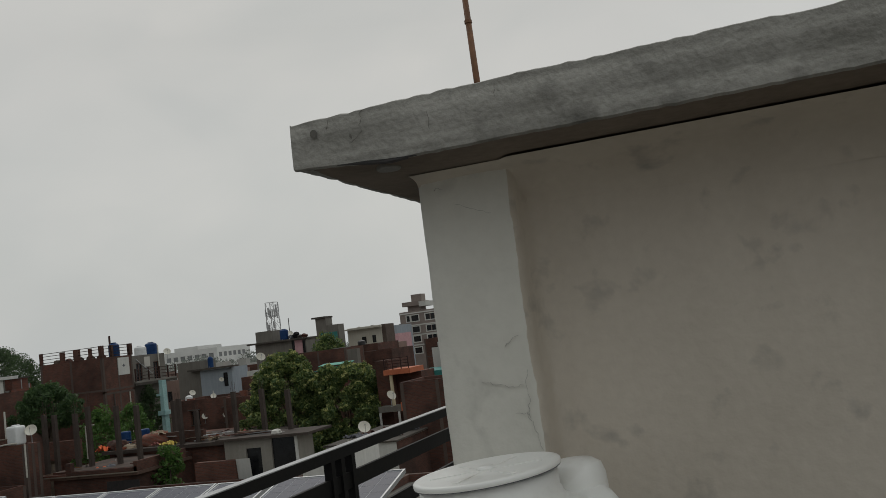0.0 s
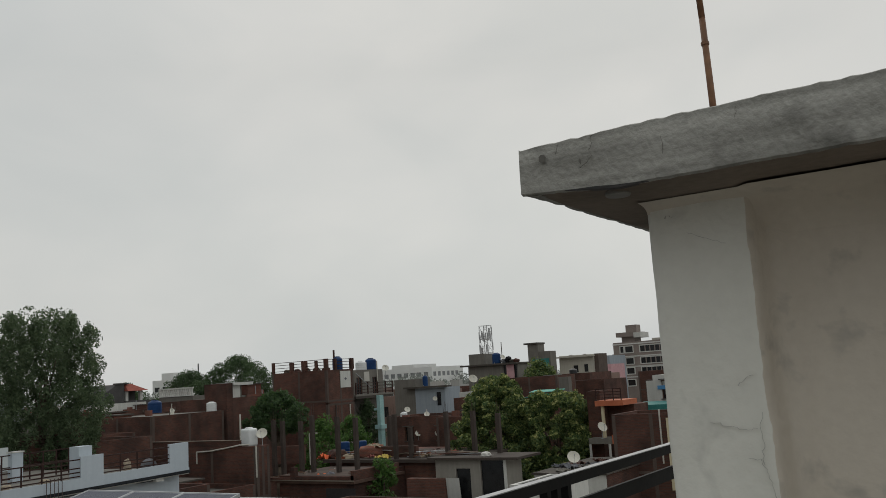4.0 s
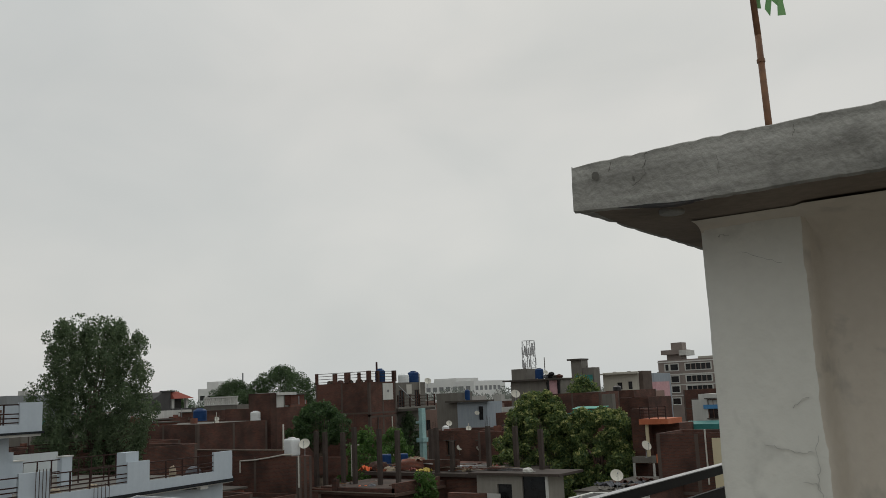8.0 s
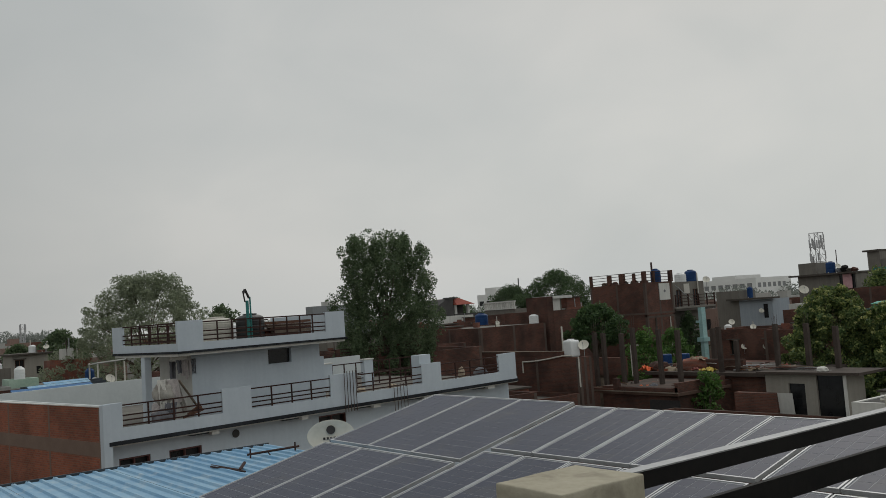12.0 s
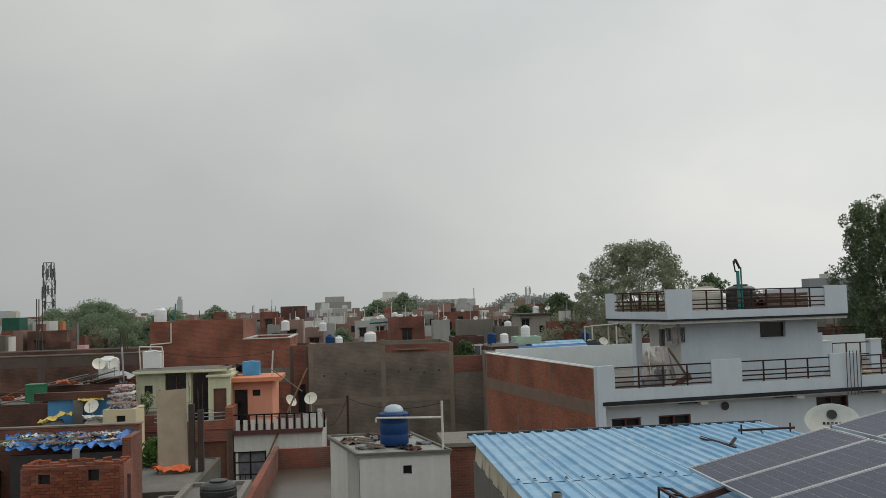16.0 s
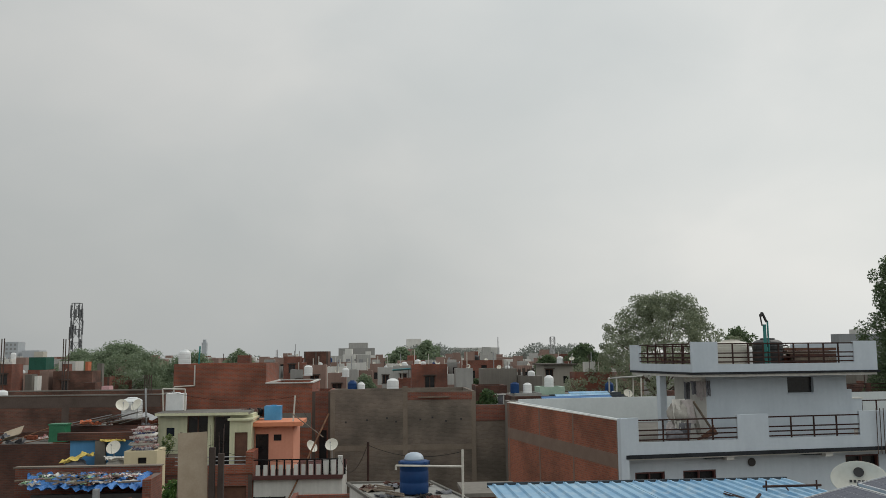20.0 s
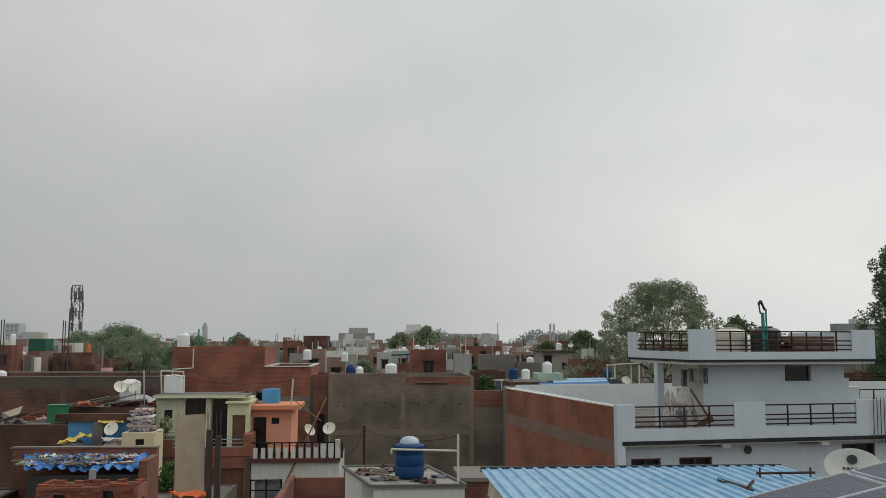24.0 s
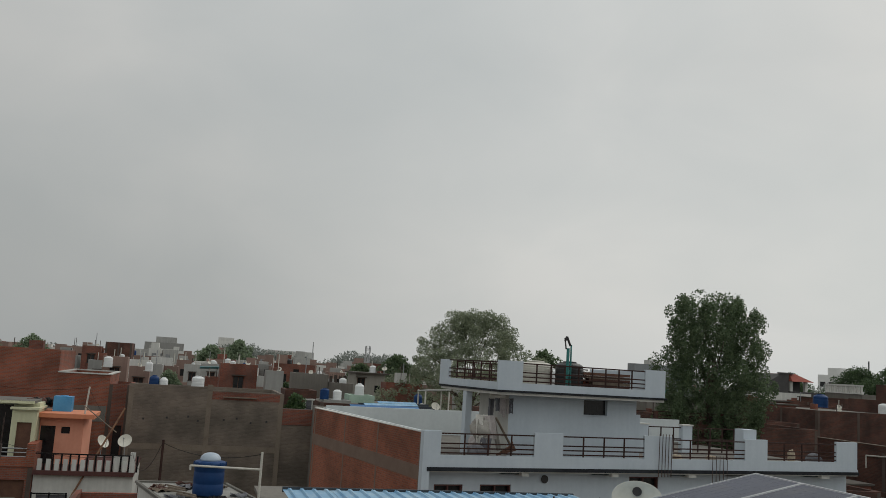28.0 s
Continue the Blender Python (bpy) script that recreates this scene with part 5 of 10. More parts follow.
def lump(name, label, category, c, r, material, seed, squash=(1, 1, 1)):
    g = Geo()
    n, k = 28, 18
    vs = []
    for j in range(k + 1):
        th = math.pi * j / k
        for i in range(n):
            ph = math.tau * i / n
            v = Vector((math.sin(th) * math.cos(ph), math.sin(th) * math.sin(ph), math.cos(th)))
            q = 1 + 0.30 * noise.noise(v * 1.8 + Vector((seed, 0, 0))) + 0.16 * abs(noise.noise(v * 3.1 + Vector((0, seed, 0)))) + 0.06 * noise.noise(v * 9)
            vs.append((c[0] + r * q * v.x * squash[0], c[1] + r * q * v.y * squash[1], c[2] + r * q * v.z * squash[2]))
    g.add(vs, [(n * j + i, n * j + (i + 1) % n, n * (j + 1) + (i + 1) % n, n * (j + 1) + i) for j in range(k) for i in range(n)])
    return single(name, g, material, label, category, smooth=True)
lump("bundled_cloth", "big dusty cloth bundle heaped behind the terrace railing", "bundle", put_s(2.75, 0.95, 7.85), 0.42, CLOTH_PALE, 2, (0.8, 0.95, 1.15))
cloth("draped_cloth", "off-white sheet draped over the heap on the terrace", 2.32, 0.72, 8.42, 0.55, 1.1, CLOTH_WHITE, 0.1, 11)
cloth("draped_cloth", "washed-out grey sheet draped over the heap on the terrace", 2.7, 0.68, 8.40, 0.45, 0.9, CLOTH_DUSTY, 0.2, 12)
cloth("draped_cloth", "dark grey blanket hanging down the heap on the terrace", 2.6, 0.62, 7.55, 0.45, 0.9, CLOTH_GREY, -0.1, 13)
cloth("draped_cloth", "beige sheet hanging from the heap on the terrace", 3.05, 0.8, 8.3, 0.2, 1.25, CLOTH_PALE, 0.45, 14)
lump("bundled_cloth", "dusty beige cloth bundle heaped on the terrace", "bundle", put_s(2.9, 1.3, 7.15), 0.5, CLOTH_DUSTY, 5, (0.8, 0.9, 1.0))
lump("bundled_cloth", "dark grey bundle under the heap", "bundle", put_s(2.5, 0.75, 6.95), 0.35, CLOTH_GREY, 7)
for k in range(4):
    a, b = put_s(3.4 + 0.2 * k, 0.8, 6.9 + 0.1 * k), put_s(4.3, 0.9 + 0.1 * k, 7.1 + 0.08 * k)
    single("timber_batten", Geo().beam(a, b, 0.07, 0.09), WOOD_DOOR, "brown timber batten stacked behind the railing", "timber", group="stacked battens")
a, b = put_s(3.5, 1.2, 8.3), put_s(4.2, 1.1, 7.2)
single("plank", Geo().beam(a, b, 0.2, 0.04), TIMBER, "grey plank leaning in the porch", "plank")
# things on the farther terrace
for s in (12.2, 14.1):
    lump("sack", "tan sack on the far terrace", "sack", put_s(s, 0.8, 6.85), 0.24, BOARD_TAN, s, (1, 1, 0.8))
lump("sack", "tan sack beside the parapet pier", "sack", put_s(18.9, 0.9, 7.0), 0.28, BOARD_TAN, 3, (0.6, 0.6, 1.2))
lump("sack", "grey sack beside the parapet end", "sack", put_s(20.2, 0.8, 6.95), 0.33, CLOTH_GREY, 4, (1.4, 0.6, 0.8))
for s in (11.8, 13.6, 16.3):
    rr = thing("terrace_pier", "pale blue pier standing on the rear edge of the terrace", "pier", put_s(s, 5.5, 6.6), group="terrace piers")
    part("shaft", lb(Geo(), s, 5.4, 6.6, s + 0.6, 5.7, 8.0), BLUE_WALL, rr)
    part("cap", lb(Geo(), s - 0.04, 5.36, 8.0, s + 0.64, 5.74, 8.06), WHITE_WALL, rr)
rl = thing("terrace_railing", "dark brown railing on the rear edge of the terrace", "railing", put_s(14, 5.5, 6.6))
rail_panel(rl, BM, 11.2, 20.5, 6.7, 7.9, 5.55, posts=12)


# ---------------------------------------------------------------- plain houses of the town
def flat_house(name, label, x0, y0, x1, y1, z, wall, parapet=0.7, coping=None, east=(), south=(), north=(), base=0.0, group="", pane=None, roof=True):
    """A flat-roofed house: pierced walls to the street, a parapet ring, a roof deck, windows. east: holes on the face x1, as (along y, up, w, h);
    south: holes on the face y0, along x; north: holes on the face y1."""
    x0, x1, y0, y1 = min(x0, x1), max(x0, x1), min(y0, y1), max(y0, y1)
    h = thing(name, label, "house", ((x0 + x1) / 2, (y0 + y1) / 2, base), group)
    w, H, t = x1 - x0, z - base, 0.2
    g = Geo()
    g.face_with_holes((x1, y0, base), (0, 1, 0), y1 - y0, H, list(east), 0.18)
    g.face_with_holes((x0, y0, base), (1, 0, 0), w, H, list(south), 0.18)
    g.face_with_holes((x1, y1, base), (-1, 0, 0), w, H, list(north), 0.18)
    g.face_with_holes((x0, y1, base), (0, -1, 0), y1 - y0, H, [], 0.18)
    zp = z - parapet
    g.add([(x0 + t, y0 + t, z), (x1 - t, y0 + t, z), (x1 - t, y1 - t, z), (x0 + t, y1 - t, z), (x0 + t, y0 + t, zp), (x1 - t, y0 + t, zp), (x1 - t, y1 - t, zp), (x0 + t, y1 - t, zp)],
          [(0, 1, 5, 4), (1, 2, 6, 5), (2, 3, 7, 6), (3, 0, 4, 7)])
    g.add([(x0, y0, z), (x1, y0, z), (x1, y1, z), (x0, y1, z), (x0 + t, y0 + t, z), (x1 - t, y0 + t, z), (x1 - t, y1 - t, z), (x0 + t, y1 - t, z)], [(0, 1, 5, 4), (1, 2, 6, 5), (2, 3, 7, 6), (3, 0, 4, 7)])
    part("wall", g, wall, h)
    if roof:
        part("roof", Geo().box(x0 + t, y0 + t, zp - 0.12, x1 - t, y1 - t, zp), ROOF_DECK, h, "weathered flat roof")
    if coping:
        o = 0.05
        c = Geo().box(x1 - t, y0 - o, z + 0.003, x1 + o, y1 + o, z + 0.08).box(x0 - o, y0 - o, z + 0.003, x1 - t, y0 + t, z + 0.08).box(x0 - o, y1 - t, z + 0.003, x1 - t, y1 + o, z + 0.08).box(x0 - o, y0 + t, z + 0.003, x0 + t, y1 - t, z + 0.08)
        part("coping", c, coping, h, "pale coping")
    if wall.name.startswith("brick_") and wall not in (BRICK_GREY, BRICK_ORANGE) and x1 > x0 + 4 and name not in ("long_brown_house", "dark_low_house", "courtyard_house") and z - base > 3 and group != "far town houses":
        brick_frame(h, x0, y0, x1, y1, base, z, east, south)
    pm = pane or DARK_PANE
    near = group != "far town houses" and (x1 * x1 + y0 * y0) < 130 ** 2
    for a, b, ww, hh in east:
        win = part("window", Geo().box(x1 - 0.17, y0 + a, base + b, x1 - 0.13, y0 + a + ww, base + b + hh), pm, h)
        if near and ww > 0.6 and hh < 2.0:
            q, p0, p1 = x1 - 0.125, y0 + a, base + b
            for bx in ((q, p0, p1, q + 0.05, p0 + 0.05, p1 + hh), (q, p0 + ww - 0.05, p1, q + 0.05, p0 + ww, p1 + hh), (q, p0 + 0.05, p1 + hh - 0.06, q + 0.05, p0 + ww - 0.05, p1 + hh), (q, p0 + ww / 2 - 0.025, p1, q + 0.04, p0 + ww / 2 + 0.025, p1 + hh - 0.06)):
                part("frame_bar", Geo().box(*bx), WOOD_DOOR, win, "brown wooden frame bar")
            if hh < 1.6:
                part("sill", Geo().box(x1, p0 - 0.08, p1 - 0.07, x1 + 0.09, p0 + ww + 0.08, p1), COLUMN_GREY, win, "grey cement sill")
                part("hood", Geo().box(x1, p0 - 0.12, p1 + hh + 0.03, x1 + 0.28, p0 + ww + 0.12, p1 + hh + 0.10), COLUMN_GREY, win, "thin cement sunshade")
    for a, b, ww, hh in south:
        win = part("window", Geo().box(x0 + a, y0 + 0.13, base + b, x0 + a + ww, y0 + 0.17, base + b + hh), pm, h)
        if near and ww > 0.6 and hh < 2.0:
            q, p0, p1 = y0 + 0.125, x0 + a, base + b
            for bx in ((p0, q - 0.05, p1, p0 + 0.05, q, p1 + hh), (p0 + ww - 0.05, q - 0.05, p1, p0 + ww, q, p1 + hh), (p0 + 0.05, q - 0.05, p1 + hh - 0.06, p0 + ww - 0.05, q, p1 + hh), (p0 + ww / 2 - 0.025, q - 0.04, p1, p0 + ww / 2 + 0.025, q, p1 + hh - 0.06)):
                part("frame_bar", Geo().box(*bx), WOOD_DOOR, win, "brown wooden frame bar")
            if hh < 1.6:
                part("sill", Geo().box(p0 - 0.08, y0 - 0.09, p1 - 0.07, p0 + ww + 0.08, y0, p1), COLUMN_GREY, win, "grey cement sill")
                part("hood", Geo().box(p0 - 0.12, y0 - 0.28, p1 + hh + 0.03, p0 + ww + 0.12, y0, p1 + hh + 0.10), COLUMN_GREY, win, "thin cement sunshade")
    for a, b, ww, hh in north:
        part("window", Geo().box(x1 - a - ww, y1 - 0.17, base + b, x1 - a, y1 - 0.13, base + b + hh), pm, h)
    return h


def brick_frame(h, x0, y0, x1, y1, base, z, east, south):
    """The concrete frame of a brick house: narrow columns and a tie beam that show in its east and south faces, clear of the openings."""
    rng = random.Random(int(abs(x0 * 7 + y0 * 13)))
    mat = COLUMN_BROWN
    W, D = x1 - x0, y1 - y0
    for k in range(max(2, round(D / 4.6)) + 1):
        a = min(D - 0.24, max(0.0, D * k / max(2, round(D / 4.6)) - 0.12))
        if not any(p - 0.26 < a < p + w for p, q, w, v in east):
            part("column", Geo().box(x1, y0 + a, base, x1 + 0.012, y0 + a + 0.22, z - 0.05), mat, h, "grey concrete column in the brickwork")
    for k in range(max(2, round(W / 4.6)) + 1):
        a = min(W - 0.24, max(0.0, W * k / max(2, round(W / 4.6)) - 0.12))
        if not any(p - 0.26 < a < p + w for p, q, w, v in south):
            part("column", Geo().box(x0 + a, y0 - 0.012, base, x0 + a + 0.22, y0, z - 0.05), mat, h, "grey concrete column in the brickwork")
    for b in (z - base - rng.uniform(2.6, 3.9),):
        if b > 0.5 and not any(q - 0.2 < b < q + v for p, q, w, v in tuple(east) + tuple(south)):
            part("tie_beam", Geo().box(x1, y0, base + b, x1 + 0.016, y1, base + b + 0.16), mat, h, "grey concrete tie beam")
            part("tie_beam", Geo().box(x0, y0 - 0.016, base + b, x1, y0, base + b + 0.16), mat, h, "grey concrete tie beam")


def bands(h, x0, y0, x1, y1, z_list, mat=None, thick=0.22):
    """Cement tie beams that stand a little proud of the east and south faces."""
    for z in z_list:
        part("tie_band", Geo().box(x1, y0, z, x1 + 0.012, y1, z + thick).box(x0, y0 - 0.012, z, x1, y0, z + thick), mat or SMEAR, h, "cement tie band")


def piers(h, x, ys, z0, z1, w=0.3, mat=None):
    for y in ys:
        part("pier", Geo().box(x, y - w / 2, z0, x + 0.014, y + w / 2, z1), mat or SMEAR, h, "cement pier")


def parapet_rail(x0, y0, x1, y1, z, h=0.8, step=1.6, label="dark metal roof railing on short piers"):
    """Low railing with short piers round a roof edge line."""
    r = thing("roof_railing", label, "railing", ((x0 + x1) / 2, (y0 + y1) / 2, z), group="roof railings")
    a, b = Vector((x0, y0, z)), Vector((x1, y1, z))
    n = max(1, round((b - a).length / step))
    for k in range(n + 1):
        p = a.lerp(b, k / n)
        part("pier", Geo().box(p.x - 0.12, p.y - 0.12, z, p.x + 0.12, p.y + 0.12, z + h), BRICK_DARK, r)
    for f in (0.35, 0.65, 0.95):
        o = Vector((0, 0, h * f))
        part("bar", Geo().beam(a + o, b + o, 0.04, 0.05), RAIL_BROWN, r)
    return r


def pipe_run(points, r=0.04, label="cream plastic water pipe fixed along the wall"):
    g = Geo()
    for a, b in zip(points, points[1:]):
        g.rod(a, b, r, 8)
    return single("water_pipe", g, PIPE_CREAM, label, "pipe", group="water pipes")


# ---- grey wall house and its brick neighbours, facing the camera across the lane
gh = flat_house("grey_brick_house", "tall cement-washed brick house wall with putlog holes", -66, -3.26, -59.4, 6.29, 7.76, BRICK_GREY, 0.5)
bands(gh, -66, -3.26, -59.4, 6.29, (3.95, 0.9), SMEAR, 0.35)
piers(gh, -59.4, (-3.1, 1.66, 6.2), 0, 7.74)
part("brick_top", Geo().box(-59.62, 1.82, 7.20, -59.384, 6.1, 7.70), BRICK, gh, "red brick top courses")
part("raised_top", Geo().box(-59.62, -3.26, 7.762, -59.40, 1.80, 7.95), BRICK_GREY, gh, "raised grey brick parapet")
part("pier_stub", Geo().box(-59.65, 1.50, 7.762, -59.37, 1.82, 8.1), SMEAR, gh, "cement pier stub")
for k, y in enumerate((-2.3, -0.9, 0.4, 1.0, 2.6, 3.4, 4.3, 5.3)):
    part("putlog_hole", Geo().box(-59.395, y, 5.75 + 0.12 * (k % 3), -59.38, y + 0.12, 5.87 + 0.12 * (k % 3)), INK, gh, "dark putlog hole")
single("roof_plank", Geo().box(-59.7, 2.5, 7.35, -59.2, 4.6, 7.42), TIMBER, "thin timber plank on the grey wall top", "plank")
flat_house("low_grey_house", "low cement-washed brick house with a red brick parapet", -66, 6.30, -59.45, 8.9, 5.79, BRICK_GREY, 0.4)
bp = flat_house("brick_parapet", "red brick parapet on the low grey house", -60.2, 6.30, -59.4, 8.9, 6.81, BRICK, 0.1, base=5.8)
flat_house("dark_red_house", "dark red brick house beside the grey wall", -67, -4.64, -62.1, -3.3, 7.76, BRICK, 0.4, east=((0.5, 3.2, 0.5, 1.9),))
ra = flat_house("red_brick_house", "bare red brick house with a stepped parapet", -70, -14.01, -62.1, -7.79, 9.69, BRICK_ORANGE, 0.6)
part("band", Geo().box(-62.1, -14.0, 5.3, -62.07, -4.7, 6.3), CEMENT, ra, "grey cement plinth")
flat_house("red_brick_wing", "lower red brick wing with a pale coping", -70, -7.78, -62.1, -4.63, 8.30, BRICK_ORANGE, 0.5, coping=WHITE_WALL)
flat_house("brick_stub", "small brick chimney block on the red house", -64.4, -9.97, -63.5, -9.11, 10.25, BRICK, 0.1, base=9.1)
pipe_run([(-62.06, -12.6, 9.6), (-62.06, -12.6, 8.23), (-62.06, -13.96, 8.15), (-62.06, -13.96, 7.0)], 0.05)
white_tank(-63.4, -13.58, 9.1, 0, "tall white plastic water tank on the red brick house").scale = (0.85, 0.85, 1.4)
single("roof_rod", Geo().rod((-63.2, -12.6, 9.1), (-63.2, -12.5, 10.9), 0.06, 6), TEAL, "teal steel post on the red brick roof", "post")
lw = flat_house("long_brown_house", "long brown brick house wall with a cement-capped top", -68, -34, -59.4, -14.1, 7.74, BRICK_LONG, 0.5, coping=CEMENT)
bands(lw, -68, -34, -59.4, -14.1, (4.4,), COLUMN_BROWN, 0.12)
part("smeared_top", Geo().box(-59.4, -33.9, 7.0, -59.385, -14.2, 7.7), COLUMN_BROWN, lw, "cement smeared over the top courses")
for y in (-29.2, -24.9, -20.4):
    part("pier", Geo().box(-59.4, y, 0, -59.38, y + 0.45, 7.0), COLUMN_BROWN, lw, "cement pier")
small_white_tank(-62, -25.2, 7.24, 0)
small_white_tank(-61.3, 0.9, 7.26, 0, "white plastic water tank on the grey house").scale = (0.9, 0.9, 0.88)
blue_tank(-61.3, -1.88, 7.26, 0).scale = (0.66, 0.66, 1.06)
small_white_tank(-61.3, -1.28, 7.26, 0).scale = (0.8, 0.8, 1.3)

# ---- yellow house and salmon house with balconies
yh = flat_house("yellow_house", "pale yellow-green house with dark openings and a stained slab roof", -54.5, -12.52, -52.0, -7.22, 6.92, YELLOW_WALL, 0.03, east=((0.46, 5.73, 0.46, 0.47), (1.62, 5.3, 1.18, 1.57), (3.12, 3.7, 0.9, 3.1)))
part("roof_slab", Geo().box(-54.6, -12.6, 6.925, -51.4, -7.4, 7.06).ragged(0.012, 8), ROOF_DECK, yh, "stained concrete roof slab")
part("post", Geo().box(-51.98, -9.72, 3.7, -51.85, -9.45, 6.92), YELLOW_WALL, yh)
part("eave_band", Geo().box(-51.42, -12.55, 6.90, -51.36, -7.4, 7.045), YELLOW_WALL, yh)
yr = flat_house("yellow_stair_block", "pale yellow-green stair block with a brown door", -54, -8.41, -51.3, -7.21, 6.60, YELLOW_WALL, 0.05, east=((0.28, 3.7, 0.72, 2.25),), base=0.0, pane=WOOD_DOOR)
part("cap_slab", Geo().box(-54.1, -8.5, 6.61, -51.1, -7.1, 6.72), YELLOW_WALL, yr)
tk = thing("water_tank", "grey-white square plastic tank in a pipe frame on the yellow house", "water tank", (-54, -12.0, 7.06))
part("body", Geo().box(-54.5, -12.5, 7.07, -53.5, -11.5, 8.05).ragged(0.02, 2), PVC_WHITE, tk)
part("lid", Geo().lathe([(0.25, 0), (0.25, 0.05), (0.001, 0.07)], 16, (-54, -12, 8.05)), PVC_WHITE, tk)
part("frame", Geo().rod((-53.4, -12.58, 7.06), (-53.4, -12.65, 8.35), 0.04).rod((-53.4, -11.35, 7.06), (-53.4, -11.35, 8.3), 0.04).rod((-53.4, -12.65, 8.35), (-53.4, -11.35, 8.3), 0.04), PIPE_CREAM, tk, "cream pipe frame")
single("drain_pipe", Geo().rod((-52.9, -13.4, 6.2), (-53.1, -13.55, 8.4), 0.055, 8), STEEL, "grey steel pipe standing behind the yellow house", "pipe")

ph = flat_house("salmon_house", "salmon painted roof room with an orange slab", -57, -7.2, -52.6, -5.04, 6.19, PINK_WALL, 0.05, east=((0.05, 3.3, 0.75, 2.42), (1.08, 5.33, 0.45, 0.36)), pane=DARK_PANE)
part("roof_slab", Geo().box(-55.4, -7.3, 6.20, -51.9, -4.45, 6.43).ragged(0.01, 6), SALMON_TRIM, ph, "salmon orange painted slab edge")
part("north_wall", Geo().box(-57, -5.04, 3, -52.65, -5.0, 6.2), PINK_WALL, ph)
st = thing("water_tank", "light blue square plastic water tank on the salmon house", "water tank", (-54, -6.3, 6.43))
part("body", Geo().box(-54.5, -6.8, 6.44, -53.6, -5.85, 7.24).ragged(0.015, 3), PVC_SKY, st)
part("lid", Geo().lathe([(0.2, 0), (0.2, 0.05), (0.001, 0.06)], 16, (-54.05, -6.3, 7.24)), PVC_SKY, st)
single("roof_pole", Geo().rod((-52.5, -5.0, 6.4), (-52.5, -4.9, 7.9), 0.05, 6), PIPE_CREAM, "pale pole on the salmon house roof", "pole")
pile = random.Random(3)
for k in range(5):
    lump("scrap_heap", "dark heap of scrap on the roof edge", "scrap", (-53.4 - 0.3 * k, -7.9 + 0.22 * k, 6.85), 0.26, BLACK_PAINT if k % 2 else RUST, k + 2)

wh = flat_house("white_house", "white lower house front with a grey shuttered window", -57, -6.88, -50.1, -2.07, 3.5, WHITE_WALL, 0.02, east=((0.22, 0.4, 1.5, 2.1),), pane=CLOTH_GREY)
part("balcony_slab", Geo().box(-57, -6.9, 3.5, -49.85, -2.05, 3.72), MAROON, wh, "maroon painted balcony slab")
bal = thing("balcony_railing", "white and black baluster railing of the balcony", "railing", (-50, -4.5, 3.72))
part("top_rail", Geo().box(-50.05, -6.88, 4.52, -49.97, -2.07, 4.58), BLACK_PAINT, bal)
for k in range(12):
    y = -6.75 + k * 0.41
    part("baluster", Geo().box(-50.06, y, 3.72, -49.96, y + 0.22, 4.28), WHITE_WALL, bal, "white baluster")
    part("spindle", Geo().rod((-50.01, y + 0.31, 3.72), (-50.01, y + 0.31, 4.55), 0.045, 8), BLACK_PAINT, bal, "black spindle")
part("end_post", Geo().box(-50.15, -2.3, 3.72, -49.9, -2.05, 4.72), WHITE_WALL, bal)
single("meter_box", Geo().box(-50.85, -3.15, 3.722, -50.4, -2.45, 4.47).ragged(0.008, 3), WHITE_WALL, "small white box on the balcony corner", "box")
dish(-50.6, -2.66, 4.47, -15, "white satellite dish on the balcony corner")
dish(-51.5, -3.9, 4.3, 50)
pl = thing("bamboo_poles", "leaning bamboo poles beside the balcony", "poles", (-50, -4, 0))
part("pole", Geo().rod((-48.8, -6.0, 0.2), (-51.5, -2.9, 6.9), 0.05, 8), BAMBOO, pl)
part("pole", Geo().rod((-52.4, -5.1, 6.9), (-51.4, -3.2, 5.6), 0.03, 6), TIMBER, pl)

bb = flat_house("brick_balcony_house", "brick lower house with a railed balcony and a dark wooden door", -56, -12.05, -50.0, -6.92, 3.85, BRICK, 0.05, east=((2.9, 0.6, 1.9, 2.6), (0.4, 2.4, 1.2, 0.7)), pane=WOOD_DOOR)
part("balcony_base", Geo().box(-52, -12.05, 3.86, -49.95, -11.1, 4.75).box(-52, -7.3, 3.86, -49.95, -6.9, 5.0).box(-50.2, -11.1, 3.86, -49.95, -7.3, 4.3), BRICK_ORANGE, bb, "brick balcony parapet")
part("balcony_rail", Geo().rod((-50.05, -11.1, 4.75), (-50.05, -7.3, 4.75), 0.03).rod((-50.05, -11.1, 4.55), (-50.05, -7.3, 4.55), 0.025).rod((-50.05, -11.1, 4.34), (-50.05, -7.3, 4.34), 0.03), STEEL, bb, "thin pipe rails")

bd = thing("leaning_board", "tall tan cement sheet leaning against posts", "board", (-42, -8.5, 0))
part("sheet", Geo().obox(pose(-42.0, -8.5, 4.75, 0, -8, 0) @ pose(0, 0, 0, 3, 0, 0), 0.06, 1.32, 4.0), BOARD_TAN, bd)
part("batten", Geo().obox(pose(-42.15, -9.15, 4.7, 0, -8, 0), 0.08, 0.1, 4.1), TIMBER, bd)
column(-41.9, -7.62, 0, 6.28)
column(-41.9, -7.22, 0, 6.0)
flat_house("low_court", "low grey yard roof with rough slab edge", -45.5, -10.5, -37.5, -6.9, 3.05, WET_COURT, 0.03)
rag("tarpaulin", "bright orange tarpaulin spread over bricks", "tarpaulin", (-42.0, -8.5, 3.12), 1.1, 1.6, TARP_ORANGE, 6, 0.34)
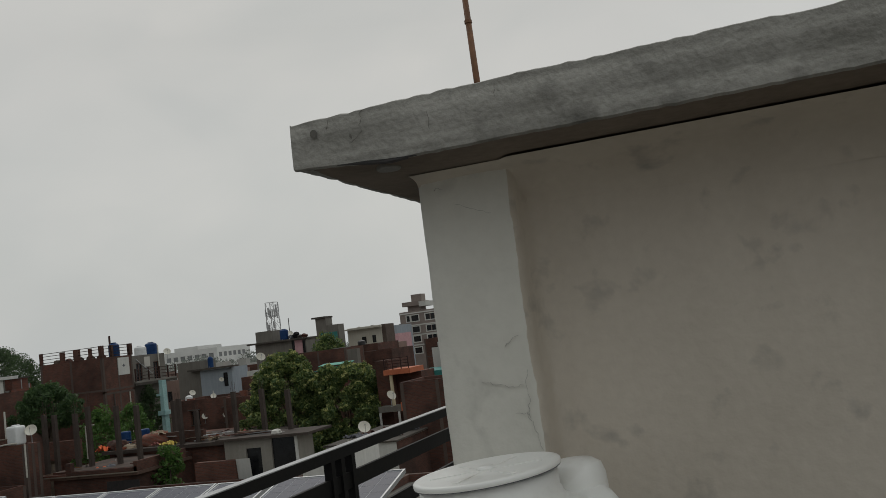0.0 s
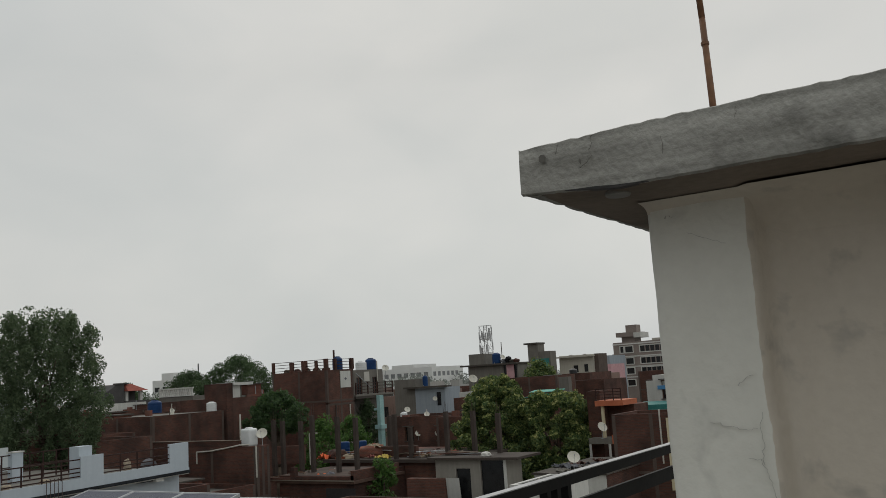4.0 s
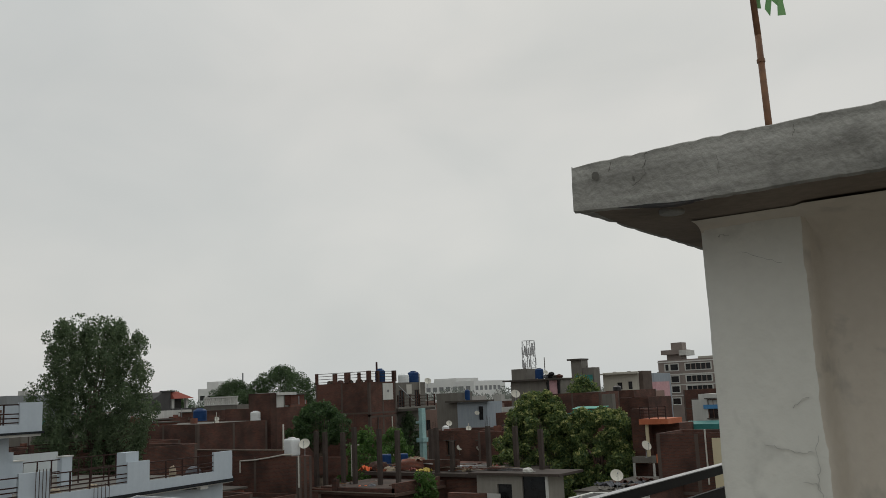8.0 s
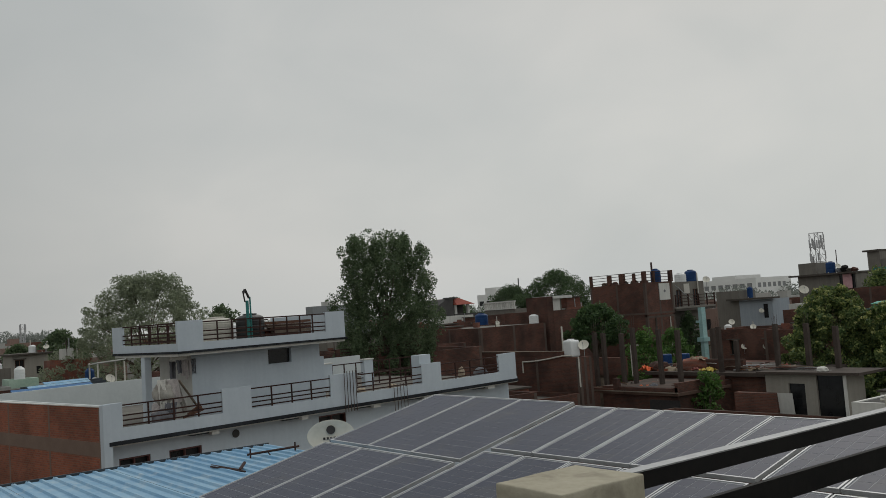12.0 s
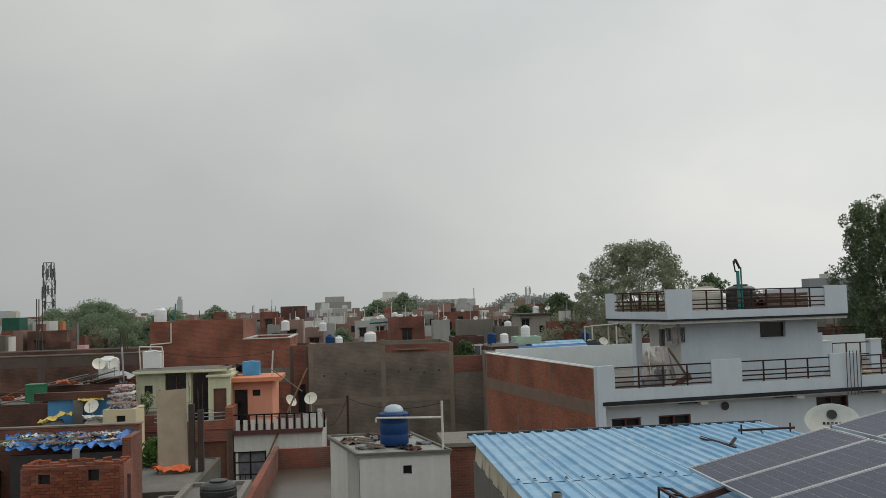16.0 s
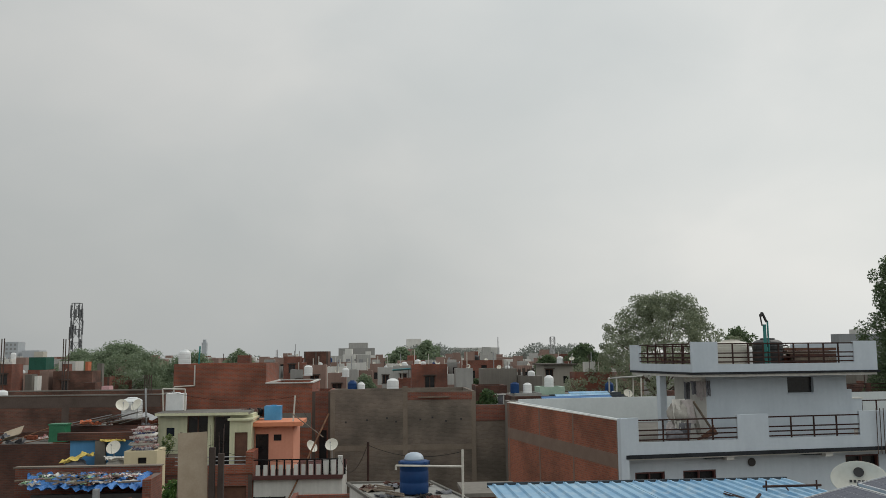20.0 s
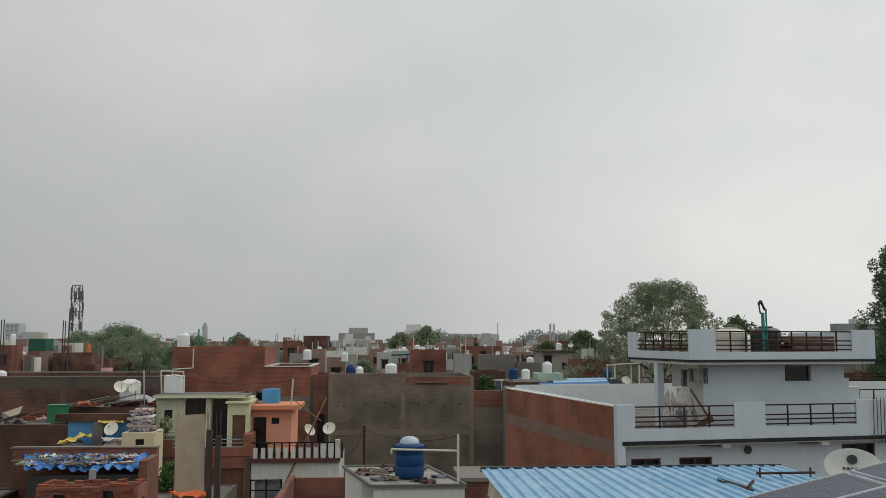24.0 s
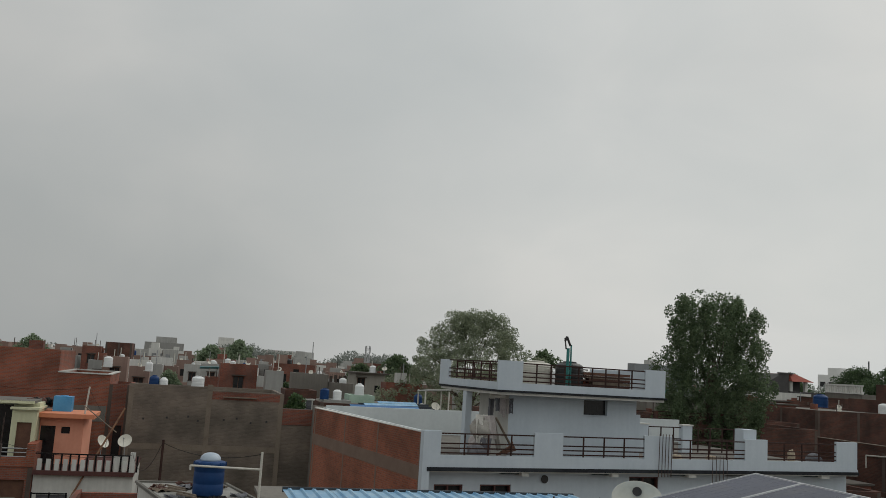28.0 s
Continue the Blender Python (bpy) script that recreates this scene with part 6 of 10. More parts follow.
for k in range(3):
    single("loose_brick", Geo().obox(pose(-41.8, -8.9 + 0.42 * k, 3.24, 0, 0, 20 * k), 0.23, 0.11, 0.08), BRICK, "loose brick holding down the tarpaulin", "brick", group="loose bricks")

# ---- blue hut, cream wall and stacked quilts
hut = flat_house("blue_hut", "bright blue painted hut with a brick top", -51, -15.71, -47.2, -12.65, 6.0, SKYBLUE_WALL, 0.05)
part("brick_top", Geo().box(-47.45, -16.3, 6.02, -47.0, -12.45, 6.40), BRICK_DARK, hut, "dark brick roof edge")
part("mid_post", Geo().box(-47.2, -14.4, 0, -46.95, -13.9, 6.0), CEMENT, hut)
dish(-46.6, -13.35, 4.90, -10, "white satellite dish before the blue hut")
flat_house("sack_platform", "low brick platform before the blue hut", -46.95, -15.7, -45.3, -12.5, 4.5, BRICK_DARK, 0.02)
single("brick_pedestal", Geo().box(-46.8, -13.55, 4.5, -46.4, -13.15, 4.9), BRICK, "small brick pedestal under the satellite dish", "pedestal")
flat_house("cream_wall", "cream painted low block with a small window", -47, -12.46, -45.2, -10.9, 5.63, CREAM_WALL, 0.1, east=((0.65, 5.02, 0.42, 0.30),))
for k, mt in enumerate((CLOTH_PRINT_BLUE, CLOTH_PRINT, CLOTH_PALE, CLOTH_PRINT, CLOTH_PRINT_BLUE, CLOTH_PRINT, CLOTH_WHITE, CLOTH_PRINT_BLUE, CLOTH_PRINT, CLOTH_PRINT)):
    pillow("quilt", "folded patterned quilt in a stack on the cream block", "quilt", (-46.0, -11.7 + 0.10 * math.sin(k * 2.3), 5.70 + 0.11 * k), 0.8, 1.15 - 0.03 * k + 0.08 * (k % 3), 0.15, mt, k + 11, 6 * (k % 4) - 9, "quilt stack")
rag("cloth", "yellow cloth thrown over the sacks before the blue hut", "cloth", (-46.3, -15.0, 5.12), 0.8, 1.5, CLOTH_YELLOW, 4, 0.35, 0, 14)
lump("sack", "full grey sack under the thrown cloths", "sack", (-46.3, -15.1, 4.82), 0.42, CLOTH_GREY, 61, (0.9, 1.3, 0.8))
lump("sack", "full pale sack under the thrown cloths", "sack", (-46.3, -13.1, 4.80), 0.42, CLOTH_PALE, 62, (0.9, 1.3, 0.8))
rag("cloth", "white cloth thrown over the sacks before the blue hut", "cloth", (-46.2, -13.0, 5.08), 0.7, 1.2, CLOTH_WHITE, 9, 0.3)
rag("cloth", "yellow cloth over the hut edge", "cloth", (-46.9, -13.5, 5.95), 0.4, 1.2, CLOTH_YELLOW, 12, 0.2)
gb = thing("water_tank", "green square plastic tank on a roof", "water tank", (-50, -17.2, 5.7))
part("body", Geo().box(-50.4, -17.65, 5.72, -49.6, -16.8, 6.6).ragged(0.02, 4), PVC_GREEN, gb)
part("lid", Geo().box(-50.45, -17.7, 6.61, -49.55, -16.75, 6.68), PVC_GREEN, gb)
flat_house("dark_low_house", "low dark brick house cluttered with scrap", -57, -24, -49.0, -15.75, 5.7, BRICK_DARK, 0.3)
flat_house("dark_low_house", "low dark brick house behind the blue hut", -57.5, -17.2, -51.05, -12.6, 6.45, BRICK_DARK, 0.25)
single("brick_plinth", Geo().box(-53.7, -15.0, 6.18, -51.95, -13.45, 6.70).ragged(0.012, 5), BRICK_DARK, "low brick plinth under the white tank", "plinth")
white_tank(-52.95, -14.24, 6.70, 0, "white plastic water tank between two satellite dishes").scale = (1.15, 1.15, 1.04)
dish(-52.2, -14.62, 6.70, 30)
dish(-52.2, -13.75, 6.70, -35)
for k in range(9):
    a = (-51.6 + pile.uniform(-0.6, 0.6), -17.2 + 0.35 * k, 6.45 + pile.uniform(0, 0.2))
    b = (-51.3 + pile.uniform(-0.5, 0.5), -15.6 + 0.3 * k + pile.uniform(0, 1), 6.5 + pile.uniform(0.1, 0.75))
    single("scrap_sheet", Geo().beam(a, b, 0.35, 0.03), (STEEL, TIMBER, CEMENT)[k % 3], "tilted scrap sheet on the roof", "scrap", group="roof scrap")
rag("cloth", "orange-brown cloth among the scrap", "cloth", (-50.9, -15.9, 6.5), 0.6, 1.1, ORANGE_TRIM, 21, 0.3)

# ---- hut with the blue tarpaulin roof, front brick block
def tarp_hut():
    h = thing("tarpaulin_hut", "brick hut roofed with a crumpled blue tarpaulin", "hut", (-34, -11, 0))
    part("back_wall", Geo().box(-35.4, -13.6, 0, -35.0, -8.3, 6.10), BRICK, h, "brick back wall")
    part("end_wall", Geo().box(-35.0, -8.48, 0, -33.25, -8.2, 5.85).ragged(0.02, 9), BRICK, h, "brick end wall")
    g = Geo()
    nx, ny = 30, 130
    vs = []
    for j in range(ny):
        for i in range(nx):
            x = -35.0 + 1.85 * i / (nx - 1)
            y0 = -13.15 + 0.7 * i / (nx - 1)
            y = y0 + (-8.5 - y0) * j / (ny - 1)
            vs.append((x, y, 5.86 - 0.16 * (x + 35.0) - 0.05 * max(0, x + 33.2) + 0.055 * math.sin(math.tau * (y + 0.35 * (x + 35)) / 0.40) + 0.09 * noise.noise(Vector((x * 1.5, y * 1.2, 0))) + 0.10 * abs(noise.noise(Vector((x * 4, y * 5, 3)))) + 0.05 * noise.noise(Vector((x * 9, y * 11, 8)))))
    g.add(vs, [(nx * j + i, nx * j + i + 1, nx * (j + 1) + i + 1, nx * (j + 1) + i) for j in range(ny - 1) for i in range(nx - 1)])
    part("tarpaulin", g, TARP_BLUE, h, "crumpled blue tarpaulin")
    part("coping", Geo().box(-35.45, -13.65, 6.10, -34.95, -8.25, 6.15).ragged(0.015, 12), SMEAR, h, "pale crumbling mortar capping")
    # the shaded interior is a flat ink-dark panel
    part("dark_front", Geo().box(-33.6, -12.4, 0, -33.4, -8.5, 5.35), INK, h, "dark panel standing in for the shade under the tarpaulin")
    return h


tarp_hut()
black_tank(-33.0, -13.95, 4.55, 0, "black plastic water tank beside the tarpaulin hut").scale = (1.1, 1.1, 0.9)
flat_house("yard_wall_house", "dark plastered yard room under the black tank", -35.5, -16.5, -32.0, -13.3, 4.6, BRICK_DARK, 0.06)
pipe_run([(-31.9, -13.5, 0.0), (-31.9, -13.5, 5.9)], 0.04)
bits = random.Random(17)
for k in range(84):
    y = -12.7 + 3.9 * bits.random()
    x = -34.75 + 1.3 * bits.random()
    z = 5.86 - 0.16 * (x + 35) + 0.10
    if k % 3 == 0:
        single("scrap_stick", Geo().beam((x, y, z), (x + bits.uniform(-0.5, 0.8), y + bits.uniform(-0.8, 0.8), z + 0.04), 0.05, 0.05), TIMBER, "stick weighing down the tarpaulin", "stick", group="tarpaulin weights")
    else:
        rag("rag", "faded rag lying on the tarpaulin", "rag", (x, y, z - 0.05), bits.uniform(0.15, 0.45), bits.uniform(0.25, 0.7), (RUST, CLOTH_GREY, CLOTH_PALE, CLOTH_PRINT, TARP_BLUE, CLOTH_GREEN, CLOTH_WHITE)[k % 7], k, 0.10, bits.uniform(0, 90), 0, "tarpaulin rags")
def brick_face(h, x, y0, y1, z0, z1, holes, material):
    """Bricks laid one by one in running bond on a face that looks along +x, each a little proud or turned."""
    rng = random.Random(9)
    shapes = [link_mesh("brick", Geo().box(-0.006, -lw / 2, -0.0345, 0.012, lw / 2, 0.0345).ragged(0.0035, 5 + i), material) for i, lw in enumerate((0.222, 0.218, 0.105))]
    row, z = 0, z0
    while z + 0.08 < z1:
        y = y0 + 0.02 + (0.12 if row % 2 else 0.0)
        while y + 0.12 < y1:
            w = 0.228 if y + 0.232 < y1 else 0.112
            c = (y + w / 2, z + 0.04)
            if not any(a - 0.1 < c[0] < b + 0.1 and p - 0.03 < c[1] < q + 0.03 for a, b, p, q in holes):
                ob = new("brick", shapes[2] if w < 0.2 else shapes[rng.randrange(2)])
                ob.parent = h
                ob.matrix_parent_inverse = Matrix.Translation(ORIGIN[h.name][0]).inverted()
                ob.matrix_basis = pose(x + 0.012 + rng.uniform(-0.005, 0.006), c[0], c[1], rng.uniform(-1.2, 1.2), 0, rng.uniform(-1.5, 1.5))
            y += w + 0.011
        row, z = row + 1, z + 0.083


BRICK_LOOSE = surface("fired_brick", (0.15, 0.046, 0.027), (0.25, 0.082, 0.047), 0.92, 5.0, 40, 0.5, spread=0.4, vary=0.28, gloss=0.2)
fb = flat_house("front_brick_block", "small red brick block with slot windows", -26.0, -8.99, -25.0, -6.33, 6.24, BRICK, 0.25, east=((0.44, 5.80, 0.31, 0.26), (1.73, 5.84, 0.28, 0.30)))
brick_face(fb, -25.0, -8.97, -6.35, 4.3, 6.24, ((-8.55, -8.24, 5.80, 6.06), (-7.26, -6.98, 5.84, 6.14)), BRICK_LOOSE)
top_course = random.Random(5)
top_brick = link_mesh("brick", Geo().box(-0.115, -0.055, 0, 0.115, 0.055, 0.074).ragged(0.005, 60), BRICK_LOOSE)
for k in range(38):
    if top_course.random() < 0.16:
        continue
    side_ = k // 11
    q = (k % 11) * 0.235
    at = ((-25.12, -8.87 + q), (-25.88, -8.87 + q), (-25.2 - q * 0.32, -8.88), (-25.2 - q * 0.32, -6.44))[side_]
    b = new("brick", top_brick)
    b.parent = fb
    b.matrix_parent_inverse = Matrix.Translation(ORIGIN[fb.name][0]).inverted()
    b.matrix_basis = pose(at[0], at[1], 6.24 + top_course.uniform(-0.02, 0.012), top_course.uniform(-5, 5), top_course.uniform(-5, 5), (90 if side_ < 2 else 0) + top_course.uniform(-12, 12))
single("grey_post", Geo().box(-31.9, -9.75, 0, -31.75, -9.55, 5.75), STEEL, "grey post before the tarpaulin hut", "post")
single("drain_pipe", Geo().rod((-24.94, -6.18, 0.0), (-24.94, -6.18, 6.0), 0.05, 8), RUST, "rusty pipe beside the brick block", "pipe")
black_tank(-25.6, -3.95, 4.62, 0, "black plastic water tank on a low roof").scale = (1.0, 1.0, 0.86)
flat_house("low_yard_house", "low plastered house under the black tank", -30, -5.6, -24.5, -3.55, 4.75, CEMENT, 0.12)
flat_house("yard_wall_house", "dark plastered yard building", -37.0, -8.0, -30.5, -3.7, 3.0, CEMENT, 0.1)

# ---- courtyard roof and white box with the blue tank
ct = flat_house("courtyard_house", "brick-walled roof yard with a wet grey floor", -38.2, -3.6, -25.5, 0.2, 4.46, BRICK, 0.85)
part("sill", Geo().box(-38.25, -3.62, 4.463, -25.5, -3.38, 4.53).ragged(0.02, 8), BRICK, ct, "brick capping")
WET = surface("wet_brown_screed", (0.055, 0.047, 0.038), (0.12, 0.10, 0.08), 0.3, 0.7, 6, 0.05, spread=0.4, gloss=0.3)
part("wet_floor", Geo().box(-38.0, -3.4, 3.611, -25.71, 0.0, 3.625), WET, ct, "wet brown floor with puddles")
bs = thing("plastic_basin", "black plastic basin on the roof yard", "basin", (-35.0, -0.7, 3.62))
part("bowl", Geo().lathe([(0.001, 0.02), (0.25, 0.02), (0.34, 0.24), (0.36, 0.24), (0.27, 0.0), (0.001, 0.0)], 24, (-35, -0.7, 3.62)), PVC_BLACK, bs, smooth=True)
wb = flat_house("white_stair_box", "weathered white stair box with a cluttered roof", -26.6, -0.05, -24.95, 2.45, 6.12, WHITE_WALL, 0.03, east=((1.2, 5.62, 0.24, 0.24),), south=((0.7, 3.6, 0.7, 2.1),), pane=DARK_PANE)
SLAB_PLAN = ((-24.90, -0.10), (-24.90, 2.48), (-28.7, 1.58), (-28.7, -1.02))
part("roof_slab", Geo().add([(x, y, z) for z in (6.13, 6.20) for x, y in SLAB_PLAN], [(3, 2, 1, 0), (4, 5, 6, 7), (0, 1, 5, 4), (1, 2, 6, 5), (2, 3, 7, 6), (3, 0, 4, 7)]), CONCRETE, wb, "thin concrete roof slab")
part("rear_wall", Geo().add([(x, y, z) for z in (0, 6.12) for x, y in ((-26.6, -0.4), (-26.6, 2.05), (-28.6, 1.55), (-28.6, -0.95))], [(3, 2, 1, 0), (4, 5, 6, 7), (0, 1, 5, 4), (1, 2, 6, 5), (2, 3, 7, 6), (3, 0, 4, 7)]), WHITE_WALL, wb)
for (ax, ay), (bx_, by_) in zip(SLAB_PLAN, SLAB_PLAN[1:] + SLAB_PLAN[:1]):
    part("upstand", Geo().beam((ax, ay, 6.222), (bx_, by_, 6.222), 0.08, 0.06).ragged(0.012, 6), ROOF_DECK, wb, "low weathered upstand")
part("door_stripe", Geo().box(-25.7, -0.062, 3.6, -25.4, -0.05, 6.0), WOOD_DOOR, wb)
bt = thing("water_tank", "dark blue straight-sided plastic water tank on the white stair box", "water tank", (-26.3, 0.98, 6.25))
part("body", Geo().lathe([(0.001, 0), (0.40, 0), (0.415, 0.03), (0.415, 0.28), (0.405, 0.30), (0.405, 0.33), (0.415, 0.35), (0.415, 0.60), (0.405, 0.62), (0.405, 0.65), (0.415, 0.67), (0.42, 0.82), (0.432, 0.84), (0.432, 0.88), (0.40, 0.91), (0.30, 0.93), (0.001, 0.935)], 40, (-26.3, 0.98, 6.25)), PVC_BLUE, bt, smooth=True)
for a in range(8):
    part("rim_lug", Geo().obox(pose(-26.3 + 0.425 * math.cos(a * math.tau / 8), 0.98 + 0.425 * math.sin(a * math.tau / 8), 7.10, 0, 0, a * 45), 0.05, 0.09, 0.10), PVC_BLUE, bt, "moulded rim lug")
part("dome_lid", Geo().lathe([(0.29, 0), (0.285, 0.05), (0.255, 0.12), (0.20, 0.175), (0.11, 0.21), (0.001, 0.222)], 28, (-26.3, 0.98, 7.175)), PALE_LID, bt, "pale blue-grey dome lid", smooth=True)
pipe_run([(-25.3, 2.3, 6.2), (-25.3, 2.3, 7.55)], 0.034)
pipe_run([(-25.6, 2.3, 7.05), (-25.9, 0.45, 7.07), (-25.9, 0.45, 6.95)], 0.03)
for k in range(14):
    x = bits.uniform(-28.4, -25.2)
    y = bits.uniform(0.1, 2.2) + 0.24 * (x + 24.9)
    rag("roof_scrap", "dark scrap lying on the white stair box roof", "scrap", (x, y, 6.20), bits.uniform(0.3, 0.8), bits.uniform(0.2, 0.5), (RUST, CLOTH_GREY, TIMBER, BLACK_PAINT)[k % 4], k + 40, 0.10, 20 * k, 0, "roof scrap")
for k in range(5):
    x = -27.6 + 0.4 * k
    y = bits.uniform(0.2, 0.6) + 0.24 * (x + 24.9)
    single("scrap_stick", Geo().beam((x, y, 6.3), (x + 0.9, y + 0.5, 6.34), 0.04, 0.04), TIMBER, "stick lying on the white stair box roof", "stick", group="roof sticks")
single("dark_pole", Geo().rod((-30.5, -0.4, 3.6), (-30.5, -0.4, 7.3), 0.045, 6), RAIL_BROWN, "dark pole behind the white stair box", "pole")
flat_house("dark_brick_box", "dark brick box beside the white stair box", -29.4, 2.6, -27.2, 4.2, 5.95, BRICK, 0.05)
single("box_cap", Geo().box(-29.5, 2.5, 5.953, -27.1, 4.3, 6.07), CEMENT, "rough cement cap on the dark brick box", "slab")
flat_house("court_house_b", "low brick house beyond the sheet roof", -30.5, 4.4, -20.5, 8.4, 4.3, BRICK, 0.4)
lnh = flat_house("lane_house", "low plastered house along the lane", -24.6, -16, -14.0, 1.5, 3.4, CEMENT, 0.4)
part("roof_coating", Geo().box(-24.39, -15.79, 3.004, -14.21, 1.29, 3.02), BITUMEN, lnh, "dark bitumen roof coating")

# ---- beyond the blue house: blue sheet roof, tanks, canopy
sr = thing("sheet_roof", "low blue sheet roof with dark gaps", "roof", (-54, 13, 7))
for k in range(4):
    part("sheet", Geo().obox(pose(-52.7 - 0.75 * k, 11.3 + 0.55 * k, 7.42 + 0.10 * k, 1.2 - 0.8 * (k % 2), 14, 3), 0.62, 5.2 - 0.9 * k, 0.04), TARP_DARK if k == 1 else SHEET_BLUE, sr)
    part("beam", Geo().beam((-52.4 - 0.75 * k, 8.9 + 0.5 * k, 7.30 + 0.10 * k), (-52.5 - 0.75 * k, 14.9, 7.40 + 0.10 * k), 0.10, 0.14), DARK_TRIM, sr, "dark supporting beam")
part("dark_band", Geo().box(-55.3, 8.95, 7.1, -52.6, 15.4, 7.26), DARK_TRIM, sr)
flat_house("shed_house", "low house under the blue sheets", -59.5, 8.3, -51, 19.4, 7.12, CEMENT, 0.05)
blue_tank(-57.6, 14.93, 7.08, 0, "tall dark blue water tank beside the pale canopy").scale = (0.6, 0.6, 1.07)
small_white_tank(-56.2, 14.85, 7.08, 0, "squat white tank beside the tall blue one").scale = (0.62, 0.62, 0.8)
flat_house("grey_house", "plain brown house under a white tank", -68, 8.95, -60.5, 15, 7.3, BRICK_DARK, 0.05)
white_tank(-64.1, 12.2, 7.43, 0, "white water tank on the mint green roof").scale = (0.68, 0.68, 1.02)
flat_house("grey_house", "low dull brown house with starter columns and a tank", -84, 12.9, -80, 14.6, 8.15, CEMENT, 0.4)
small_white_tank(-81.5, 13.9, 7.75, 0, "white water tank between the starter columns")
for k in range(4):
    column(-83.2 + 0.1 * k, 13.05 + 0.42 * k, 7.75, 1.15 + 0.1 * (k % 2))
cn = thing("roof_canopy", "pale sheet canopy on thin posts", "canopy", (-55.8, 15.5, 7.07))
part("sheet", Geo().obox(pose(-55.8, 15.5, 8.64, 3, -4, 0), 2.0, 1.7, 0.06), WHITE_WALL, cn)
for a, b in ((-54.9, 14.7), (-54.9, 16.25), (-56.7, 14.7), (-56.7, 16.25)):
    part("post", Geo().rod((a, b, 7.07), (a, b, 8.62), 0.05, 6), PIPE_CREAM, cn)
dish(-55.0, 15.4, 7.07, 10).scale = (0.8, 0.8, 0.75)
flat_house("rear_brick_house", "brown brick house behind the far terrace of the blue house", -60, 19.5, -50, 40, 7.6, BRICK_DARK, 0.5)
parapet_rail(-50.1, 22, -50.1, 36, 7.6, 0.7)
sg = thing("steel_gate", "black welded steel stair gate beside the white house", "gate", (-38.5, -4.6, 3.0))
for y in (-5.25, -4.6, -3.98):
    part("upright", Geo().box(-38.53, y - 0.03, 0.0, -38.47, y + 0.03, 4.36), BLACK_PAINT, sg)
for z in (2.4, 2.9, 3.4, 3.9, 4.32):
    part("bar", Geo().box(-38.52, -5.22, z - 0.025, -38.48, -4.0, z + 0.025), BLACK_PAINT, sg)
for k in range(5):
    part("spindle", Geo().box(-38.515, -5.05 + 0.22 * k, 2.4, -38.485, -5.02 + 0.22 * k, 3.4), BLACK_PAINT, sg)


BRICK_MESH = []


def brick_pile(x, y, z, courses, seed, where):
    """A rough stack of single bricks, course by course, the top one gappy."""
    if not BRICK_MESH:
        BRICK_MESH.extend(link_mesh("brick", Geo().box(-0.115, -0.055, 0, 0.115, 0.055, 0.074).ragged(0.005, 60 + q), BRICK_RED_LOOSE) for q in range(3))
    r = random.Random(seed)
    pile_ = thing("brick_stack", "rough stack of red bricks on " + where, "brick stack", (x, y, z), group="brick stacks", rz=r.uniform(0, 90))
    for c in range(courses):
        for i in range(3):
            for j in range(3):
                if c == courses - 1 and r.random() < 0.45:
                    continue
                b = new("brick", BRICK_MESH[r.randrange(3)])
                b.parent = pile_
                b.matrix_basis = pose(0.245 * (i - 1) + r.uniform(-0.02, 0.02), 0.125 * (j - 1) + r.uniform(-0.01, 0.01), 0.076 * c, 0, 0, r.uniform(-5, 5) + 90 * (c % 2) * (r.random() < 0.2))
    return pile_


def cable(a, b, sag, r=0.009):
    """A slack cable between two fixed points."""
    a, b = Vector(a), Vector(b)
    side = (b - a).cross(Vector((0, 0, 1))).normalized()
    g, vs = Geo(), []
    for k in range(13):
        q = k / 12
        p = a.lerp(b, q) - Vector((0, 0, sag * 4 * q * (1 - q)))
        vs += [p + side * (r * math.cos(math.tau * i / 5)) + Vector((0, 0, r * math.sin(math.tau * i / 5))) for i in range(5)]
    g.add(vs, [(5 * k + i, 5 * k + (i + 1) % 5, 5 * k + 5 + (i + 1) % 5, 5 * k + 5 + i) for k in range(12) for i in range(5)] + [(4, 3, 2, 1, 0), (60, 61, 62, 63, 64)])
    return single("power_cable", g, BLACK_PAINT, "thin black slack cable between the houses", "cable", group="slack cables")


cable((-52.5, -4.92, 7.80), (-51.4, -3.2, 5.6), 0.15)
cable((-53.4, -12.65, 8.3), (-52.5, -4.92, 7.85), 0.45)
cable((-41.9, -7.22, 5.9), (-49.95, -2.2, 4.6), 0.35)
cable((-30.5, -0.4, 7.25), (-49.95, -2.2, 4.7), 0.9)
cable((-25.3, 2.3, 7.5), (-30.5, -0.4, 7.2), 0.25)
cable((-41.9, -7.62, 6.2), (-47.2, -12.7, 6.0), 0.4)
